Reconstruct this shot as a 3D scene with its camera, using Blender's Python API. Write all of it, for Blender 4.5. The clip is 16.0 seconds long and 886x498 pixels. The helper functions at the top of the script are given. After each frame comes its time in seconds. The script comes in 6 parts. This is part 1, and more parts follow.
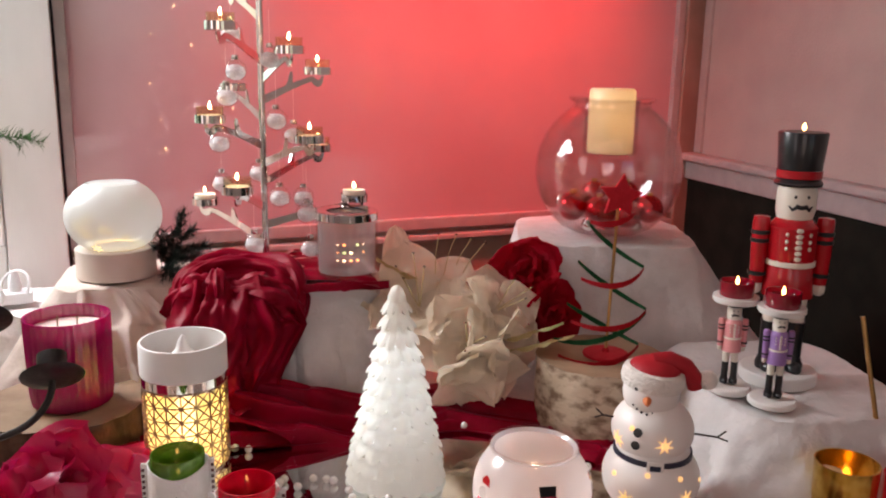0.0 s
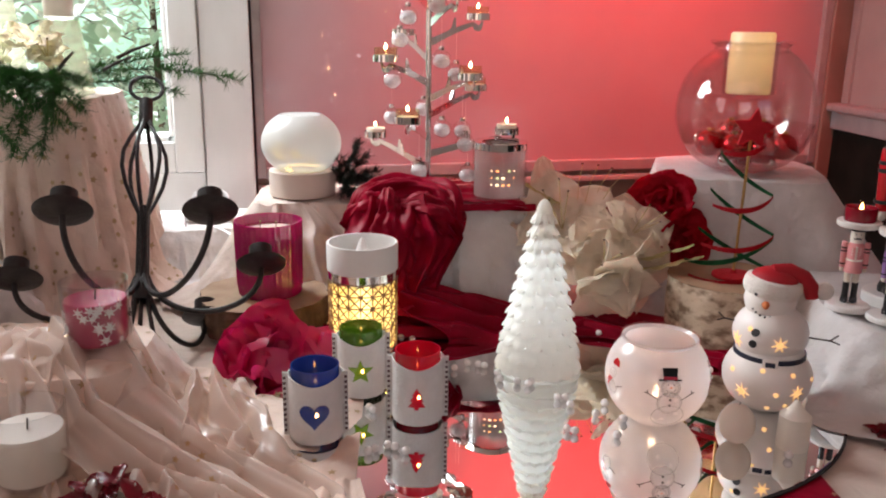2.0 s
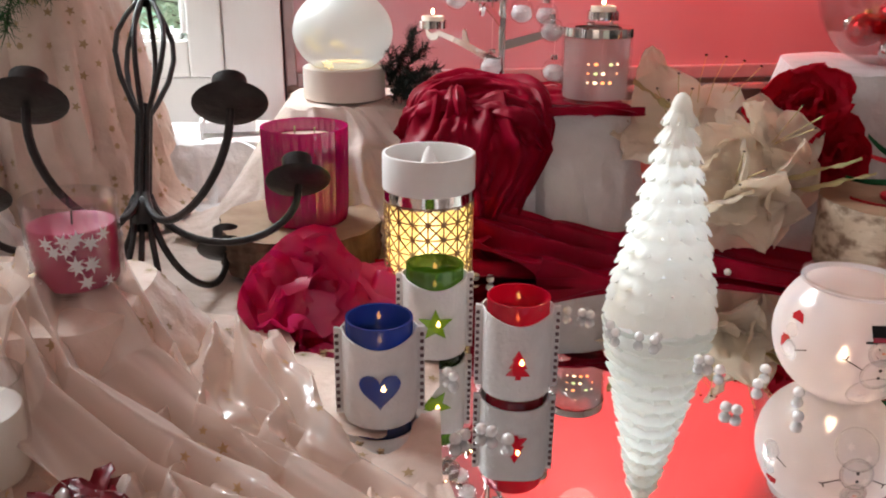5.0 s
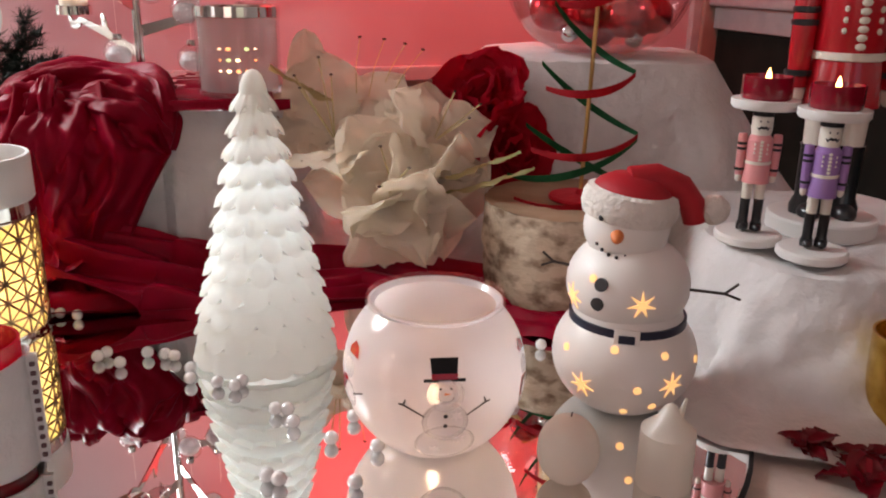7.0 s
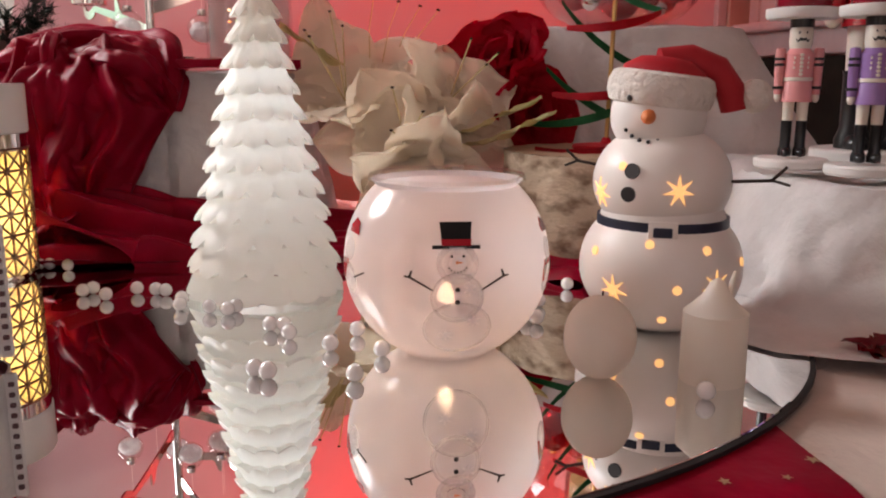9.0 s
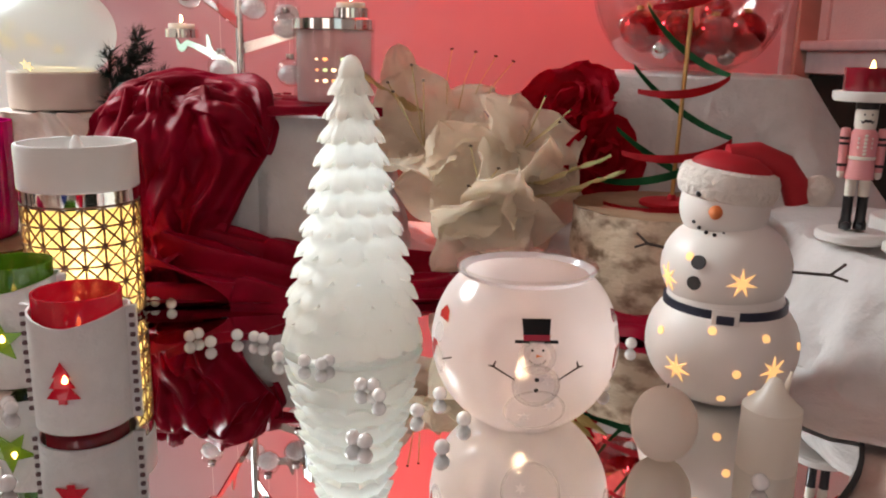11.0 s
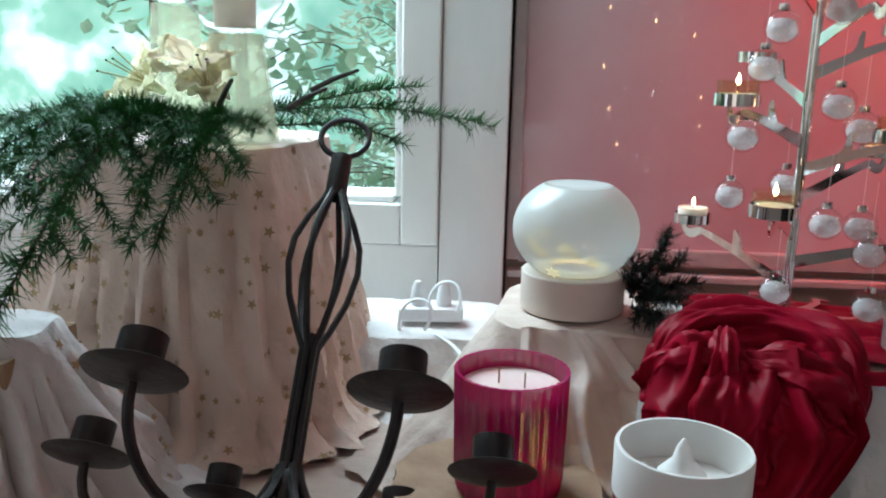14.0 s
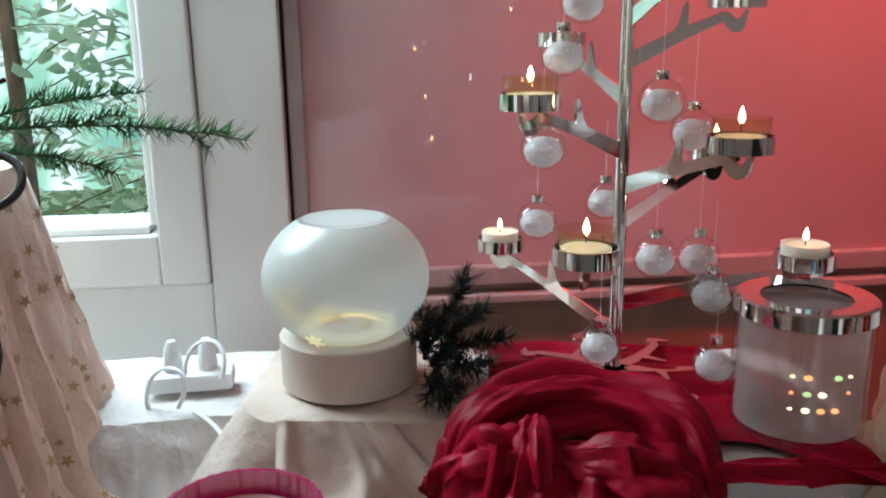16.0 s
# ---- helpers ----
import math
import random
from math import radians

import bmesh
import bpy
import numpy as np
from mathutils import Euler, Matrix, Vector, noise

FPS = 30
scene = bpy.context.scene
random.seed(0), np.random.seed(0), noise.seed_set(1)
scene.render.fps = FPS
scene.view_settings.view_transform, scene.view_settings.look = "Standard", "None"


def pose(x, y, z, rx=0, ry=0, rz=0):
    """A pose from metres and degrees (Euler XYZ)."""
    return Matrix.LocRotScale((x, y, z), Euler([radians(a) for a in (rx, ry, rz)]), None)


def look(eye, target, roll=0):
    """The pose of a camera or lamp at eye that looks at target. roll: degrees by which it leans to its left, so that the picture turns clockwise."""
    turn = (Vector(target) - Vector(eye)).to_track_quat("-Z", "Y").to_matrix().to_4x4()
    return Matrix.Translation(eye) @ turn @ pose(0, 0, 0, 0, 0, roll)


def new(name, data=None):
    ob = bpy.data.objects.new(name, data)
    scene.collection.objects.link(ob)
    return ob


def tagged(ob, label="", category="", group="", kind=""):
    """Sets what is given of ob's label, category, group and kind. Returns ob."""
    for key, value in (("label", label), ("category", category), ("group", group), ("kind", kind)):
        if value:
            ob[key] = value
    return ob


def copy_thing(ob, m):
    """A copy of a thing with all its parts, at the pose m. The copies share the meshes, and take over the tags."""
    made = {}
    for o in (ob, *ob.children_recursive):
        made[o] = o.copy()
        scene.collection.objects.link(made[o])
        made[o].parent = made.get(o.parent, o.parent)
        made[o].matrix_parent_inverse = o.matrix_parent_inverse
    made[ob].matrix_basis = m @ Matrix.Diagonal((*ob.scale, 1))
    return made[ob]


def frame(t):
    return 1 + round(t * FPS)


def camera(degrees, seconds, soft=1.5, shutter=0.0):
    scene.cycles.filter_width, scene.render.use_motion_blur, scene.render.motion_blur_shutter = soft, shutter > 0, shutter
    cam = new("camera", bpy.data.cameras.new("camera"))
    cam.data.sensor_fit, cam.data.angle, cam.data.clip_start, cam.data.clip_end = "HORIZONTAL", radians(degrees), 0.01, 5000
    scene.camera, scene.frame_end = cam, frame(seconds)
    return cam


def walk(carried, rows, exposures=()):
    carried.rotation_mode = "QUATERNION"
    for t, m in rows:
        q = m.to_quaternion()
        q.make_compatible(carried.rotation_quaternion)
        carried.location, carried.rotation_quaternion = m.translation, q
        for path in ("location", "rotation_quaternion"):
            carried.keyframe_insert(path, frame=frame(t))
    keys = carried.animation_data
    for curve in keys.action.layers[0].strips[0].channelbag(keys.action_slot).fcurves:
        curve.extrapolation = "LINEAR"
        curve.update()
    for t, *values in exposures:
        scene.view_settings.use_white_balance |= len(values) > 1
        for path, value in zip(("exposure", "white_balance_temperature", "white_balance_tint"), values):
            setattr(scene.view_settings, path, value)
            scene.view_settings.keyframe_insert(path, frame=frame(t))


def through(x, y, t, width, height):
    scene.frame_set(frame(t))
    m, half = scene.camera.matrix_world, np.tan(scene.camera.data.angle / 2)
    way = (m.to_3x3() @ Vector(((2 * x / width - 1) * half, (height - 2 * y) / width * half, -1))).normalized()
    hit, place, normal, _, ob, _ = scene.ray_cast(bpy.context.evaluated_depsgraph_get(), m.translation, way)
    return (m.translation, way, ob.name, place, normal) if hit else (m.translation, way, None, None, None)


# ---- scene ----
cam = camera(56.0, 16.0, soft=2.0)
PATH = [
    (0, (-0.0221, 0.1891, 1.2969), (0.0267, 2.1065, 0.8696), 1.1),
    (0.5, (0.0036, 0.1148, 1.2979), (-0.0144, 2.0322, 0.8706), 1.2),
    (1, (0.0234, 0.0473, 1.3087), (-0.0682, 1.9606, 0.8706), 1.2),
    (1.5, (-0.0085, 0.0134, 1.2950), (-0.1726, 1.9147, 0.8284), 1.1),
    (2, (-0.0309, 0.0013, 1.2684), (-0.2997, 1.8783, 0.7537), 0.8),
    (2.5, (-0.0534, -0.0050, 1.2429), (-0.4102, 1.8441, 0.6820), 0.5),
    (3, (-0.0700, -0.0072, 1.2341), (-0.4815, 1.8174, 0.6319), 0.5),
    (3.2, (-0.0691, -0.0033, 1.2282), (-0.4952, 1.8123, 0.6123), 0.4),
    (5.3, (-0.1618, 0.3234, 1.1604), (-0.4161, 2.1525, 0.4905), 0.7),
    (5.5, (-0.1552, 0.3431, 1.1643), (-0.3645, 2.1788, 0.4954), 0.8),
    (6, (-0.0928, 0.3716, 1.1761), (-0.1873, 2.2200, 0.5160), 1.4),
    (6.5, (0.0212, 0.4285, 1.1722), (-0.0076, 2.2858, 0.5307), 1.3),
    (7, (0.1223, 0.4979, 1.0975), (0.0982, 2.3641, 0.4836), 1.1),
    (7.5, (0.1564, 0.5142, 0.9826), (0.1163, 2.3998, 0.4305), 1.4),
    (8, (0.1476, 0.5130, 0.9148), (0.0826, 2.4198, 0.4443), 1.3),
    (8.5, (0.1335, 0.5295, 0.9197), (0.0536, 2.4498, 0.5111), 0.7),
    (8.7, (0.1326, 0.5275, 0.9246), (0.0486, 2.4517, 0.5376), 0.4),
    (10.8, (0.1461, 0.4786, 1.0072), (0.0055, 2.3862, 0.5592), 1.1),
    (11, (0.1127, 0.4791, 1.0219), (-0.0956, 2.3797, 0.5691), 1.1),
    (11.5, (0.0338, 0.4975, 1.0553), (-0.3705, 2.3713, 0.6231), 1.7),
    (12, (-0.0115, 0.5085, 1.1162), (-0.6263, 2.3289, 0.7076), 2.1),
    (12.5, (-0.0519, 0.5118, 1.1751), (-0.8472, 2.2625, 0.7734), 2.0),
    (13, (-0.1145, 0.4990, 1.2105), (-1.0220, 2.1948, 0.8107), 2.1),
    (13.5, (-0.2001, 0.5084, 1.2311), (-1.1017, 2.2043, 0.8195), 1.9),
    (14, (-0.2496, 0.5921, 1.2439), (-1.0770, 2.3167, 0.7989), 1.2),
    (14.5, (-0.3138, 0.6726, 1.2360), (-0.9878, 2.4528, 0.7498), 0.6),
    (15, (-0.3292, 0.7156, 1.2203), (-0.8849, 2.5271, 0.7017), -0.1),
    (15.5, (-0.2988, 0.7790, 1.2252), (-0.8144, 2.6019, 0.7076), -0.5),
    (16, (-0.2464, 0.8810, 1.2567), (-0.7699, 2.7087, 0.7635), -0.8),
]

walk(cam, [(t, look(eye, target, roll)) for t, eye, target, roll in PATH],
     exposures=[(0.0, -0.18, 7300, 24), (3.0, -0.25, 7000, 20), (6.0, -0.15, 7000, 20), (8.5, -0.3, 7600, 28), (11.0, -0.15, 7200, 18), (12.5, -0.22, 6100, 6), (13.5, -0.52, 5800, 2), (14.5, -0.75, 6000, 3), (15.0, -0.77, 6100, 5), (16.0, -0.70, 6100, 4)])

# ---- walls' own axes: u along the back wall, v into the room ----
ANG = radians(22)
W0 = Vector((-0.7665, 1.9876, 0))
UX = Vector((math.cos(ANG), math.sin(ANG), 0))
VX = Vector((math.sin(ANG), -math.cos(ANG), 0))
WALL = Matrix(((UX.x, VX.x, 0, W0.x), (UX.y, VX.y, 0, W0.y), (0, 0, 1, 0), (0, 0, 0, 1)))
T = 0.75  # the mirror's top


def wp(u, v, z):
    return W0 + UX * u + VX * v + Vector((0, 0, z))


# ---- light ----
world = bpy.data.worlds.new("world")
scene.world = world
world.use_nodes = True
wn = world.node_tree
sky = wn.nodes.new("ShaderNodeTexSky")
sky.sky_type, sky.sun_disc = "NISHITA", False
sky.sun_elevation, sky.sun_rotation = radians(42), radians(300)
wn.links.new(sky.outputs[0], wn.nodes["Background"].inputs[0])
wn.nodes["Background"].inputs[1].default_value = 0.15


def lamp(name, kind, at, target, energy, color, **more):
    data = bpy.data.lights.new(name, kind)
    data.energy, data.color = energy, color
    for k, v in more.items():
        if k == "size":
            data.size = v
        elif k == "size_y":
            data.shape, data.size_y = "RECTANGLE", v
        elif k == "angle":
            data.angle = v
        elif k == "spot":
            data.spot_size, data.spot_blend = v, 1.0
        elif k == "soft":
            data.shadow_soft_size = v
    ob = new(name, data)
    ob.matrix_world = look(Vector(at), Vector(target))
    return ob


lamp("sun", "SUN", (0, 0, 10), Vector((0, 0, 10)) + Vector((0.1, 0.7, -0.75)), 5.0, (1, 0.97, 0.92), angle=radians(10))
lamp("window_daylight", "AREA", wp(-0.64, 0.02, 1.78), wp(-0.45, 0.6, 0.75), 60, (0.77, 0.93, 1.0), size=0.8, size_y=0.7)
lamp("rear_window_daylight", "AREA", wp(-1.5, 3.95, 1.6), wp(0.0, 0.6, 0.9), 7.0, (1.0, 0.8, 0.72), size=1.3, size_y=1.4)
# added fill in front of the closed left wall, which has no window
lamp("side_window_daylight", "AREA", wp(-2.55, 1.4, 1.6), wp(0.0, 0.1, 1.0), 9, (0.95, 0.95, 0.97), size=1.2, size_y=1.4)
# unseen soft overhead fill, added; its warm tint imitates bounce off the red wall
lamp("ceiling_light", "AREA", wp(-0.15, 1.9, 2.57), wp(-0.1, 1.7, 0.7), 5.5, (1.0, 0.7, 0.61), size=1.6, size_y=1.2)
lamp("red_wall_spot", "SPOT", wp(0.98, 0.62, 2.3), wp(0.90, 0.0, 1.40), 180, (1.0, 0.05, 0.042), spot=radians(76), soft=0.08)

# ---- materials ----


def mat(name, color, rough=0.5, metal=0.0, color2=None, scale=30.0, bump=0.0, bump_scale=120.0, detail=4.0, stretch=(1, 1, 1), fine=None,
        sheen=0.0, coat=0.0, trans=0.0, ior=1.45, emit=None, power=0.0, sss=0.0, alpha=1.0, lo=0.35, hi=0.65, spec=0.5):
    m = bpy.data.materials.new(name)
    m.use_nodes = True
    nt = m.node_tree
    p = nt.nodes["Principled BSDF"]
    p.inputs["Base Color"].default_value = (*color, 1)
    p.inputs["Roughness"].default_value, p.inputs["Metallic"].default_value = rough, metal
    p.inputs["Sheen Weight"].default_value, p.inputs["Coat Weight"].default_value = sheen, coat
    p.inputs["Transmission Weight"].default_value, p.inputs["IOR"].default_value = trans, ior
    p.inputs["Alpha"].default_value = alpha
    p.inputs["Specular IOR Level"].default_value = spec
    if sss:
        p.inputs["Subsurface Weight"].default_value, p.inputs["Subsurface Scale"].default_value = sss, 0.02
        p.inputs["Subsurface Radius"].default_value = (1, 0.9, 0.8)
    if emit:
        p.inputs["Emission Color"].default_value, p.inputs["Emission Strength"].default_value = (*emit, 1), power
    co = nt.nodes.new("ShaderNodeTexCoord")
    mp = nt.nodes.new("ShaderNodeMapping")
    mp.inputs["Scale"].default_value = stretch
    nt.links.new(co.outputs["Object"], mp.inputs[0])

    def tex(sc, det=detail):
        n = nt.nodes.new("ShaderNodeTexNoise")
        n.inputs["Scale"].default_value, n.inputs["Detail"].default_value = sc, det
        nt.links.new(mp.outputs[0], n.inputs["Vector"])
        return n
    if color2:
        r = nt.nodes.new("ShaderNodeValToRGB")
        r.color_ramp.elements[0].position, r.color_ramp.elements[1].position = lo, hi
        r.color_ramp.elements[0].color, r.color_ramp.elements[1].color = (*color, 1), (*color2, 1)
        nt.links.new(tex(scale).outputs[0], r.inputs[0])
        nt.links.new(r.outputs[0], p.inputs["Base Color"])
    if bump:
        b = nt.nodes.new("ShaderNodeBump")
        b.inputs["Strength"].default_value, b.inputs["Distance"].default_value = bump, 0.006
        nt.links.new(tex(bump_scale).outputs[0], b.inputs["Height"])
        nt.links.new(b.outputs[0], p.inputs["Normal"])
        if fine:
            q = nt.nodes.new("ShaderNodeMapRange")
            q.inputs["To Min"].default_value, q.inputs["To Max"].default_value = max(0, rough - fine), min(1, rough + fine)
            nt.links.new(tex(scale * 2.3).outputs[0], q.inputs[0])
            nt.links.new(q.outputs[0], p.inputs["Roughness"])
    return m


def frosted(name, color, through=0.55, rough=0.35, gloss=0.08, clear=0.0):
    """Etched or milky glass: lets light through, scattered."""
    m = bpy.data.materials.new(name)
    m.use_nodes = True
    nt = m.node_tree
    out = nt.nodes["Material Output"]
    nt.nodes.remove(nt.nodes["Principled BSDF"])
    d, tr, g = (nt.nodes.new("ShaderNodeBsdf" + k) for k in ("Diffuse", "Translucent", "Glossy"))
    d.inputs[0].default_value = tr.inputs[0].default_value = (*color, 1)
    g.inputs["Roughness"].default_value = rough
    a, b = nt.nodes.new("ShaderNodeMixShader"), nt.nodes.new("ShaderNodeMixShader")
    a.inputs[0].default_value, b.inputs[0].default_value = through, gloss
    nt.links.new(d.outputs[0], a.inputs[1]); nt.links.new(tr.outputs[0], a.inputs[2])
    nt.links.new(a.outputs[0], b.inputs[1]); nt.links.new(g.outputs[0], b.inputs[2])
    last = b
    if clear:
        c, t2 = nt.nodes.new("ShaderNodeMixShader"), nt.nodes.new("ShaderNodeBsdfTransparent")
        t2.inputs[0].default_value = (*[0.5 + 0.5 * v for v in color], 1)
        c.inputs[0].default_value = clear
        nt.links.new(b.outputs[0], c.inputs[1]); nt.links.new(t2.outputs[0], c.inputs[2])
        last = c
    nt.links.new(last.outputs[0], out.inputs[0])
    return m


def thin_glass(name, color, gloss=0.1, rough=0.02):
    """A thin clear or tinted wall of glass: straight through, with a reflection that grows at the rim."""
    m = bpy.data.materials.new(name)
    m.use_nodes = True
    nt = m.node_tree
    out = nt.nodes["Material Output"]
    nt.nodes.remove(nt.nodes["Principled BSDF"])
    t2, g = nt.nodes.new("ShaderNodeBsdfTransparent"), nt.nodes.new("ShaderNodeBsdfGlossy")
    t2.inputs[0].default_value = (*color, 1)
    g.inputs["Roughness"].default_value = rough
    fr, pw, ad, mx = nt.nodes.new("ShaderNodeLayerWeight"), nt.nodes.new("ShaderNodeMath"), nt.nodes.new("ShaderNodeMath"), nt.nodes.new("ShaderNodeMixShader")
    pw.operation, pw.inputs[1].default_value = "POWER", 4.0
    ad.operation, ad.inputs[1].default_value, ad.inputs[2].default_value = "MULTIPLY_ADD", 0.6, gloss * 0.45
    nt.links.new(fr.outputs["Facing"], pw.inputs[0]); nt.links.new(pw.outputs[0], ad.inputs[0]); nt.links.new(ad.outputs[0], mx.inputs[0])
    nt.links.new(t2.outputs[0], mx.inputs[1]); nt.links.new(g.outputs[0], mx.inputs[2])
    nt.links.new(mx.outputs[0], out.inputs[0])
    return m


def glow(name, color, power):
    return mat(name, color, 0.6, emit=color, power=power)


M = {}
# dusky pink base, slightly mottled, below a sharp clear coat
M["panel"] = mat("glossy_pinkish_panel", (0.50, 0.345, 0.375), 0.4, coat=1.0, color2=(0.54, 0.38, 0.41), scale=4, bump=0.04, bump_scale=90)
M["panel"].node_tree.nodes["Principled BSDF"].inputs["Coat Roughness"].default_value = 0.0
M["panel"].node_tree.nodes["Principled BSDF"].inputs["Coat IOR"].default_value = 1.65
M["grey_paint"] = mat("grey_painted_trim", (0.36, 0.34, 0.34), 0.45, color2=(0.42, 0.4, 0.39), scale=25, bump=0.08, bump_scale=60)
M["taupe"] = mat("taupe_painted_wood", (0.3, 0.2, 0.16), 0.5, color2=(0.36, 0.25, 0.2), scale=12, bump=0.1, bump_scale=50)
M["white_paint"] = mat("white_painted_wood", (0.62, 0.62, 0.6), 0.4, color2=(0.7, 0.7, 0.68), scale=9, bump=0.1, bump_scale=45, stretch=(1, 1, 0.3))
M["plaster"] = mat("taupe_plaster", (0.42, 0.34, 0.32), 0.85, color2=(0.47, 0.39, 0.36), scale=6, bump=0.25, bump_scale=140)
M["dark_panel"] = mat("blackish_green_panelling", (0.009, 0.011, 0.009), 0.75, color2=(0.016, 0.018, 0.014), scale=14, bump=0.1, spec=0.12)
M["floor"] = mat("oak_floor", (0.16, 0.1, 0.06), 0.45, color2=(0.24, 0.15, 0.09), scale=14, stretch=(1, 8, 1), bump=0.1)
M["ceiling"] = mat("white_ceiling", (0.72, 0.71, 0.69), 0.9, color2=(0.76, 0.75, 0.73), scale=5, bump=0.1)
M["wood_table"] = mat("beech_table", (0.28, 0.17, 0.09), 0.5, color2=(0.36, 0.23, 0.13), scale=10, stretch=(8, 1, 1))
M["white_cloth"] = mat("white_cotton", (0.60, 0.565, 0.55), 0.9, color2=(0.68, 0.645, 0.63), scale=18, bump=0.75, bump_scale=17, detail=5, sheen=0.2)
M["cream_cloth"] = mat("cream_cotton", (0.58, 0.455, 0.385), 0.9, color2=(0.66, 0.53, 0.46), scale=16, bump=0.65, bump_scale=17, detail=5, sheen=0.2)
M["star_cloth"] = mat("sheer_star_fabric", (0.66, 0.5, 0.41), 0.75, color2=(0.76, 0.6, 0.51), scale=14, bump=0.75, bump_scale=20, detail=5, sheen=0.3)
M["organza"] = frosted("organza", (0.9, 0.77, 0.69), 0.35, 0.2, 0.15, clear=0.38)
M["gold_print"] = mat("gold_foil", (0.38, 0.25, 0.13), 0.35, 0.4, color2=(0.5, 0.36, 0.2), scale=60)
M["satin"] = mat("crimson_satin", (0.18, 0.001, 0.010), 0.42, color2=(0.27, 0.002, 0.019), scale=20, bump=0.4, bump_scale=16, spec=0.1)
M["rose_satin"] = frosted("raspberry_satin", (0.78, 0.02, 0.17), 0.45, 0.35, 0.07)
M["mirror"] = mat("mirror_glass", (0.86, 0.88, 0.88), 0.0, 1.0, color2=(0.88, 0.9, 0.9), scale=3)
M["black_edge"] = mat("black_felt_edge", (0.012, 0.012, 0.013), 0.6, color2=(0.02, 0.02, 0.02))
M["chrome"] = mat("chrome", (0.8, 0.79, 0.77), 0.07, 1.0, color2=(0.86, 0.85, 0.83), scale=40)
M["iron"] = mat("black_wrought_iron", (0.018, 0.015, 0.015), 0.42, 0.3, color2=(0.032, 0.028, 0.028), scale=60, bump=0.15, bump_scale=160)
M["wax"] = frosted("white_wax", (0.92, 0.86, 0.78), 0.5, 0.35, 0.05)
M["wax_warm"] = mat("ivory_wax", (0.72, 0.64, 0.53), 0.4, color2=(0.78, 0.7, 0.6), scale=30, sss=0.3)
M["pink_wax"] = mat("pink_wax", (0.78, 0.56, 0.54), 0.5, color2=(0.82, 0.62, 0.58), scale=40, sss=0.3)
M["white_ceramic"] = mat("white_ceramic", (0.82, 0.77, 0.72), 0.42, color2=(0.86, 0.81, 0.77), scale=20, coat=0.1)
M["matt_white"] = mat("matt_white", (0.74, 0.71, 0.68), 0.55, color2=(0.78, 0.75, 0.72), scale=25)
M["frost"] = frosted("frosted_white_glass", (0.74, 0.76, 0.75), 0.5, 0.22, 0.07, clear=0.26)
M["frost_globe"] = frosted("frosted_pearl_glass", (0.93, 0.9, 0.91), 0.66, 0.14, 0.1, clear=0.22)
M["faint_print"] = frosted("faint_white_print", (0.95, 0.94, 0.93), 0.6, 0.3, 0.02, clear=0.78)
M["tree_wax"] = frosted("lit_white_wax", (0.95, 0.94, 0.89), 0.55, 0.4, 0.04)
M["candle_wax"] = frosted("glowing_ivory_wax", (0.92, 0.82, 0.62), 0.45, 0.4, 0.04)
M["warm_led"] = glow("warm_led", (1.0, 0.75, 0.42), 7)
M["cool_led"] = glow("cool_led", (0.7, 0.88, 1.0), 3.4)
M["globe_flame"] = glow("sheltered_flame", (1.0, 0.74, 0.46), 52)
M["glass"] = thin_glass("clear_glass", (0.97, 0.97, 0.96), 0.09)
M["bowl_glass"] = thin_glass("thick_clear_glass", (0.96, 0.95, 0.95), 0.19)
M["pane"] = thin_glass("window_pane", (0.97, 0.98, 0.98), 0.05)
M["magenta_glass"] = thin_glass("magenta_glass", (0.62, 0.02, 0.2), 0.1, 0.05)
M["magenta_body"] = mat("magenta_ribbed_glass", (0.42, 0.004, 0.1), 0.12, color2=(0.5, 0.01, 0.13), scale=20, coat=0.5)
M["blue_glass"] = frosted("blue_glass", (0.02, 0.07, 0.34), 0.5, 0.06, 0.1, 0.28)
M["green_glass"] = frosted("green_glass", (0.10, 0.22, 0.012), 0.5, 0.06, 0.1, 0.3)
M["red_glass"] = frosted("red_glass", (0.62, 0.008, 0.035), 0.5, 0.06, 0.1, 0.3)
M["blue_body"] = mat("cobalt_glass_base", (0.01, 0.04, 0.25), 0.1, coat=0.6, color2=(0.02, 0.06, 0.3))
M["felt"] = mat("white_felt", (0.72, 0.7, 0.68), 0.95, color2=(0.78, 0.76, 0.74), scale=50, bump=0.3, bump_scale=220)
M["stitch"] = mat("dark_stitch", (0.1, 0.05, 0.06), 0.8, color2=(0.14, 0.08, 0.08))
M["pearl"] = mat("pearl", (0.78, 0.75, 0.72), 0.18, color2=(0.82, 0.78, 0.76), coat=0.6)
M["bark"] = mat("brown_bark", (0.07, 0.04, 0.025), 0.9, color2=(0.16, 0.1, 0.065), scale=40, stretch=(1, 1, 0.35), bump=0.8, bump_scale=60)
M["birch"] = mat("birch_bark", (0.2, 0.125, 0.08), 0.8, color2=(0.54, 0.42, 0.31), scale=42, stretch=(1, 1, 1.5), bump=0.6, bump_scale=70, lo=0.36, hi=0.56, detail=8)
M["cut_wood"] = mat("cut_wood", (0.28, 0.165, 0.1), 0.75, color2=(0.4, 0.26, 0.165), scale=16, bump=0.2, bump_scale=60)
M["cream_petal"] = frosted("cream_silk_petal", (0.97, 0.88, 0.75), 0.3, 0.5, 0.03)
M["red_petal"] = frosted("red_velvet_petal", (0.58, 0.005, 0.028), 0.3, 0.6, 0.015)
M["deep_red_glass"] = mat("deep_red_glass", (0.2, 0.002, 0.012), 0.1, color2=(0.26, 0.004, 0.018), scale=40, coat=0.5)
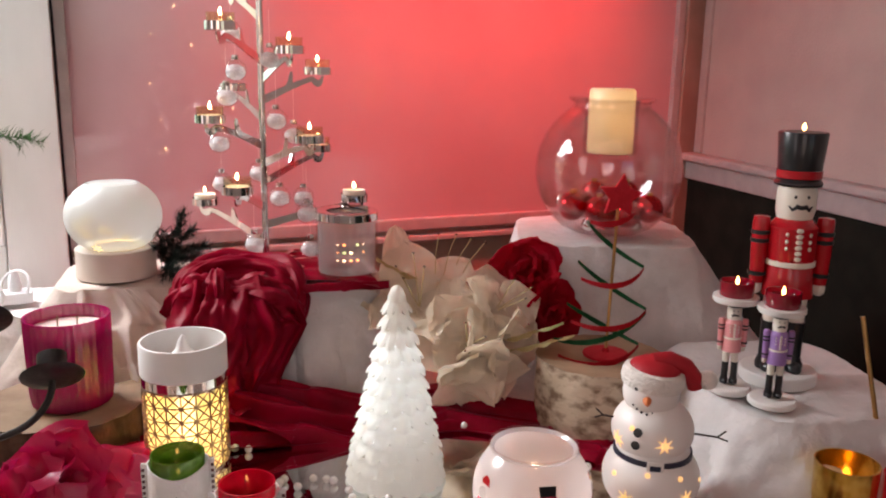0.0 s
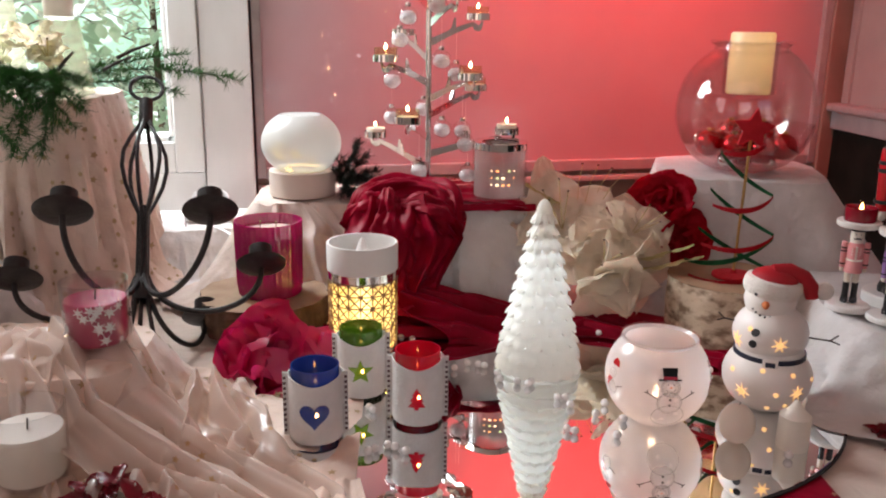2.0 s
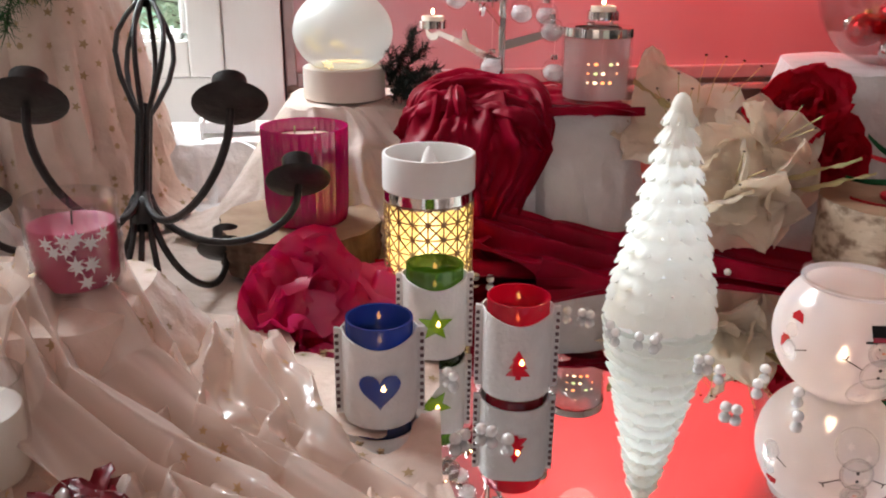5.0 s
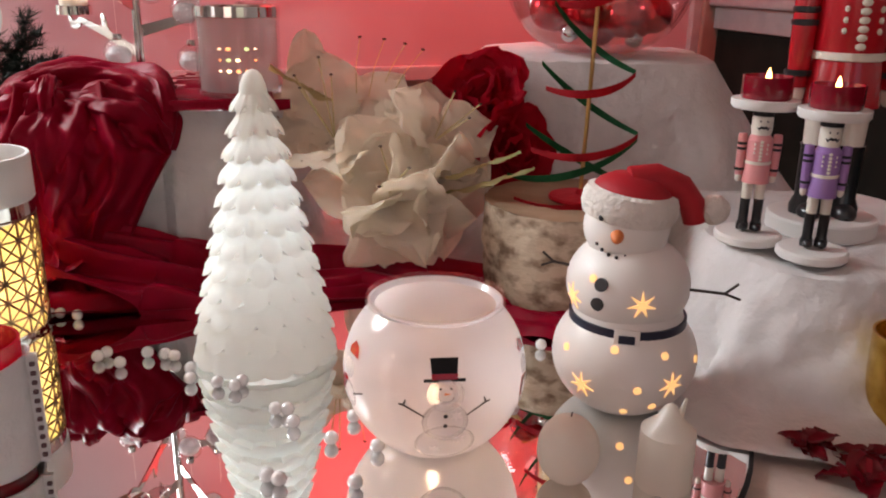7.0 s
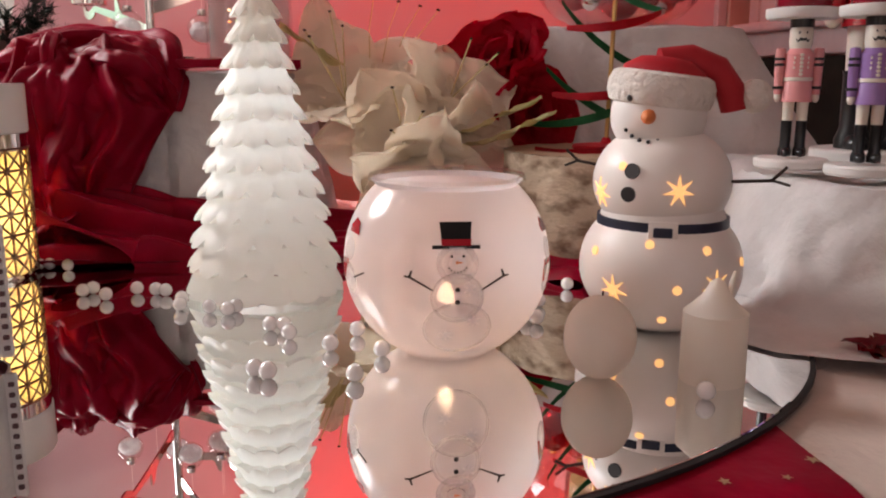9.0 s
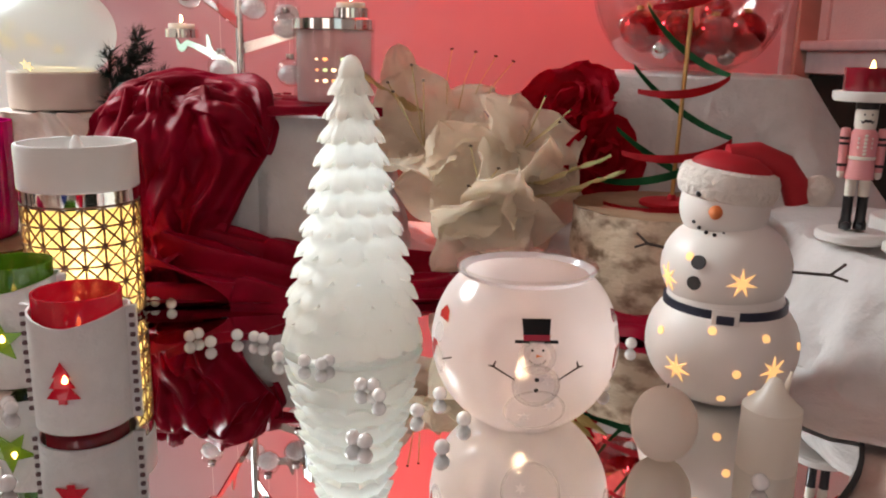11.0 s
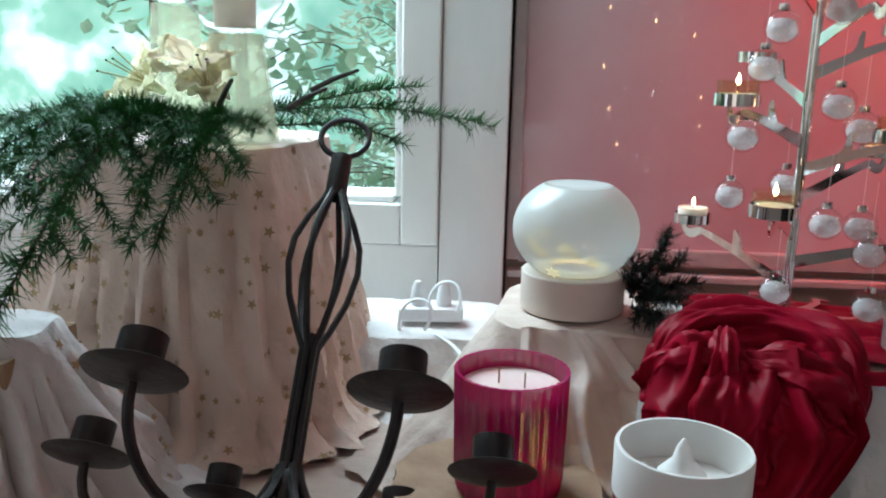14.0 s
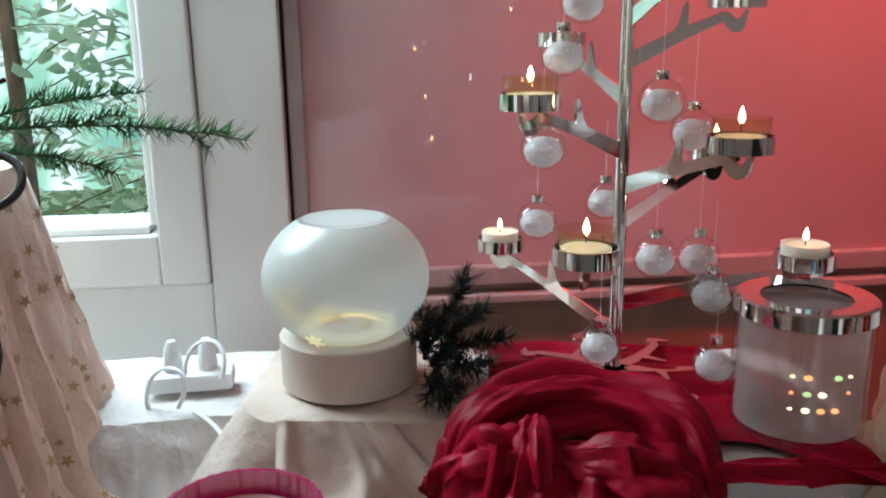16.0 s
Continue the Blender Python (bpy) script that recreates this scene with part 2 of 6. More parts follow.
M["yellow_petal"] = frosted("pale_yellow_petal", (0.94, 0.91, 0.74), 0.4, 0.5, 0.03)
M["cap_red"] = mat("matt_red_glaze", (0.4, 0.008, 0.016), 0.55, color2=(0.46, 0.014, 0.024), scale=20)
M["stamen"] = mat("stamen", (0.7, 0.6, 0.32), 0.7, color2=(0.62, 0.5, 0.25))
M["anther"] = mat("dark_anther", (0.05, 0.03, 0.02), 0.8, color2=(0.08, 0.05, 0.03))
M["needle"] = mat("dark_green_needles", (0.014, 0.07, 0.014), 0.6, color2=(0.035, 0.13, 0.028), scale=30, spec=0.2)
M["dark_needle"] = mat("blackish_needles", (0.008, 0.02, 0.016), 0.55, color2=(0.016, 0.035, 0.028), scale=30)
M["twig"] = mat("dark_twig", (0.03, 0.022, 0.018), 0.8, color2=(0.05, 0.035, 0.03))
M["red_paint"] = mat("red_lacquer", (0.42, 0.006, 0.012), 0.25, color2=(0.48, 0.01, 0.018), scale=20, coat=0.5)
M["red_felt"] = mat("red_felt", (0.42, 0.006, 0.014), 0.9, color2=(0.5, 0.012, 0.022), scale=60, bump=0.3, bump_scale=250)
M["green_felt"] = mat("green_felt", (0.008, 0.1, 0.035), 0.9, color2=(0.014, 0.14, 0.05), scale=60, bump=0.3, bump_scale=250)
M["brass"] = mat("brass_rod", (0.55, 0.33, 0.12), 0.3, 1.0, color2=(0.6, 0.38, 0.16))
M["black_lacquer"] = mat("black_lacquer", (0.01, 0.01, 0.012), 0.3, color2=(0.016, 0.016, 0.018), coat=0.3)
M["skin_white"] = mat("cream_lacquer", (0.76, 0.7, 0.6), 0.35, color2=(0.8, 0.74, 0.65))
M["pink_paint"] = mat("pink_lacquer", (0.75, 0.28, 0.28), 0.35, color2=(0.8, 0.33, 0.33), coat=0.3)
M["purple_paint"] = mat("lilac_lacquer", (0.3, 0.16, 0.42), 0.35, color2=(0.35, 0.2, 0.46), coat=0.3)
M["orange"] = mat("carrot_orange", (0.7, 0.18, 0.05), 0.5, color2=(0.75, 0.24, 0.08))
M["navy"] = mat("navy_paint", (0.012, 0.016, 0.035), 0.4, color2=(0.02, 0.024, 0.05))
M["fluff"] = mat("white_fluff", (0.76, 0.7, 0.64), 0.95, color2=(0.82, 0.76, 0.7), scale=90, bump=0.8, bump_scale=200)
M["loose_snow"] = frosted("loose_snow_flakes", (0.84, 0.82, 0.82), 0.4, 0.3, 0.06, clear=0.38)
M["snow"] = mat("glitter_snow", (0.8, 0.78, 0.77), 0.6, color2=(0.88, 0.86, 0.85), scale=90, bump=0.8, bump_scale=180)
M["gold_glass"] = mat("gold_mercury_glass", (0.5, 0.28, 0.03), 0.16, 0.9, color2=(0.72, 0.46, 0.1), scale=60, coat=0.3)
M["pot_red"] = mat("dark_red_petal", (0.22, 0.002, 0.012), 0.3, color2=(0.32, 0.006, 0.02), scale=60, coat=0.3)
M["plastic"] = mat("white_plastic", (0.74, 0.75, 0.76), 0.35, color2=(0.78, 0.78, 0.78))
M["red_bauble"] = mat("red_metallic", (0.6, 0.012, 0.02), 0.14, 0.75, color2=(0.7, 0.02, 0.03), coat=0.4)
M["flame"] = glow("flame", (1.0, 0.52, 0.17), 13)
M["tealight_flame"] = glow("tealight_flame", (1.0, 0.62, 0.3), 45)
M["print_black"] = mat("black_print", (0.008, 0.008, 0.009), 0.8, color2=(0.014, 0.013, 0.013))
M["flame_core"] = glow("warm_glint", (1.0, 0.8, 0.5), 3.5)
M["spot_orange"] = glow("orange_glint", (1.0, 0.42, 0.15), 2.2)
M["spot_green"] = glow("green_glint", (0.6, 0.9, 0.4), 1.4)
M["lantern_glow"] = frosted("lit_lantern_liner", (0.95, 0.88, 0.55), 0.7, 0.3, 0.04, clear=0.12)
M["lantern_core"] = glow("lantern_led", (1.0, 0.84, 0.42), 16)
M["globe_glow"] = glow("globe_led", (1.0, 0.88, 0.5), 0.85)
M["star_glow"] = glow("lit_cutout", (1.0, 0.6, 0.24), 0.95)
M["pale_base"] = mat("cream_base", (0.68, 0.58, 0.5), 0.55, color2=(0.72, 0.62, 0.55), scale=20)
M["teal_wax"] = mat("teal_wax", (0.03, 0.3, 0.26), 0.4, color2=(0.05, 0.36, 0.32), sss=0.2)
M["raspberry_wax"] = mat("raspberry_wax", (0.55, 0.03, 0.12), 0.4, color2=(0.62, 0.06, 0.17), sss=0.2)
M["snowflake"] = mat("white_print", (0.8, 0.76, 0.76), 0.5, color2=(0.84, 0.8, 0.8))
M["cup_glass"] = thin_glass("yellowish_clear_glass", (0.96, 0.94, 0.84), 0.09)
M["vase_glass"] = frosted("ribbed_yellowish_glass", (0.8, 0.81, 0.7), 0.6, 0.08, 0.12, clear=0.76)

# cloths crease deeper than paint
for key, deep in (("white_cloth", 0.02), ("cream_cloth", 0.018), ("star_cloth", 0.016), ("satin", 0.009)):
    for nd in M[key].node_tree.nodes:
        if nd.type == "BUMP":
            nd.inputs["Distance"].default_value = deep

# ---- mesh helpers ----


def finish(name, bm, material, parent=None, smooth=True, m=None):
    me = bpy.data.meshes.new(name)
    bm.to_mesh(me)
    bm.free()
    mats = material if isinstance(material, (list, tuple)) else [material]
    for x in mats:
        me.materials.append(M[x] if isinstance(x, str) else x)
    if smooth:
        me.shade_smooth()
        me.set_sharp_from_angle(angle=radians(40))
    ob = new(name, me)
    if parent:
        ob.parent = parent
    if m is not None:
        ob.matrix_basis = m
    return ob


def part(name, bm, material, parent, label="", m=None, smooth=True):
    ob = finish(name, bm, material, parent, smooth, m)
    if label:
        tagged(ob, label)
    return ob


def thing(name, at, label, category, rz=0, group="", kind=""):
    ob = new(name)
    ob.empty_display_size = 0.02
    ob.matrix_basis = pose(*at, 0, 0, rz)
    return tagged(ob, label, category, group, kind)


def lathe(profile, n=40, close=False, waves=0, wave=0.0):
    """A turned form from (radius, height) pairs."""
    bm = bmesh.new()
    rings = []
    for r, z in profile:
        if r < 1e-6:
            rings.append([bm.verts.new((0, 0, z))])
        else:
            rings.append([bm.verts.new(((r + wave * math.cos(waves * a)) * math.cos(a), (r + wave * math.cos(waves * a)) * math.sin(a), z)) for a in (math.tau * i / n for i in range(n))])
    for a, b in zip(rings, rings[1:]):
        for i in range(n):
            j = (i + 1) % n
            if len(a) == 1 and len(b) > 1:
                bm.faces.new((a[0], b[j], b[i]))
            elif len(b) == 1 and len(a) > 1:
                bm.faces.new((a[i], a[j], b[0]))
            elif len(a) > 1:
                bm.faces.new((a[i], a[j], b[j], b[i]))
    bmesh.ops.recalc_face_normals(bm, faces=bm.faces)
    return bm


def disc_can(r, z0, z1, bev=0.001, n=40):
    return lathe([(0, z0), (r - bev, z0), (r, z0 + bev), (r, z1 - bev), (r - bev, z1), (0, z1)], n)


def shell(profile, th, n=40, waves=0, wave=0.0):
    """A vessel wall: the outer profile from the foot to the rim, and back down inside."""
    inner = [(max(r - th, 0), z + (th if i == 0 else 0)) for i, (r, z) in enumerate(profile)]
    return lathe([(0, profile[0][1])] + list(profile) + inner[::-1] + [(0, inner[0][1])], n, waves=waves, wave=wave)


def box(x0, x1, y0, y1, z0, z1, bev=0.0, bm=None):
    own = bm is None
    bm = bm or bmesh.new()
    g = bmesh.ops.create_cube(bm, size=1, matrix=Matrix.LocRotScale(((x0 + x1) / 2, (y0 + y1) / 2, (z0 + z1) / 2), None, (x1 - x0, y1 - y0, z1 - z0)))
    if bev:
        es = {e for v in g["verts"] for e in v.link_edges}
        bmesh.ops.bevel(bm, geom=list(es), offset=bev, segments=2, profile=0.5, affect="EDGES")
    return bm


def ball(c, r, seg=20, ring=12, bm=None, squash=(1, 1, 1)):
    bm = bm or bmesh.new()
    bmesh.ops.create_uvsphere(bm, u_segments=seg, v_segments=ring, radius=1, matrix=Matrix.LocRotScale(c, None, (r * squash[0], r * squash[1], r * squash[2])))
    return bm


def tube(points, radius, n=8, bm=None, caps=True, flat=1.0):
    """A rod along points; radius a number or one a point."""
    bm = bm or bmesh.new()
    pts = [Vector(p) for p in points]
    rad = radius if isinstance(radius, (list, tuple)) else [radius] * len(pts)
    up = Vector((0.31, 0.17, 0.93))
    rings = []
    for i, p in enumerate(pts):
        d = (pts[min(i + 1, len(pts) - 1)] - pts[max(i - 1, 0)]).normalized()
        if abs(d.dot(up)) > 0.97:
            up = Vector((0.9, 0.3, 0.1))
        a = d.cross(up).normalized()
        b = a.cross(d).normalized()
        up = b
        rings.append([bm.verts.new(p + rad[i] * (math.cos(k) * a + flat * math.sin(k) * b)) for k in (math.tau * j / n for j in range(n))])
    for a, b in zip(rings, rings[1:]):
        for j in range(n):
            bm.faces.new((a[j], a[(j + 1) % n], b[(j + 1) % n], b[j]))
    if caps:
        bm.faces.new(rings[0][::-1])
        bm.faces.new(rings[-1])
    return bm


def bez(p0, p1, p2, p3, n=12):
    p0, p1, p2, p3 = map(Vector, (p0, p1, p2, p3))
    return [(1 - t) ** 3 * p0 + 3 * t * (1 - t) ** 2 * p1 + 3 * t * t * (1 - t) * p2 + t ** 3 * p3 for t in (i / n for i in range(n + 1))]


def slab(poly, th, bm=None):
    """A flat outline in x, z with a thickness along y."""
    bm = bm or bmesh.new()
    a = [bm.verts.new((x, -th / 2, z)) for x, z in poly]
    b = [bm.verts.new((x, th / 2, z)) for x, z in poly]
    bm.faces.new(a)
    bm.faces.new(b[::-1])
    for i in range(len(poly)):
        j = (i + 1) % len(poly)
        bm.faces.new((a[j], a[i], b[i], b[j]))
    return bm


def star_poly(r, k=5, inner=0.45, rot=90):
    return [((r if i % 2 == 0 else r * inner) * math.cos(radians(rot + i * 180 / k)), (r if i % 2 == 0 else r * inner) * math.sin(radians(rot + i * 180 / k))) for i in range(2 * k)]


def n3(x, y, z=0.0):
    return noise.noise(Vector((x, y, z)))


def grid_mesh(f, nu, nv, wrap=False):
    bm = bmesh.new()
    vs = [[bm.verts.new(f(i / nu, j / nv)) for j in range(nv + 1)] for i in range(nu if wrap else nu + 1)]
    for i in range(nu):
        k = (i + 1) % nu if wrap else i + 1
        for j in range(nv):
            bm.faces.new((vs[i][j], vs[k][j], vs[k][j + 1], vs[i][j + 1]))
    return bm


def drape(zt, zb, hx, hy, flare=0.06, folds=9, amp=0.02, seed=0, sq=5.0, n=180, puddle=0.03, sag=0.004, top_bump=0.0, corner=()):
    """A cloth over a box: flat top, rounded edge, skirt with folds that open downwards."""
    def f(a, s):
        th = math.tau * a
        c, si = math.cos(th), math.sin(th)
        r = (abs(c / hx) ** sq + abs(si / hy) ** sq) ** (-1 / sq)
        wob = n3(3 * c + seed, 3 * si, seed)
        if s <= 0.3:
            q = s / 0.3
            x, y = r * q * c, r * q * si
            return (x, y, zt + sag * n3(x * 18 + seed, y * 18) - 0.002 * q + top_bump * n3(x * 9, y * 9 + seed))
        q = (s - 0.3) / 0.7
        fall = 1 - (1 - q) ** 1.35
        k = min(q * 2.2, 1)
        ph = folds * th + 4.2 * wob + 1.5 * n3(2.2 * c, 2.2 * si, 2.5 * q + seed) + 1.2 * math.sin(2 * th + seed)
        lift = 0.25 + 1.5 * abs(n3(4 * c + 9, 4 * si, seed + q))
        fold = lift * (1.7 * abs(math.sin(0.85 * ph)) ** 1.3 - 0.75) + 0.45 * n3(9 * c, 9 * si, 4 * q + seed) + 0.3 * n3(20 * c + 6 * q, 20 * si, 7 * q)
        edge = 0.012 * math.sin(min(q * 6, math.pi / 2))
        out = edge + flare * q ** 1.3 * (1 + 0.5 * wob) + amp * k * fold * (0.35 + 0.65 * q) + puddle * max(0, q - 0.86) / 0.14
        for deg, far in corner:
            out += far * q * max(0, math.cos(th - radians(deg))) ** 6
        z = zt - 0.002 - (zt - zb) * fall
        return ((r + out) * c, (r + out) * si, max(z + 0.003 * n3(th * 6, q * 5, seed), zb))
    return grid_mesh(f, n, 46, wrap=True)


def stars_on(ob, count, r, seed, zmin, lift=0.0016, parent=None, name="star_pattern", xmin=-9.0):
    """Small foil stars that lie on a cloth."""
    rnd = random.Random(seed)
    me = ob.data
    faces = [p for p in me.polygons if p.center.z > zmin and p.center.x > xmin and p.area > 1e-6]
    weights = [p.area for p in faces]
    bm = bmesh.new()
    for p in rnd.choices(faces, weights, k=count):
        nrm = p.normal if p.normal.z > -0.2 else -p.normal
        c = Vector(p.center)
        if nrm.dot(c - Vector((0, 0, c.z))) < 0 and abs(nrm.z) < 0.5:
            nrm = -nrm
        t1 = nrm.orthogonal().normalized()
        t2 = nrm.cross(t1)
        rr, turn = r * rnd.uniform(0.6, 1.1), rnd.uniform(0, 6.3)
        vs = []
        for i in range(10):
            q = rr * (1 if i % 2 == 0 else 0.42)
            a = turn + i * math.pi / 5
            vs.append(bm.verts.new(c + nrm * lift + t1 * q * math.cos(a) + t2 * q * math.sin(a)))
        bm.faces.new(vs)
    return tagged(finish(name, bm, "gold_print", parent or ob, smooth=False), "", "", "", "stuff")


def flame_bm(h=0.016, r=0.0042, z=0.0, bm=None, at=(0, 0)):
    prof = [(0, 0), (0.6, 0.1), (1.0, 0.3), (0.8, 0.55), (0.4, 0.8), (0, 1.0)]
    b = lathe([(p * r, z + q * h) for p, q in prof], 10)
    bmesh.ops.translate(b, verts=b.verts, vec=(at[0], at[1], 0))
    return b


def join(a, b):
    """Adds bmesh b to bmesh a."""
    me = bpy.data.meshes.new("joined")
    b.to_mesh(me)
    b.free()
    a.from_mesh(me)
    bpy.data.meshes.remove(me)
    return a


def moved(bm, m):
    bmesh.ops.transform(bm, matrix=m, verts=bm.verts)
    return bm


def tinted(pieces):
    """Several bmeshes as one, each with the material slot of its place in the list."""
    total = bmesh.new()
    slots = []
    for b, key in pieces:
        if key not in slots:
            slots.append(key)
        for f in b.faces:
            f.material_index = slots.index(key)
        join(total, b)
    return total, slots

# ---- setting ----


def setting(name, bm, material, label="", category="", m=WALL, smooth=False):
    return tagged(finish(name, bm, material, None, smooth, m), label, category, "", "structure")


setting("floor", box(-2.6, 1.95, -0.15, 4.1, -0.1, 0), "floor", "worn oak boarded floor of the room", "floor")
setting("ceiling", box(-2.6, 1.95, -0.15, 4.1, 2.6, 2.7), "ceiling", "plain white ceiling", "ceiling")
wl = setting("wall_back", box(-0.1, 1.85, -0.15, 0, 0, 2.6), "taupe", "taupe painted wall with a large glossy panel", "wall")
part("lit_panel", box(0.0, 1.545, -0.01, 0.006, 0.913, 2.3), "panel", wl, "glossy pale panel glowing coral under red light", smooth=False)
part("panel_frame", box(-0.022, 0.0, 0, 0.022, 0.887, 2.33, 0.003), "grey_paint", wl, smooth=False)
part("panel_frame", box(1.545, 1.57, 0, 0.022, 0.887, 2.33, 0.003), "grey_paint", wl, smooth=False)
part("panel_frame", box(0.0, 1.545, 0, 0.02, 0.883, 0.913, 0.003), "grey_paint", wl, smooth=False)
part("panel_frame", box(0.0, 1.545, 0, 0.022, 2.3, 2.33, 0.003), "grey_paint", wl, smooth=False)
part("rail", box(-0.02, 1.57, 0, 0.03, 0.856, 0.870, 0.003), "grey_paint", wl, smooth=False)
part("pilaster", box(1.57, 1.63, 0, 0.03, 0, 2.6, 0.004), "taupe", wl, "brown painted corner pilaster", smooth=False)
# the right wall leans in from the corner
SIDE = WALL @ Matrix.Translation((1.63, 0, 0)) @ Matrix.Rotation(radians(7), 4, "Z")
wr = setting("wall_right", box(0.0, 0.15, -0.05, 4.2, 0, 2.6), "plaster", "taupe plaster wall above dark panelling", "wall", SIDE)
part("dark_panelling", box(-0.012, 0.002, 0.03, 4.0, 0.0, 0.985), "dark_panel", wr, "blackish green wooden panelling", smooth=False)
dado = box(-0.025, 0.002, 0.0, 4.0, 0.988, 1.042, 0.004)
box(-0.045, 0.002, 0.0, 4.0, 1.040, 1.062, 0.006, dado)
part("dado_rail", dado, "grey_paint", wr, "moulded taupe dado rail", smooth=False)
part("wall_frame", box(-0.008, 0.002, 0.05, 0.075, 1.064, 2.6, 0.002), "plaster", wr, smooth=False)

# window wall with a white painted frame
ww = bmesh.new()
for b in ((-2.6, -1.25, -0.15, 0, 0, 2.6), (-1.25, -0.1, -0.15, 0, 0, 0.79), (-1.25, -0.1, -0.15, 0, 2.25, 2.6)):
    box(*b, bm=ww)
setting("wall_window", ww, "white_paint", "white painted wall round the garden window", "wall")
win = setting("window_1", box(-0.143, -0.027, -0.1, 0.040, 0.70, 2.25, 0.003), "white_paint", "white painted garden window with deep frame", "window")
part("window_frame", box(-1.25, -1.15, -0.1, 0.04, 0.79, 2.25, 0.003), "white_paint", win, smooth=False)
part("dark_gap", box(-0.027, -0.022, -0.1, 0.010, 0.79, 2.25), "black_edge", win, "dark joint beside the panel frame", smooth=False)
part("sash", box(-0.212, -0.1445, -0.07, 0.046, 0.912, 2.2, 0.004), "white_paint", win, smooth=False)
part("sash", box(-0.224, -0.212, -0.06, 0.034, 0.997, 2.15, 0.004), "white_paint", win, smooth=False)
part("sash", box(-1.148, -1.09, -0.07, 0.046, 0.912, 2.2, 0.004), "white_paint", win, smooth=False)
part("bottom_rail", box(-1.09, -0.212, -0.07, 0.045, 0.912, 0.986, 0.004), "white_paint", win, smooth=False)
part("glazing_bead", box(-1.09, -0.224, -0.06, 0.034, 0.986, 0.999, 0.004), "white_paint", win, smooth=False)
part("top_rail", box(-1.09, -0.212, -0.07, 0.045, 2.13, 2.2, 0.004), "white_paint", win, smooth=False)
part("lower_panel", box(-1.15, -0.1445, -0.08, 0.032, 0.70, 0.910, 0.003), "white_paint", win, smooth=False)
pane = part("pane", box(-1.09, -0.224, -0.03, -0.026, 0.999, 2.13), "pane", win, smooth=False)
pane.visible_shadow = False
setting("wall_left", box(-2.75, -2.6, -0.15, 4.1, 0, 2.6), "plaster", "plain taupe plaster wall", "wall")
wb = bmesh.new()
for b in ((-2.6, -2.2, 4.0, 4.15, 0, 2.6), (-0.8, 0.0, 4.0, 4.15, 0, 2.6), (1.4, 1.78, 4.0, 4.15, 0, 2.6), (-2.2, 1.4, 4.0, 4.15, 0, 0.8), (-2.2, 1.4, 4.0, 4.15, 2.35, 2.6)):
    box(*b, bm=wb)
setting("wall_front", wb, "plaster", "plaster wall with two window openings", "wall")
# garden
setting("ground", box(-40, 40, -60, -0.3, -0.7, -0.5), mat("lawn", (0.05, 0.09, 0.03), 0.9, color2=(0.1, 0.15, 0.05), scale=3), "green garden lawn outside", "lawn")
# green noise that emits: the garden's daylight is put into the backdrop itself
gm = bpy.data.materials.new("far_garden_glow")
gm.use_nodes = True
gn = gm.node_tree
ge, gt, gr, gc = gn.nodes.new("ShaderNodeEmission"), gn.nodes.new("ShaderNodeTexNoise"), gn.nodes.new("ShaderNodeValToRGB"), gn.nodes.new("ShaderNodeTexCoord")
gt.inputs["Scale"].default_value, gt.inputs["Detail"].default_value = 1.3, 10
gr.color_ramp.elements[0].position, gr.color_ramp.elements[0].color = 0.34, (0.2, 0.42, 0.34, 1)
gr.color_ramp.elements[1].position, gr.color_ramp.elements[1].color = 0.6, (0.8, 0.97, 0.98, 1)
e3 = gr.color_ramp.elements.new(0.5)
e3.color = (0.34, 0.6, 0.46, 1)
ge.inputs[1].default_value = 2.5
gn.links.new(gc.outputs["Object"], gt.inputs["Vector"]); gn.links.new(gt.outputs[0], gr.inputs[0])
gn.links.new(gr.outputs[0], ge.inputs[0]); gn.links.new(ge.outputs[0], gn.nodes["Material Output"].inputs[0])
setting("backdrop", box(-14, 8, -9.1, -9, -1, 9), gm, "glowing green backdrop imitating garden trees in daylight", "garden")

# ---- table and cloths ----
TA = radians(11)
TABLE = Matrix.Translation((0, 0.838, 0)) @ Matrix.Rotation(TA, 4, "Z")
tb = thing("display_table", (0, 0.838, 0), "long beech table hidden under layered cloths", "table", 11)
part("tabletop", box(-1.45, 0.66, 0.02, 1.0, 0.705, 0.738, 0.004), "wood_table", tb)
leg = box(-0.03, 0.03, -0.03, 0.03, 0, 0.705, 0.003)
lm = finish("leg", leg, "wood_table", tb, m=pose(-1.38, 0.1, 0))
for xy in ((0.58, 0.1), (-1.38, 0.92), (0.58, 0.92)):
    o = lm.copy()
    scene.collection.objects.link(o)
    o.matrix_basis = pose(*xy, 0)


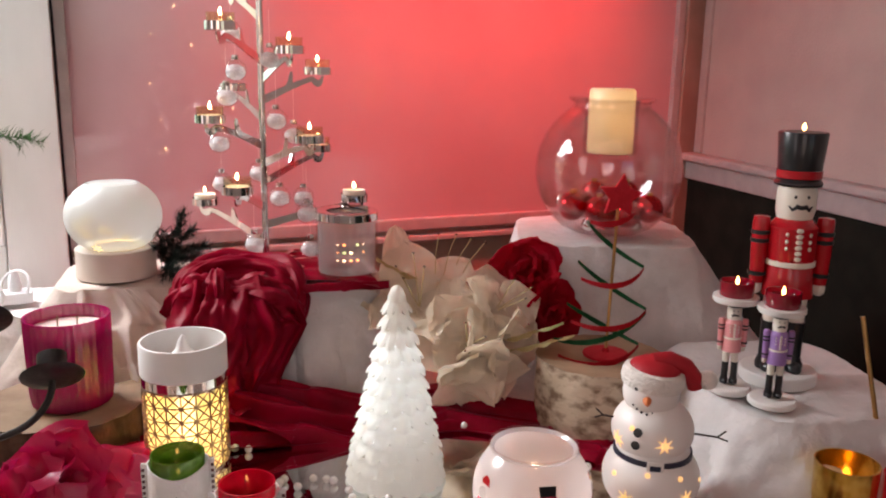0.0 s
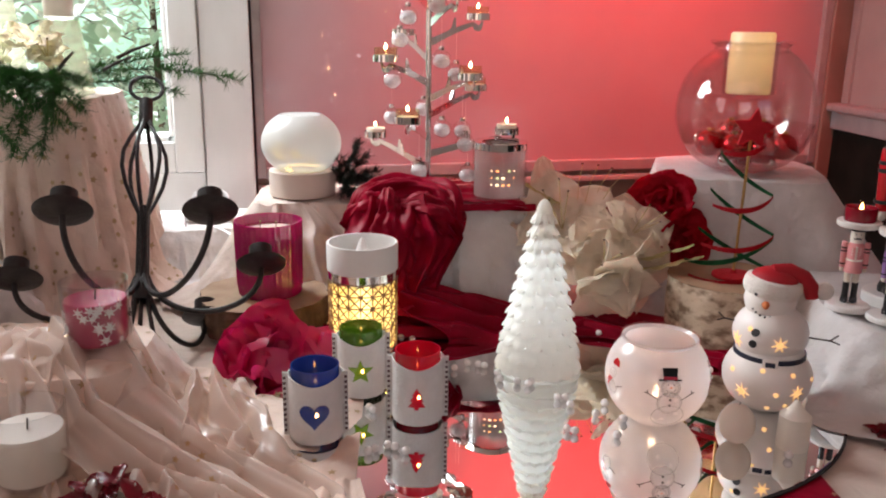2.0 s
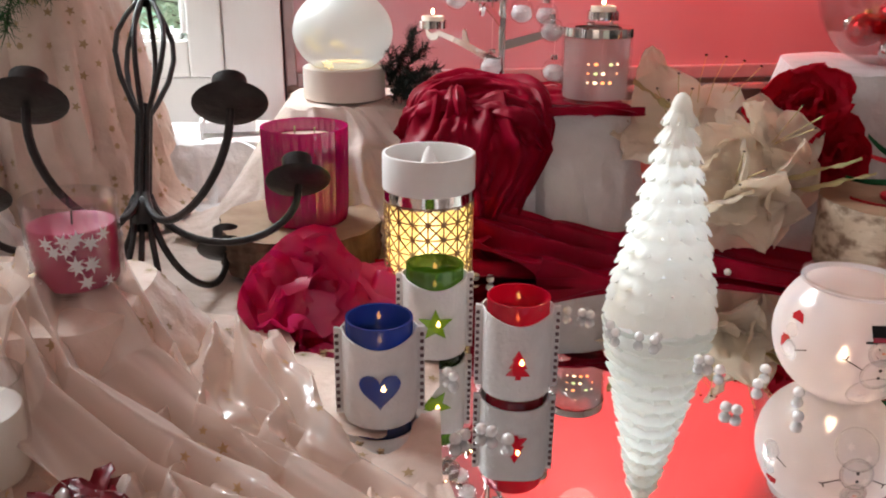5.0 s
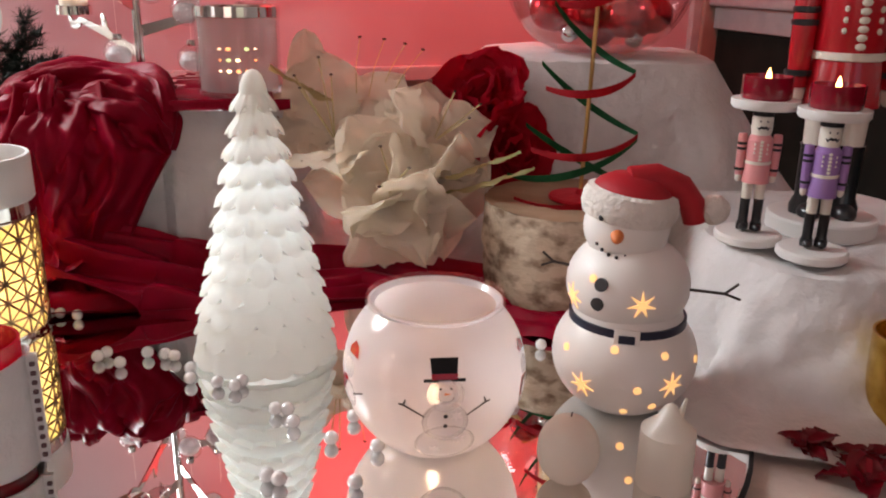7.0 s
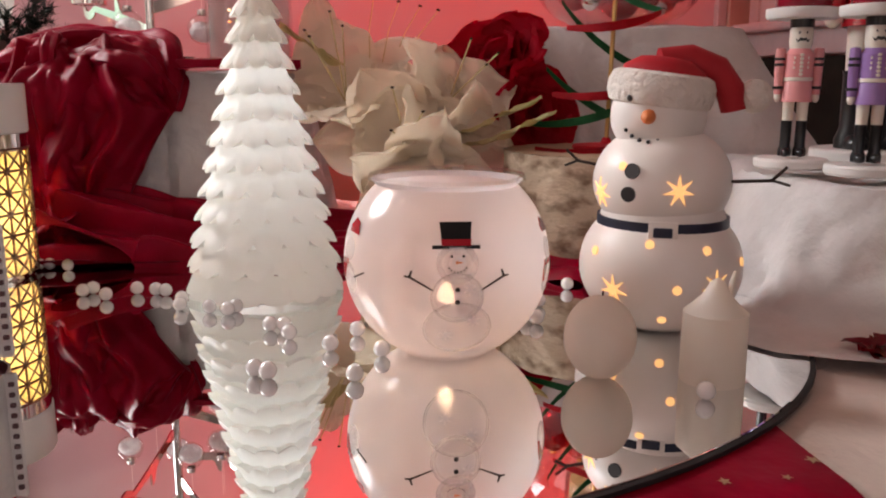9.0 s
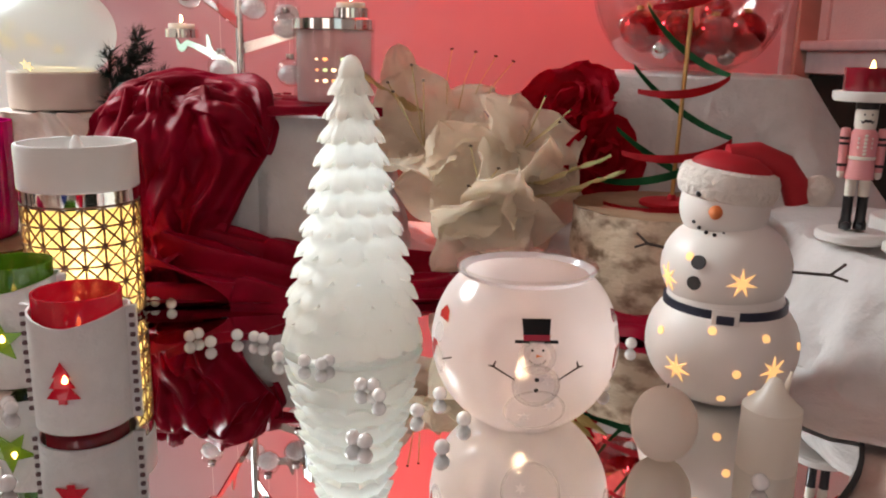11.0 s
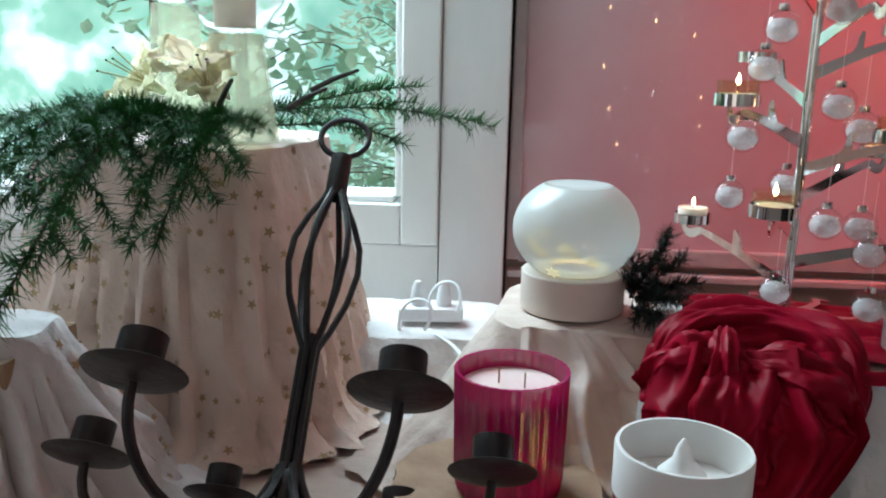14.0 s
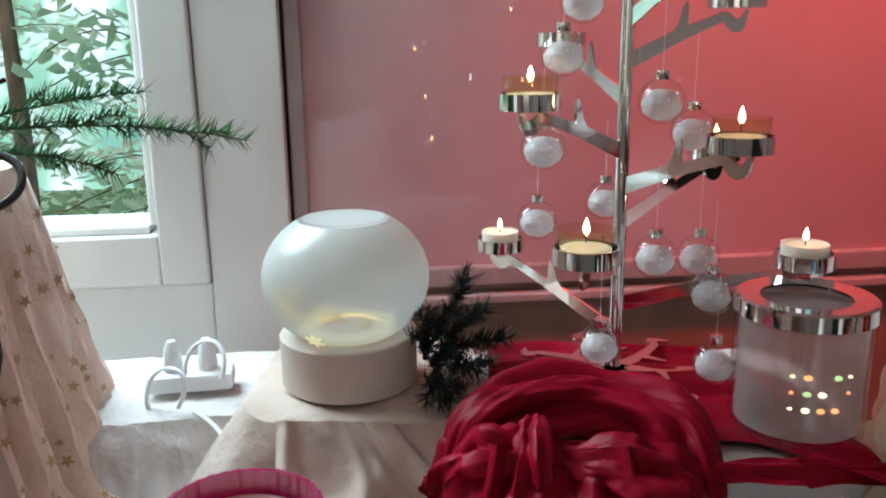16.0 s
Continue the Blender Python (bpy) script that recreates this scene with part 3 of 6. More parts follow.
def tablecloth(x0, x1, y0, y1, z, drop, seed, folds=40.0, wr=0.004, nx=150, rb=0.03, pl=0.006, off=0.0):
    """A cloth on the table that falls over its front edge (y = 0)."""
    top = y1 - y0
    def f(a, b):
        x = x0 + (x1 - x0) * a
        s = b * (top + drop)
        w = wr * (n3(x * 7 + seed, s * 7) + 0.6 * n3(x * 19, s * 15 + seed))
        if s < top:
            return (x, y1 - s, z + abs(w))
        d = s - top
        k = min(d / 0.04, 1)
        an = min(d / rb, math.pi / 2)
        u = 0.5 * folds * x + 7 * n3(x * 4, seed, d * 1.5) - 9 * d
        fl = (pl * abs(math.sin(u)) ** 1.5 * (0.15 + 2.0 * abs(n3(x * 6, seed, d * 2))) + 0.7 * pl * n3(x * 13 + 5 * d, d * 6, seed) + 0.4 * pl * n3(x * 38 + 7 * d, d * 4, seed + 3) + 0.012 * n3(x * 5 + 3 * d, d * 5, seed)) * k
        return (x, y0 - rb * math.sin(an) - (0.012 + off) * k - fl, z - rb * (1 - math.cos(an)) - max(d - rb * math.pi / 2, 0) + abs(w) * (1 - k))
    return grid_mesh(f, nx, 70)


tc = tagged(finish("tablecloth", tablecloth(-1.47, 0.68, 0.0, 1.01, 0.740, 0.42, 1), "cream_cloth", m=TABLE), "cream cotton tablecloth falling over the table's front", "tablecloth")
rc = tagged(finish("red_table_runner", tablecloth(-0.29, 0.315, -0.006, 0.72, 0.7455, 0.4, 5, 74.0, 0.0018, 420, 0.02, 0.04, 0.03), "satin", m=TABLE), "crimson satin runner hanging over the table edge", "table runner")
stars_on(rc, 46, 0.0045, 4, 0.45, name="star_trim", xmin=0.245)

# star fabric lies over the front left end
sf = tagged(finish("star_fabric", tablecloth(-1.46, -0.245, -0.012, 0.3, 0.749, 0.42, 9, 44.0, 0.011, 240, 0.034, 0.016, 0.03), "star_cloth", m=TABLE), "sheer beige fabric printed with small gold stars", "fabric")
stars_on(sf, 900, 0.0068, 3, 0.3)


def riser(name, at, rz, label, material, category="draped riser", stars=0, **k):
    ob = thing(name, (at[0], at[1], 0), label, category, rz)
    zt, zb = k["zt"], k["zb"]
    part("box", box(-k["hx"] * 0.9, k["hx"] * 0.9, -k["hy"] * 0.9, k["hy"] * 0.9, zb - 0.004, zt - 0.012, 0.003), "wood_table", ob)
    cl = part("cloth", drape(**k), material, ob, "draped cloth cover")
    if stars:
        stars_on(cl, stars, 0.0078, 11, zb)
    return ob


riser("draped_riser", (-0.53, 1.595), 14, "box under a cream cloth with soft corner folds", "cream_cloth", zt=0.935, zb=0.752, hx=0.105, hy=0.105, flare=0.035, folds=7, amp=0.012, seed=2, corner=((-150, 0.11), (-35, 0.03)))
riser("draped_riser", (-0.265, 1.585), 14, "box under a white cloth behind the red bow", "white_cloth", zt=0.943, zb=0.752, hx=0.165, hy=0.125, flare=0.03, folds=9, amp=0.01, seed=4)
riser("draped_riser", (0.31, 1.71), -4, "tall box under a white cloth with long folds", "white_cloth", zt=1.0, zb=0.752, hx=0.155, hy=0.14, flare=0.05, folds=8, amp=0.017, seed=6, corner=((-14, 0.15), (-130, 0.05)))
riser("draped_platform", (0.52, 1.355), 5, "low platform under a white cloth carrying nutcrackers", "white_cloth", zt=0.852, zb=0.752, hx=0.135, hy=0.16, flare=0.085, folds=8, amp=0.018, seed=8, puddle=0.05, sag=0.009)
riser("draped_riser", (-1.075, 1.488), 10, "tall box under sheer beige fabric with gold stars", "star_cloth", stars=560, zt=1.132, zb=0.752, hx=0.175, hy=0.135, flare=0.065, folds=19, amp=0.028, seed=12)
riser("draped_platform", (-0.78, 0.895), 11, "low platform under sheer fabric with gold stars", "star_cloth", stars=160, zt=0.859, zb=0.756, hx=0.23, hy=0.10, flare=0.07, folds=11, amp=0.016, seed=14, puddle=0.05)
riser("draped_riser", (-1.06, 1.13), 20, "small box under glittering sheer white fabric", "white_cloth", stars=90, zt=0.955, zb=0.754, hx=0.09, hy=0.075, flare=0.11, folds=11, amp=0.045, seed=16, sq=2.4, sag=0.02, top_bump=0.03)
riser("draped_riser", (-0.86, 1.70), 25, "low box under a white cloth below the window", "white_cloth", zt=0.84, zb=0.74, hx=0.18, hy=0.1, flare=0.05, folds=8, amp=0.014, seed=18)

# sheer veil in front, bunched beside the mirror
def swag(path, widths, amps, folds, lat, seed, nu=60, nv=80, wild=1.8):
    """A strip of cloth along a path, gathered where it is narrow."""
    pts = [Vector(p) for p in path]
    lat = [Vector(v).normalized() for v in lat]
    def at(seq, t):
        k = t * (len(seq) - 1)
        i = min(int(k), len(seq) - 2)
        fr = k - i
        fr = fr * fr * (3 - 2 * fr)
        return seq[i] * (1 - fr) + seq[i + 1] * fr
    def f(a, t):
        p, w, am, lt = at(pts, t), at(widths, t), at(amps, t), at(lat, t)
        d = (at(pts, min(t + 0.02, 1)) - at(pts, max(t - 0.02, 0))).normalized()
        nn = d.cross(lt).normalized()
        s = a - 0.5
        ph = folds * a * math.tau + seed + wild * n3(t * 4, seed, a * 3)
        h = am * (math.sin(ph) + 0.3 * math.sin(2.3 * ph + seed) + 1.3 * n3(a * 5, t * 5, seed))
        return p + lt * (s * w) + nn * (h + am * 1.4 * math.cos(s * math.pi)) 
    return grid_mesh(f, nu, nv)


# the runner's front is gathered below the mirror
part("gathered_front", swag([(0.06, -0.005, 0.738), (0.06, -0.05, 0.734), (0.06, -0.082, 0.712), (0.06, -0.094, 0.62), (0.06, -0.096, 0.47)], [0.42, 0.43, 0.44, 0.45, 0.46], [0.0005, 0.002, 0.005, 0.008, 0.009], 15, [(1, 0, 0)] * 5, 51, 240, 50, 2.5), "satin", rc)
# the star fabric's side edge slides over the runner in loose folds
part("edge_fold", swag([(-0.275, 0.05, 0.754), (-0.268, -0.02, 0.755), (-0.255, -0.075, 0.742), (-0.232, -0.108, 0.69), (-0.205, -0.12, 0.60), (-0.175, -0.124, 0.47)], [0.07, 0.085, 0.10, 0.12, 0.14, 0.16], [0.002, 0.004, 0.006, 0.008, 0.009, 0.010], 3.6, [(1, 0.1, 0)] * 6, 61, 90, 60, 3), "star_cloth", sf)

fl2 = thing("cream_cloth_flap", (-0.45, 1.45, 0.752), "cream cotton cloth falling in loose folds", "cloth")
part("cloth_fold", moved(swag([(-0.52, 1.485, 0.935), (-0.485, 1.462, 0.88), (-0.455, 1.44, 0.82), (-0.43, 1.415, 0.775), (-0.40, 1.38, 0.757)], [0.10, 0.15, 0.17, 0.17, 0.18], [0.003, 0.007, 0.009, 0.008, 0.004], 2.6, [(0.97, 0.24, 0)] * 5, 37, 70, 60, 3), Matrix.Translation((0.45, -1.45, -0.752))), "cream_cloth", fl2)
vl = thing("organza_drape", (-0.45, 0.8, 0.752), "sheer glittering organza flowing over the table's edge", "veil")
inv = Matrix.Translation((0.45, -0.8, -0.752))
V1, V2 = (0.5, 0.85, 0.1), (0.3, 0.95, 0)
part("veil_fold", moved(swag([(-0.70, 0.96, 0.868), (-0.63, 0.90, 0.868), (-0.55, 0.835, 0.815), (-0.46, 0.80, 0.772), (-0.38, 0.785, 0.764), (-0.31, 0.755, 0.754), (-0.272, 0.725, 0.70), (-0.262, 0.715, 0.5)], [0.18, 0.17, 0.16, 0.16, 0.17, 0.15, 0.13, 0.14], [0.006, 0.009, 0.013, 0.014, 0.012, 0.010, 0.012, 0.014], 4.5, [V1, V1, (0.55, 0.8, 0.1), V2, V2, (0.7, 0.7, 0), (0.98, 0.2, 0), (0.98, 0.2, 0)], 31, 110, 120, 6), inv), "organza", vl)
part("veil_fold", moved(swag([(-0.76, 0.93, 0.866), (-0.74, 0.83, 0.864), (-0.73, 0.775, 0.82), (-0.71, 0.735, 0.772), (-0.69, 0.70, 0.760), (-0.675, 0.672, 0.745), (-0.672, 0.655, 0.66), (-0.67, 0.652, 0.5)], [0.22, 0.25, 0.26, 0.28, 0.3, 0.3, 0.3, 0.3], [0.006, 0.008, 0.012, 0.012, 0.009, 0.01, 0.013, 0.015], 6, [(0.98, 0.18, 0)] * 8, 33, 110, 110, 5), inv), "organza", vl)
part("veil_fold", moved(swag([(-0.52, 1.02, 0.76), (-0.48, 0.93, 0.785), (-0.43, 0.85, 0.775), (-0.37, 0.81, 0.762)], [0.12, 0.16, 0.17, 0.14], [0.012, 0.017, 0.014, 0.007], 4, [(0.85, 0.5, 0)] * 4, 35, 90, 70, 6), inv), "organza", vl)
part("veil_fold", moved(swag([(-0.86, 0.90, 0.866), (-0.87, 0.80, 0.864), (-0.885, 0.73, 0.82), (-0.89, 0.68, 0.772), (-0.90, 0.65, 0.755), (-0.90, 0.63, 0.70), (-0.90, 0.62, 0.5)], [0.16, 0.18, 0.2, 0.22, 0.24, 0.24, 0.24], [0.006, 0.008, 0.012, 0.012, 0.01, 0.012, 0.014], 4.2, [(0.98, 0.18, 0)] * 7, 39, 90, 90, 5), inv), "organza", vl)
part("veil_fold", moved(swag([(-0.47, 0.79, 0.764), (-0.46, 0.74, 0.768), (-0.455, 0.712, 0.752), (-0.45, 0.70, 0.68), (-0.45, 0.695, 0.5)], [0.2, 0.22, 0.22, 0.23, 0.24], [0.007, 0.012, 0.01, 0.012, 0.014], 5.2, [(0.98, 0.2, 0)] * 5, 43, 100, 80, 5), inv), "organza", vl)

for o in vl.children:
    stars_on(o, 70, 0.0055, 15, -1)

# ---- mirror ----
EA = math.atan2(0.239, 0.971)
def ellipse(a, b, prof, n=96):
    bm = lathe(prof, n)
    for v in bm.verts:
        r = math.hypot(v.co.x, v.co.y)
        if r > 1e-6:
            v.co.x, v.co.y = v.co.x * a, v.co.y * b
    return bm


mir = thing("oval_mirror", (-0.048, 1.076, T - 0.005), "large oval mirror tray with thin black edge", "mirror", math.degrees(EA))
part("backing", ellipse(0.424, 0.284, [(0, 0.0008), (0.99, 0.0008), (1.0, 0.0016), (1.0, 0.0042), (0.995, 0.0046), (0, 0.0046)]), "black_edge", mir, "black edge")
part("mirror_glass", ellipse(0.42, 0.281, [(0, 0.0046), (0.995, 0.0046), (1, 0.005), (0.997, 0.0052), (0, 0.0052)]), "mirror", mir, "clear silvered glass", smooth=False)

# ---- red satin ----


bow = thing("satin_bow", (-0.31, 1.44, 0.75), "crimson satin cloth knotted into a bow over the box", "fabric bow")
inv = Matrix.Translation((0.31, -1.44, -0.75))
L = Vector((0.97, 0.24, 0))
def roll(path, radii, ridges, amp, twist, seed, n=64, m=60):
    """A bundle of gathered cloth along a path, with folds that run and twist along it."""
    pts = [Vector(p) for p in path]
    def at(seq, t):
        k = t * (len(seq) - 1)
        i = min(int(k), len(seq) - 2)
        p0, p1, p2, p3 = seq[max(i - 1, 0)], seq[i], seq[i + 1], seq[min(i + 2, len(seq) - 1)]
        f_ = k - i
        return 0.5 * ((2 * p1) + (p2 - p0) * f_ + (2 * p0 - 5 * p1 + 4 * p2 - p3) * f_ ** 2 + (3 * p1 - p0 - 3 * p2 + p3) * f_ ** 3)
    def f(a, t):
        p = at(pts, t)
        d = (at(pts, min(t + 0.02, 1)) - at(pts, max(t - 0.02, 0))).normalized()
        s = d.cross(Vector((0.1, -0.5, 0.8))).normalized()
        o = s.cross(d).normalized()
        th = math.tau * a
        r = at(radii, t) * (1 + amp * (1.4 * abs(math.sin(0.5 * (ridges * th + twist * t) + 1.5 * n3(t * 3, seed))) - 0.7) + 0.3 * amp * math.sin(2 * ridges * th + 3 * t + seed) + 0.42 * n3(1.6 * math.cos(th), 1.6 * math.sin(th), t * 5 + seed) + 0.1 * n3(6 * math.cos(th), 6 * math.sin(th), t * 14 + seed))
        return p + r * (math.cos(th) * s + math.sin(th) * o)
    return grid_mesh(f, n, m, wrap=True)


squeeze = Matrix.Diagonal((0.84, 1, 1, 1)) @ inv
part("bow_loop", moved(roll([(-0.422, 1.455, 0.895), (-0.408, 1.47, 0.94), (-0.36, 1.50, 0.957), (-0.295, 1.515, 0.961), (-0.235, 1.50, 0.952), (-0.205, 1.47, 0.93), (-0.2, 1.455, 0.895)], [0.012, 0.027, 0.032, 0.031, 0.032, 0.027, 0.012], 5, 0.17, 6, 1, 110), squeeze), "satin", bow)
part("bow_loop", moved(roll([(-0.432, 1.45, 0.90), (-0.40, 1.44, 0.93), (-0.36, 1.432, 0.945), (-0.325, 1.435, 0.95)], [0.02, 0.03, 0.025, 0.012], 6, 0.2, 4, 2, 90), squeeze), "satin", bow)
part("bow_loop", moved(roll([(-0.2, 1.45, 0.90), (-0.232, 1.435, 0.93), (-0.275, 1.43, 0.945), (-0.32, 1.435, 0.95)], [0.02, 0.034, 0.028, 0.012], 6, 0.2, -4, 3, 90), squeeze), "satin", bow)
part("knot", moved(roll([(-0.345, 1.45, 0.972), (-0.338, 1.422, 0.955), (-0.335, 1.415, 0.93), (-0.335, 1.42, 0.90)], [0.012, 0.02, 0.024, 0.02], 5, 0.25, 2, 4), squeeze), "satin", bow)
part("bow_body", moved(roll([(-0.315, 1.455, 0.93), (-0.32, 1.43, 0.89), (-0.325, 1.405, 0.84), (-0.315, 1.385, 0.79), (-0.29, 1.36, 0.756)], [0.05, 0.066, 0.053, 0.042, 0.05], 7, 0.16, 3.4, 5, 170), squeeze), "satin", bow)
part("tail", moved(swag([(-0.352, 1.432, 0.965), (-0.36, 1.40, 0.90), (-0.335, 1.37, 0.82), (-0.315, 1.345, 0.765), (-0.30, 1.30, 0.752)], [0.10, 0.13, 0.13, 0.12, 0.2], [0.008, 0.010, 0.010, 0.008, 0.003], 2.3, [L] * 5, 4), squeeze), "satin", bow)
part("tail", moved(swag([(-0.28, 1.437, 0.965), (-0.25, 1.405, 0.90), (-0.27, 1.38, 0.84), (-0.285, 1.37, 0.79), (-0.25, 1.36, 0.756)], [0.12, 0.15, 0.12, 0.1, 0.12], [0.012, 0.015, 0.012, 0.008, 0.004], 1.9, [L] * 5, 7), squeeze), "satin", bow)
part("cloth_on_top", moved(swag([(-0.40, 1.56, 0.951), (-0.3, 1.59, 0.951), (-0.2, 1.60, 0.951), (-0.105, 1.53, 0.951)], [0.18, 0.2, 0.2, 0.16], [0.003, 0.003, 0.003, 0.002], 3, [(-0.24, 0.97, 0)] * 4, 9), inv), "satin", bow)
part("cloth_edge", moved(swag([(-0.21, 1.455, 0.947), (-0.15, 1.467, 0.9475), (-0.075, 1.487, 0.947)], [0.02, 0.03, 0.02], [0.003, 0.003, 0.003], 1, [(-0.24, 0.97, 0.1)] * 3, 10), inv), "satin", bow)

sp = thing("satin_drape", (-0.1, 1.35, 0.75), "crimson satin spread in soft folds behind the mirror", "fabric")
inv = Matrix.Translation((0.1, -1.35, -0.75))
part("satin_fold", moved(swag([(-0.30, 1.35, 0.80), (-0.20, 1.365, 0.775), (-0.1, 1.375, 0.76), (0.02, 1.40, 0.756), (0.16, 1.36, 0.756)], [0.10, 0.13, 0.14, 0.15, 0.14], [0.012, 0.012, 0.009, 0.007, 0.005], 2.6, [(0.1, 0.9, 0.3)] * 5, 13), inv), "satin", sp)
part("satin_fold", moved(swag([(-0.46, 1.27, 0.752), (-0.36, 1.31, 0.756), (-0.24, 1.33, 0.757), (-0.1, 1.37, 0.755), (0.05, 1.40, 0.755), (0.2, 1.35, 0.754), (0.3, 1.30, 0.753)], [0.10, 0.1, 0.09, 0.09, 0.08, 0.08, 0.06], [0.007, 0.007, 0.005, 0.005, 0.004, 0.005, 0.004], 2.2, [(0.1, 0.99, 0)] * 7, 15), inv), "satin", sp)
part("satin_fold", moved(swag([(0.16, 1.33, 0.757), (0.24, 1.29, 0.757), (0.31, 1.25, 0.754)], [0.06, 0.07, 0.05], [0.005, 0.005, 0.003], 1.6, [(0.4, 0.9, 0)] * 3, 17), inv), "satin", sp)
rs = thing("satin_sheet", (-0.44, 1.17, 0.752), "raspberry satin lying in loose folds", "fabric")
part("satin_fold", moved(swag([(-0.50, 1.13, 0.757), (-0.45, 1.15, 0.775), (-0.40, 1.18, 0.768), (-0.34, 1.20, 0.757)], [0.10, 0.17, 0.17, 0.12], [0.006, 0.014, 0.012, 0.005], 3, [(0.1, 0.98, 0)] * 4, 41, 90, 60, 4), Matrix.Translation((0.44, -1.17, -0.752))), "rose_satin", rs)

# ---- things on the mirror ----


def snow_tree(at):
    ob = thing("tree_candle", (*at, T), "white tree-shaped wax candle with scalloped tiers", "candle")
    tiers = 12
    H, R = 0.262, 0.066
    bm = bmesh.new()
    step = H * 0.95 / tiers
    def cone(z):
        return R * (1 - 0.83 * z / H)
    for k in range(tiers):
        z0 = 0.004 + k * step
        z1 = z0 + step * 1.12
        soft = 0.35 if k == 0 else 0.7 if k == 1 else 1.0
        r0, r1 = cone(z0) + 0.0006, cone(z1) - 0.0036 * soft
        lobes = max(8, 16 - k // 2)
        bulge = 0.0036 * soft * (0.6 + math.tau * r0 / lobes / 0.02)
        n = lobes * 10
        off = (k % 2) * math.pi / lobes
        def f(a, b):
            th = math.tau * a
            sc = abs(math.cos(lobes * (th + off) / 2)) ** 0.7
            low = z0 + 0.0078 * soft * (1 - sc) * (1 - b) + 0.0012 * n3(5 * math.cos(th), 5 * math.sin(th), k)
            r = r0 + (r1 - r0) * b ** 0.9 + bulge * sc * math.sin(math.pi * min(b + 0.35, 1)) + 0.0012 * n3(4 * math.cos(th), 4 * math.sin(th), k + b)
            return (r * math.cos(th), r * math.sin(th), low + (z1 - low) * b)
        join(bm, grid_mesh(f, n, 6, wrap=True))
        def g(a, b):
            th = math.tau * a
            sc = abs(math.cos(lobes * (th + off) / 2)) ** 0.7
            r = (r0 + bulge * sc * math.sin(math.pi * 0.35) + 0.0012 * n3(4 * math.cos(th), 4 * math.sin(th), k)) * (1 - b) + (r0 - 0.010) * b
            return (r * math.cos(th), r * math.sin(th), z0 + (0.0078 * soft * (1 - sc) + 0.0012 * n3(5 * math.cos(th), 5 * math.sin(th), k)) * (1 - b) + 0.0015 * b)
        join(bm, grid_mesh(g, n, 1, wrap=True))
    bmesh.ops.remove_doubles(bm, verts=bm.verts, dist=0.0001)
    bmesh.ops.recalc_face_normals(bm, faces=bm.faces)
    part("wax_body", bm, "tree_wax", ob)
    part("led", lathe([(0, 0.05), (0.01, 0.055), (0.008, 0.19), (0, 0.2)], 12), "cool_led", ob, "cool white light inside")
    part("tip", lathe([(0.0125, H - 0.02), (0.0115, H - 0.008), (0.008, H + 0.001), (0.004, H + 0.005), (0, H + 0.006)], 20), "tree_wax", ob)


snow_tree((-0.054, 1.222))


def sphere_profile(r, zc, z0, z1, n=22):
    out = []
    for i in range(n + 1):
        z = z0 + (z1 - z0) * i / n
        out.append((math.sqrt(max(r * r - (z - zc) ** 2, 0)), z))
    return out


def disc_on_ball(c, rb, az, el, poly, lift, th=0.001):
    """A small flat emblem laid on a ball's face; az 0 looks to -y."""
    a, e = radians(az), radians(el)
    nrm = Vector((math.sin(a) * math.cos(e), -math.cos(a) * math.cos(e), math.sin(e)))
    m = Matrix.Translation(Vector(c) + nrm * (rb + lift)) @ nrm.to_track_quat("-Y", "Z").to_matrix().to_4x4()
    bm = slab(poly, th)
    # bow it round the ball
    for v in bm.verts:
        v.co.y += (v.co.x ** 2 + v.co.z ** 2) / (2 * rb)
    return moved(bm, m)


def round_poly(r, n=14):
    return [(r * math.cos(math.tau * i / n), r * math.sin(math.tau * i / n)) for i in range(n)]


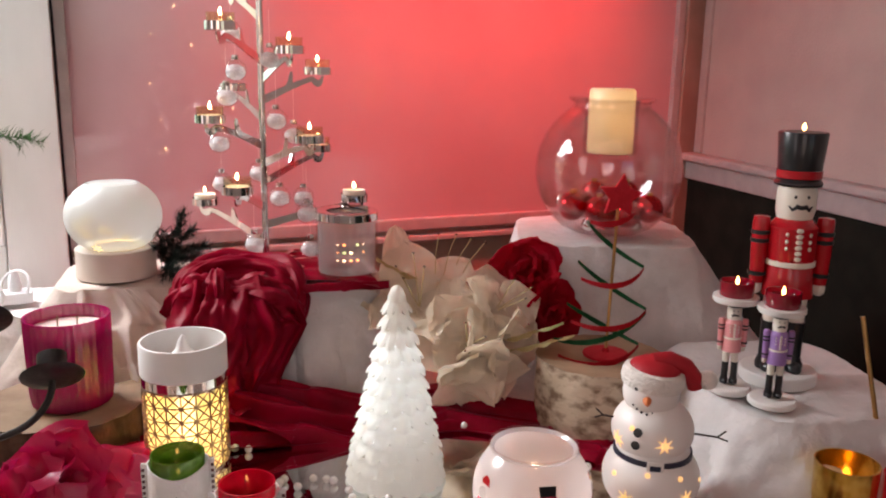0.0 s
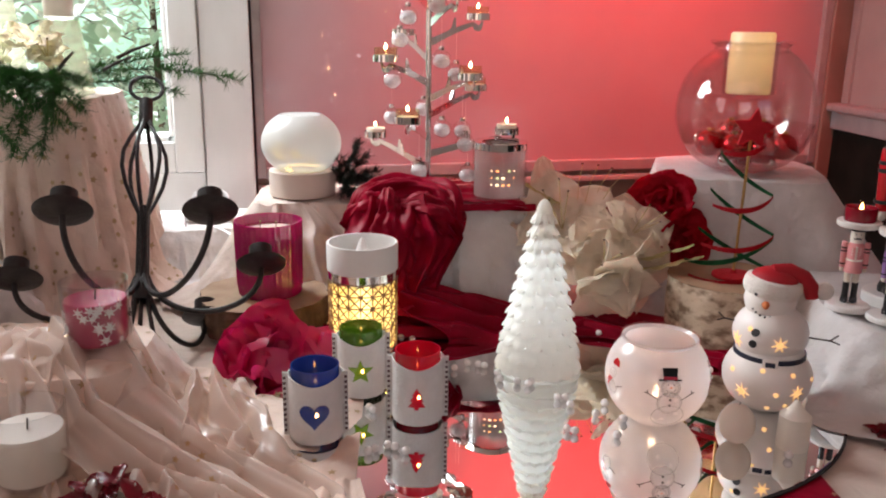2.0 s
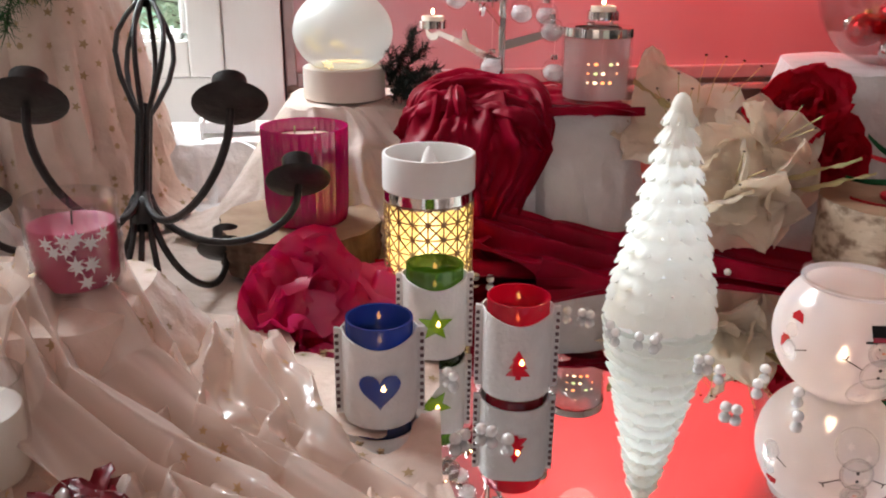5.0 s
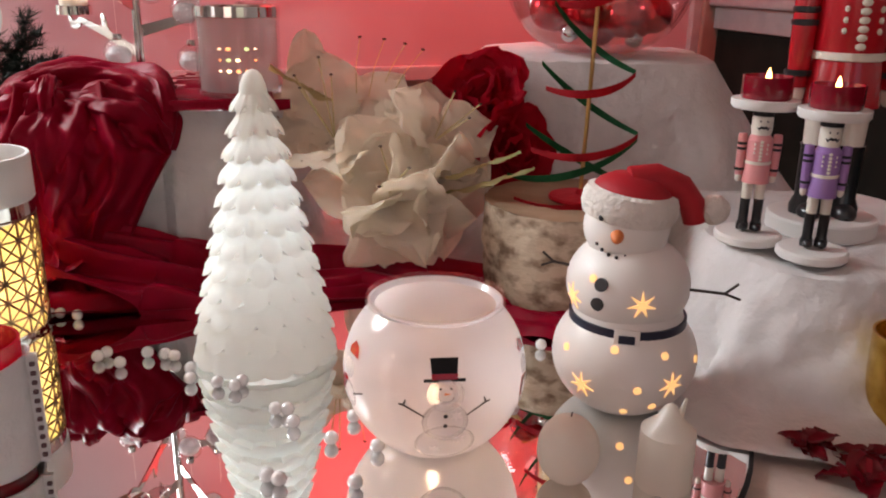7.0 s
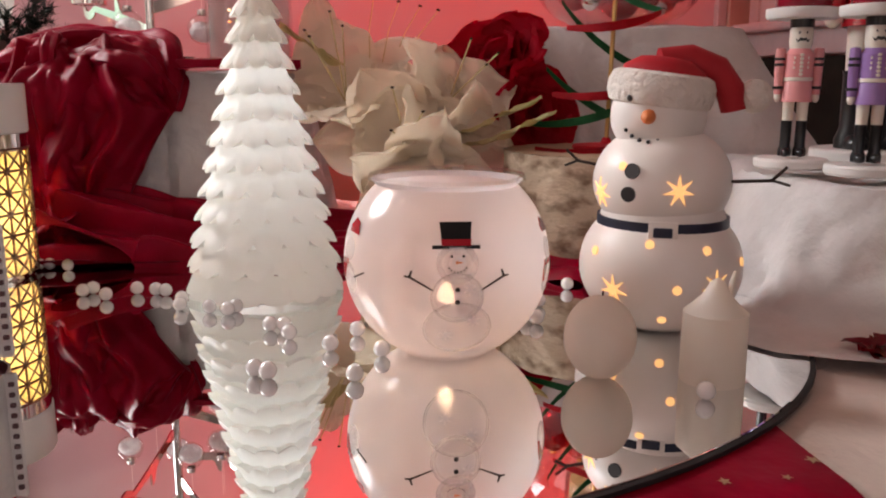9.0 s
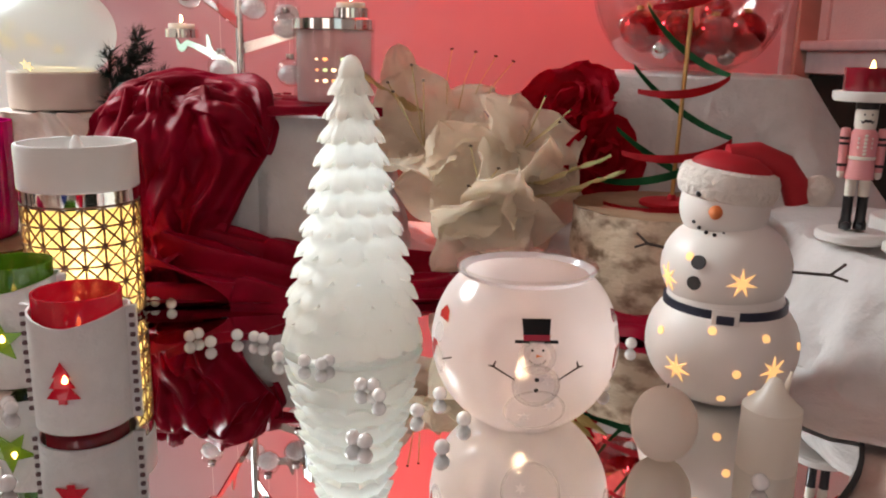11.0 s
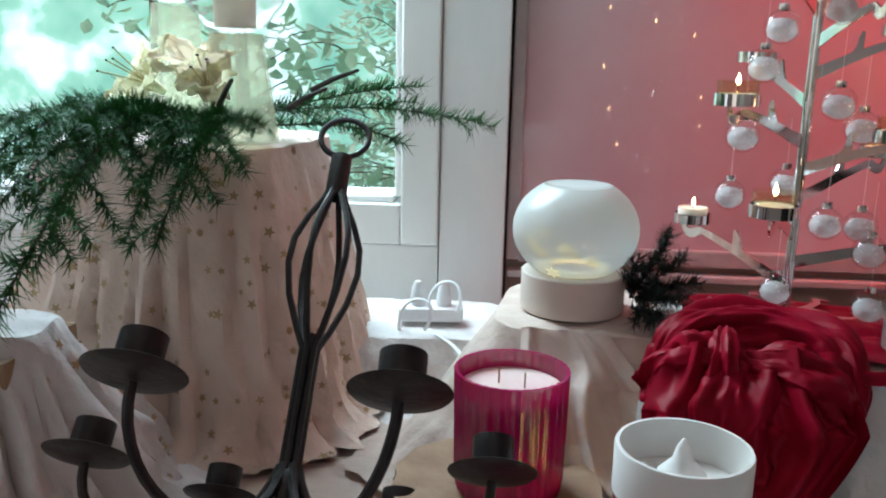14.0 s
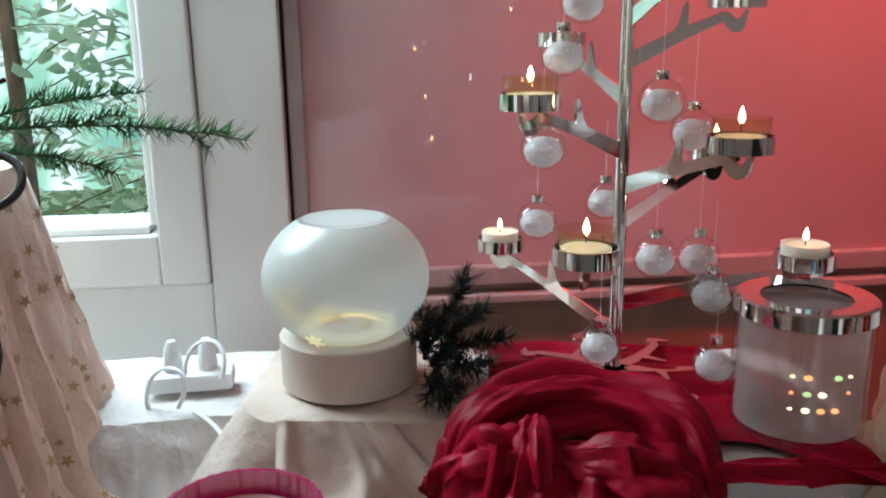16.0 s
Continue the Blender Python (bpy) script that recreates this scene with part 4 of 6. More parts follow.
def snow_globe_holder(at):
    ob = thing("tealight_globe", (*at, T), "frosted glass tealight globe printed with snowmen, lit", "candle holder")
    R, zc = 0.0695, 0.064
    prof = [(0.03, 0.0005)] + sphere_profile(R, zc, 0.006, zc + 0.051, 24) + [(0.0505, zc + 0.0545)]
    part("globe", shell(prof, 0.0018, 64), "frost_globe", ob)
    part("rim", lathe([(0.0495, zc + 0.053), (0.0525, zc + 0.054), (0.052, zc + 0.0575), (0.049, zc + 0.057), (0.0485, zc + 0.054)], 64), "glass", ob, "clear glass rim")
    tl = part("tealight", disc_can(0.019, 0.003, 0.017), "wax_warm", ob, "lit wax tealight")
    part("flame", flame_bm(0.02, 0.006, 0.03), "globe_flame", tl)
    c = (0, 0, zc)
    # printed snowman: three balls, hat, arms, buttons
    A, lf = 8, 0.0006
    def emb(name, az, el, poly, mt, lift=lf):
        return part(name, disc_on_ball(c, R, az, el, poly, lift, 0.0004), mt, ob)
    emb("print_body", A + 1, -29, round_poly(0.0215, 28), "faint_print", 0.0003)
    emb("print_body", A, -9, round_poly(0.0165, 28), "faint_print", 0.0005)
    emb("print_head", A, 9, round_poly(0.0128, 28), "faint_print", 0.0007)
    emb("print_hat", A - 0.5, 23, [(-0.0085, -0.007), (0.0085, -0.007), (0.0098, 0.0085), (-0.0098, 0.0085)], "print_black", 0.0009)
    emb("print_hat", A - 0.5, 17.3, [(-0.0145, -0.0013), (0.0145, -0.0013), (0.0145, 0.001), (-0.0145, 0.001)], "print_black", 0.0011)
    emb("print_hat_band", A - 0.5, 19.3, [(-0.0088, -0.0020), (0.0088, -0.0020), (0.0092, 0.0020), (-0.0092, 0.0020)], "red_paint", 0.0015)
    for el in (-4, -10.5):
        emb("print_button", A, el, round_poly(0.0016, 10), "print_black", 0.0012)
    for i in range(7):
        u = radians(-54 + 18 * i)
        emb("print_mouth", A + 5.2 * math.sin(u), 9.5 - 4.6 * math.cos(u), round_poly(0.0005, 7), "print_black", 0.0013)
    for s in (-1, 1):
        emb("print_eye", A + s * 3, 12.5, round_poly(0.0009, 8), "print_black", 0.0013)
        emb("print_arm", A + s * 18.5, -1, [(-s * 0.008, -0.004), (s * 0.006, 0.0035), (s * 0.005, 0.007), (s * 0.006, 0.0075), (s * 0.0075, 0.004), (s * 0.0105, 0.004), (s * 0.0105, 0.003), (s * 0.0072, 0.0026), (-s * 0.0075, -0.0048)][::s], "twig", 0.0010)
    for az, el in ((A - 6, -31), (A + 9, -22), (A + 6, -4)):
        emb("print_flake", az, el, star_poly(0.0045, 6, 0.4), "snowflake", 0.0012)
    emb("print_nose", A, 9.5, [(-0.001, -0.001), (0.0035, 0), (-0.001, 0.001)], "orange", 0.0013)
    # neighbours round the globe
    for az0 in (-62, 74, 140, -130):
        emb("print_body", az0, -6, round_poly(0.011, 20), "faint_print")
        emb("print_head", az0, 10, round_poly(0.0075, 20), "faint_print")
        emb("print_scarf", az0 - 4, 3, [(-0.006, -0.002), (0.006, -0.001), (0.005, 0.002), (-0.004, 0.002), (-0.004, -0.012), (-0.006, -0.012)], "red_paint", 0.0010)
        emb("print_cap", az0 + 3, 20, [(-0.0075, -0.001), (0.0065, -0.002), (0.003, 0.006), (-0.004, 0.0085), (-0.009, 0.003)], "red_paint", 0.0010)
        emb("print_arm", az0 + 12, -2, [(-0.006, -0.002), (0.006, 0.003), (0.0065, 0.002), (-0.0055, -0.003)], "twig", 0.0010)


snow_globe_holder((0.110, 1.076))


def snowman():
    ob = tagged(new("snowman_tealight_holder"), "white ceramic snowman with red cap and lit cut-outs", "ornament")
    ob.matrix_basis = pose(0.269, 1.146, T, 0, 0, -14)
    b1, b2, b3 = (0, 0, 0.047), (-0.002, 0, 0.110), (-0.007, -0.002, 0.158)
    bm = ball(b1, 0.0605, 40, 24, squash=(1, 1, 0.86))
    for v in bm.verts:
        v.co.z = max(v.co.z, 0.001)
    part("lower_body", bm, "white_ceramic", ob)
    part("upper_body", ball(b2, 0.0505, 40, 24, squash=(1, 1, 0.84)), "white_ceramic", ob)
    head = part("head", ball(b3, 0.0335, 36, 22, squash=(1.03, 1, 0.97)), "white_ceramic", ob)
    part("nose", moved(lathe([(0, -0.002), (0.0055, 0), (0.004, 0.006), (0, 0.014)], 14), Matrix.Translation((-0.012, -0.034, 0.158)) @ Matrix.Rotation(radians(100), 4, "X")), "orange", head, "orange carrot nose")
    for x in (-0.019, 0.009):
        part("eye", ball((b3[0] + x + 0.001, -0.031, 0.171), 0.0029, 10, 8), "black_lacquer", head)
    for i in range(7):
        a = radians(-58 + i * 19)
        part("mouth_dot", ball((b3[0] - 0.004 + 0.0195 * math.sin(a), -0.0345 + 0.009 * abs(math.sin(a)), 0.157 - 0.0165 * math.cos(a)), 0.0016, 8, 6), "black_lacquer", head)
    # cap
    cap = part("cap", lathe([(0.034, 0), (0.034, 0.006), (0.029, 0.016), (0.018, 0.023), (0, 0.025)], 32), "cap_red", ob, "red cap with white fluffy brim", m=pose(-0.006, 0, 0.176, 0, 7, 0))
    part("brim", lathe([(0.032, -0.012), (0.0365, -0.010), (0.039, -0.003), (0.0385, 0.005), (0.036, 0.011), (0.031, 0.013)], 40), "fluff", cap)
    part("cap_tail", tube([(-0.004, 0, 0.018), (0.016, 0.006, 0.0225), (0.036, 0.009, 0.018), (0.048, 0.013, 0.006), (0.053, 0.014, -0.008)], [0.012, 0.0125, 0.0115, 0.0105, 0.009], 14), "cap_red", cap)
    part("pompom", ball((0.066, 0.018, 0.004), 0.0125, 16, 12), "fluff", cap)
    # belt
    part("belt", lathe([(0.0455, -0.006), (0.0485, -0.0065), (0.0482, 0.006), (0.0455, 0.0055)], 48), "navy", ob, "dark belt with buckle", m=Matrix.Translation((0, 0, 0.079)))
    bk = box(-0.010, 0.010, -0.0005, 0.0015, -0.0075, 0.0075, 0.0008)
    bk2 = part("buckle", bk, "white_ceramic", ob, m=pose(0.0026, -0.0496, 0.079, 0, 0, 3))
    part("buckle_plate", box(-0.0065, 0.0065, -0.0018, 0.0, -0.0035, 0.0035, 0.0008), "navy", bk2)
    # buttons; glowing discs imitate inner light shining through cut-outs
    for z, az in ((0.122, -22), (0.104, -24)):
        part("button", disc_on_ball(b2, 0.0495, az, (z - b2[2]) / 0.0485 * 50, round_poly(0.0055), 0.001, 0.003), "black_lacquer", ob)
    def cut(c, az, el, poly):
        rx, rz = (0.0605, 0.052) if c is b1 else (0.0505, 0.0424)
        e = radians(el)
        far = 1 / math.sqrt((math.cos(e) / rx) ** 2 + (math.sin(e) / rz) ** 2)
        part("lit_cutout", disc_on_ball(c, far, az, el, poly, 0.0004, 0.0008), "star_glow", ob, "glowing disc imitating a lit cut-out")
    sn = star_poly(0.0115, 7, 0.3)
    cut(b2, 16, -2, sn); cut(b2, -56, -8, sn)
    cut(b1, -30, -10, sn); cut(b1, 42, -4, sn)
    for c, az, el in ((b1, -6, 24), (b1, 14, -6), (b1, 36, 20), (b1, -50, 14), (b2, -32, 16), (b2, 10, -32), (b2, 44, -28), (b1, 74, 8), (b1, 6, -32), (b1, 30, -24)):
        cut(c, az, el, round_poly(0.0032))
    part("waist", lathe([(0.028, 0.076), (0.0462, 0.076), (0.0458, 0.085), (0.0425, 0.094), (0.036, 0.096)], 40), "white_ceramic", ob)
    # twig arms
    part("arm", join(tube([(0.045, -0.01, 0.112), (0.075, -0.02, 0.115)], 0.0013, 6), join(tube([(0.073, -0.02, 0.115), (0.082, -0.023, 0.125)], 0.0011, 6), tube([(0.073, -0.02, 0.115), (0.085, -0.022, 0.112)], 0.0011, 6))), "twig", ob, "dark twig arm")
    part("arm", join(tube([(-0.045, -0.005, 0.12), (-0.064, -0.01, 0.124)], 0.0013, 6), join(tube([(-0.063, -0.01, 0.124), (-0.072, -0.011, 0.132)], 0.0011, 6), tube([(-0.063, -0.01, 0.124), (-0.073, -0.011, 0.12)], 0.0011, 6))), "twig", ob, "dark twig arm")


snowman()

# two little white candles before the snowman
c1 = thing("ball_candle", (0.208, 1.022, T), "small round white wax candle", "candle")
part("wax_body", ball((0, 0, 0.0265), 0.0225, 28, 18, squash=(1, 1, 1.18)), "wax", c1)
part("wick", tube([(0, 0, 0.05), (0.001, 0, 0.056)], 0.0006, 6), "twig", c1)
c2 = thing("pillar_candle", (0.278, 1.022, T), "small white wax candle with pointed top", "candle")
part("wax_body", lathe([(0, 0), (0.0195, 0), (0.02, 0.002), (0.0195, 0.044), (0.0155, 0.0475), (0.009, 0.054), (0.004, 0.063), (0, 0.0655)], 32), "wax", c2)
part("wax_point", tube([(0.006, 0, 0.05), (0.010, 0.0, 0.0695)], [0.003, 0.001], 8), "wax", c2)

# felt-wrapped tealight cups
def heart_poly(s):
    return [(s * 0.0625 * 16 * math.sin(t) ** 3, s * 0.0625 * (13 * math.cos(t) - 5 * math.cos(2 * t) - 2 * math.cos(3 * t) - math.cos(4 * t))) for t in (math.tau * i / 32 for i in range(32))]


FIR = [(1.35 * x, 1.15 * z) for x, z in [(-0.0085, -0.011), (-0.002, -0.011), (-0.002, -0.014), (0.002, -0.014), (0.002, -0.011), (0.0085, -0.011), (0.004, -0.004), (0.0065, -0.004), (0.003, 0.003), (0.0045, 0.003), (0, 0.0125), (-0.0045, 0.003), (-0.003, 0.003), (-0.0065, -0.004), (-0.004, -0.004)]]


_s = box(-0.0017, 0.0017, -0.0034, 0.0034, -0.0015, 0.0015, 0.0005)
STITCH = bpy.data.meshes.new("stitch")
_s.to_mesh(STITCH)
_s.free()
STITCH.materials.append(M["stitch"])


def felt_cup(at, rz, glass, emblem, label, wax):
    ob = thing("felt_candle_cup", (*at, T), label, "candle holder", rz, "felt candle cups")
    part("cup", shell([(0.026, 0.0), (0.0285, 0.003), (0.0305, 0.102)], 0.002, 40), glass, ob, "coloured glass cup")
    part("candle", disc_can(0.0262, 0.006, 0.072), wax, ob)
    bm = bmesh.new()
    for s in (-1, 1):
        def f(a, b, s=s):
            x = -0.041 + 0.082 * a
            k = max(0.0, 1 - (x / 0.0335) ** 2)
            y = s * (0.0333 * math.sqrt(k) + 0.0012)
            zt = 0.088 - 0.004 * math.cos(x * 70)
            return (x, y, 0.006 + (zt - 0.006) * b)
        join(bm, grid_mesh(f, 36, 8))
    bmesh.ops.solidify(bm, geom=bm.faces[:], thickness=0.0016)
    part("felt_sleeve", bm, "felt", ob, "white felt sleeve stitched at both sides")
    for sx in (-1, 1):
        for i in range(11):
            o = new("stitch", STITCH)
            o.parent = ob
            o.matrix_basis = pose(sx * 0.0385, 0, 0.0125 + i * 0.0072)
    em = slab(emblem, 0.0016)
    for v in em.verts:
        v.co.y -= 0.0333 * math.sqrt(max(0, 1 - (v.co.x / 0.0335) ** 2)) + 0.0036
        v.co.z += 0.047
    part("cutout", em, {"blue_glass": "blue_body", "green_glass": "green_body", "red_glass": "red_body"}[glass], ob, "shaped window showing coloured glass")
    part("flame", flame_bm(0.0085, 0.002, 0.075), "flame", ob)
    # glowing shape outside the felt, put there as the flame's glint
    part("glint", moved(flame_bm(0.007, 0.0022, 0.046), Matrix.Translation((0.003, -0.0378, 0))), "flame", ob, "glowing glint imitating the flame behind the window")


# slight emission in green and red imitates candlelight passing through the glass
M["green_body"] = mat("glowing_green_glass", (0.1, 0.2, 0.01), 0.1, coat=0.6, color2=(0.14, 0.26, 0.02), emit=(0.3, 0.5, 0.02), power=0.15)
M["red_body"] = mat("glowing_red_glass", (0.4, 0.005, 0.02), 0.1, coat=0.6, color2=(0.5, 0.01, 0.03), emit=(0.7, 0.01, 0.02), power=0.15)
M["blue_wax"] = mat("blue_wax", (0.02, 0.08, 0.3), 0.4, color2=(0.03, 0.11, 0.36))
M["green_wax"] = mat("green_wax", (0.1, 0.22, 0.02), 0.4, color2=(0.14, 0.28, 0.04))
M["red_wax"] = mat("red_wax", (0.5, 0.01, 0.03), 0.4, color2=(0.6, 0.02, 0.04))
felt_cup((-0.327, 0.943), 14, "blue_glass", heart_poly(0.0185), "blue glass cup in white felt with a heart", "blue_wax")
felt_cup((-0.208, 1.016), 8, "red_glass", FIR, "red glass cup in white felt with a fir tree", "red_wax")
felt_cup((-0.302, 1.084), 12, "green_glass", star_poly(0.0185), "green glass cup in white felt with a star", "green_wax")

# lit lantern with a pierced metal sleeve
lan = thing("pierced_lantern", (-0.343, 1.264, T), "white-topped lantern with pierced metal sleeve, lit", "lantern")
part("lid_ring", shell([(0.0555, 0.133), (0.0575, 0.135), (0.0575, 0.176), (0.0565, 0.178)], 0.003, 56), "matt_white", lan, "matt white plastic rim")
part("inner_floor", disc_can(0.0545, 0.135, 0.141, n=48), "matt_white", lan)
part("imitation_flame", lathe([(0, 0.14), (0.022, 0.14), (0.021, 0.152), (0.016, 0.158), (0.009, 0.166), (0.006, 0.177), (0.002, 0.184), (0, 0.185)], 28), "matt_white", lan, "white moulded candle flame")
part("collar", lathe([(0.0545, 0.118), (0.056, 0.118), (0.056, 0.134), (0.0545, 0.134)], 56), "chrome", lan, "polished metal collar")
part("liner", lathe([(0, 0.002), (0.0525, 0.002), (0.0525, 0.12), (0.0, 0.12)], 48), "lantern_glow", lan, "warm glowing liner")
part("led_core", lathe([(0, 0.02), (0.014, 0.025), (0.012, 0.095), (0, 0.105)], 16), "lantern_core", lan)
sl = bmesh.new()
NV, NH, h0, h1, RL = 18, 6, 0.003, 0.12, 0.0556
def cyl(a, z, r=RL):
    return Vector((r * math.cos(a), r * math.sin(a), z))
def strip(a0, z0, a1, z1, w=0.0011):
    k = 4
    pts = [cyl(a0 + (a1 - a0) * i / k, z0 + (z1 - z0) * i / k) for i in range(k + 1)]
    tube(pts, w, 4, sl, caps=False)
dz, da = (h1 - h0) / NH, math.tau / NV
for j in range(NH + 1):
    tube([cyl(math.tau * i / 48, h0 + j * dz) for i in range(49)], 0.0013, 4, sl, caps=False)
for i in range(NV):
    strip(i * da, h0, i * da, h1)
    for j in range(NH):
        z = h0 + j * dz
        strip(i * da, z, (i + 1) * da, z + dz)
        strip((i + 1) * da, z, i * da, z + dz)
part("pierced_sleeve", sl, mat("burnished_metal", (0.2, 0.1, 0.07), 0.35, 0.8, color2=(0.4, 0.3, 0.25), scale=30), lan, "dark metal sleeve pierced in triangles")
part("foot", lathe([(0.0, 0), (0.056, 0), (0.0568, 0.002), (0.0568, 0.005), (0.0545, 0.006), (0, 0.006)], 48), "chrome", lan)

# pearls
rnd = random.Random(8)
PEARLS = [(-0.401, 0.967), (-0.462, 0.994), (-0.226, 0.924), (-0.205, 0.91), (-0.245, 0.91), (-0.141, 1.199), (0.037, 1.061), (0.05, 1.10), (0.063, 1.05), (-0.003, 1.092), (-0.06, 1.148), (-0.101, 1.155), (-0.179, 1.189), (-0.2, 1.198), (-0.158, 1.202),
          (-0.117, 1.172), (-0.078, 1.145), (-0.016, 1.103), (-0.001, 1.011), (0.062, 1.008), (0.186, 1.19), (0.171, 1.138), (0.212, 1.25), (0.26, 0.989), (-0.272, 1.026), (-0.405, 0.945), (-0.26, 1.292), (0.042, 1.372), (-0.29, 1.29)]
for x, y in PEARLS:
    k = rnd.choice((1, 1, 2))
    pb = bmesh.new()
    a0 = rnd.uniform(0, 6.3)
    for i in range(k):
        ball((0.0056 * math.cos(a0 + i * 2.1) * 1.05, 0.0056 * math.sin(a0 + i * 2.1) * 1.05, 0.0056 + (0.009 if i == 2 else 0)), 0.0057, 14, 9, pb)
    tagged(finish("pearl_bead", pb, "pearl", m=pose(x, y, T + 0.0003)), "small cluster of white pearl beads", "pearl beads", "scattered pearls")

# ---- candle tree of polished metal ----
PX, PY = -0.293, 1.605
ZB = 0.9545
tree = thing("candle_tree", (PX, PY, ZB), "polished metal tree-shaped tealight stand with antler branches", "candle stand")
part("pole", tube([(0, 0, 0.0), (0, 0, 0.62)], 0.0058, 16), "chrome", tree)


def branch_poly(L, rise, back=False):
    """A flat antler branch from the pole outwards in x, z: tapered, one twig, a hook at its end."""
    top, low = [], []
    for i in range(9):
        t = i / 8
        w = 0.0075 * (1 - 0.45 * t)
        zc = rise * (t ** 1.2) + 0.004 * math.sin(t * math.pi)
        top.append((L * t, zc + w))
        low.append((L * t, zc - w))
    tw = [(L * 0.5, rise * 0.5 + 0.008), (L * 0.56, rise * 0.5 + 0.029), (L * 0.605, rise * 0.5 + 0.030), (L * 0.60, rise * 0.55 + 0.008)]
    hook = [(L * 1.06, rise + 0.0), (L * 1.14, rise - 0.004), (L * 1.21, rise + 0.006), (L * 1.235, rise + 0.004), (L * 1.20, rise - 0.011), (L * 1.1, rise - 0.015), (L * 1.0, rise - 0.009)]
    pts = top[:4] + tw + top[5:] + hook + low[::-1]
    out = []
    for (ax, az), (bx, bz) in zip(pts, pts[1:] + pts[:1]):
        out += [(0.75 * ax + 0.25 * bx, 0.75 * az + 0.25 * bz), (0.25 * ax + 0.75 * bx, 0.25 * az + 0.75 * bz)]
    return out


def tealight_parts(parent, at, glass, lit=True):
    p = Vector(at)
    ring = lathe([(0.0225, -0.013), (0.0245, -0.013), (0.0245, -0.0005), (0.0225, -0.0005)], 32)
    part("cup_ring", moved(ring, Matrix.Translation(p)), "chrome", parent)
    part("cup_floor", moved(disc_can(0.0226, -0.0125, -0.0115, 0.0003, 28), Matrix.Translation(p)), "chrome", parent)
    if not lit:
        return
    if glass:
        part("glass_cup", moved(shell([(0.019, -0.011), (0.0205, -0.009), (0.0215, 0.0125)], 0.0012, 32), Matrix.Translation(p)), "cup_glass", parent, "small clear glass cup")
        part("tealight", moved(disc_can(0.0185, -0.0095, -0.001, n=28), Matrix.Translation(p)), "wax_warm", parent)
        part("flame", moved(flame_bm(0.0125, 0.0025, 0.008), Matrix.Translation(p)), "tealight_flame", parent)
        part("wick", moved(tube([(0, 0, 0.002), (0, 0, 0.010)], 0.0005, 5), Matrix.Translation(p)), "twig", parent)
    else:
        part("tealight", moved(lathe([(0, -0.011), (0.0185, -0.011), (0.0192, 0.0068), (0.018, 0.0072), (0.0175, 0.005), (0, 0.0048)], 32), Matrix.Translation(p)), "wax_warm", parent)
        part("wick", moved(tube([(0, 0, 0.005), (0, 0, 0.011)], 0.0005, 5), Matrix.Translation(p)), "twig", parent)
        part("flame", moved(flame_bm(0.0115, 0.0024, 0.009), Matrix.Translation(p)), "tealight_flame", parent)


CUPS = [((-0.358, 1.518, 1.212), 1, 1), ((-0.204, 1.527, 1.182), 1, 1), ((-0.214, 1.711, 1.150), 1, 1), ((-0.307, 1.464, 1.108), 1, 1), ((-0.141, 1.611, 1.076), 0, 1),
        ((-0.423, 1.716, 1.048), 0, 1), ((-0.325, 1.47, 1.352), 1, 1), ((-0.235, 1.535, 1.320), 1, 1), ((-0.206, 1.655, 1.287), 1, 1), ((-0.36, 1.697, 1.256), 0, 0), ((-0.35, 1.66, 1.42), 0, 1), ((-0.25, 1.58, 1.47), 0, 1)]
for (x, y, z), gl, lit in CUPS:
    L2 = math.hypot(x - PX, y - PY)
    a = math.degrees(math.atan2(y - PY, x - PX))
    rise = 0.036
    z0 = z - ZB - 0.0135 - rise - 0.006
    part("branch", slab(branch_poly(L2 * 0.9, rise), 0.0024), "chrome", tree, m=pose(0, 0, z0, 0, 0, a))
    tealight_parts(tree, (x - PX, y - PY, z - ZB), gl, lit)
for k in range(7):
    a = k * 51 + 12
    bp = branch_poly(0.075, 0.0)
    part("foot_branch", slab(bp, 0.003), "chrome", tree, m=pose(0, 0, 0.0036, 90, 0, a))

# snow-filled glass baubles on threads
def bauble():
    ob = tagged(new("glass_bauble"), "clear glass bauble filled with loose white snow flakes", "bauble", "hanging baubles")
    g = part("glass_ball", ball((0, 0, 0), 0.0182, 24, 16), "glass", ob)
    fl, rnd = bmesh.new(), random.Random(77)
    for k in range(120):
        u = Vector((rnd.gauss(0, 1), rnd.gauss(0, 1), rnd.gauss(0, 1))).normalized() * 0.0168 * rnd.uniform(0.75, 1.0)
        if u.z > 0.0085:
            continue
        e1 = u.cross(Vector((rnd.random(), rnd.random(), rnd.random()))).normalized()
        e2 = (u.normalized().cross(e1) + 0.4 * u.normalized()).normalized()
        s = rnd.uniform(0.0008, 0.0017)
        vs = [fl.verts.new(u + e1 * s * math.cos(t) + e2 * s * rnd.uniform(0.6, 1) * math.sin(t)) for t in (0, 1.2, 2.6, 3.7, 5.0)]
        fl.faces.new(vs)
    tagged(part("snow_flakes", fl, "snow", ob), "", "", "", "stuff")
    hp = ball((0, 0, -0.003), 0.0152, 24, 16, squash=(1, 1, 0.8))
    for v in hp.verts:
        v.co *= 1 + 0.1 * n3(v.co.x * 300, v.co.y * 300, v.co.z * 300)
    part("snow_filling", hp, "loose_snow", ob)
    part("cap", lathe([(0.0055, 0.0165), (0.0058, 0.0175), (0.0056, 0.0235), (0.0, 0.0242)], 14), "chrome", ob, "silver cap")
    part("thread", tube([(0, 0, 0.024), (0, 0, 0.075)], 0.00025, 4), "snowflake", ob)
    return ob


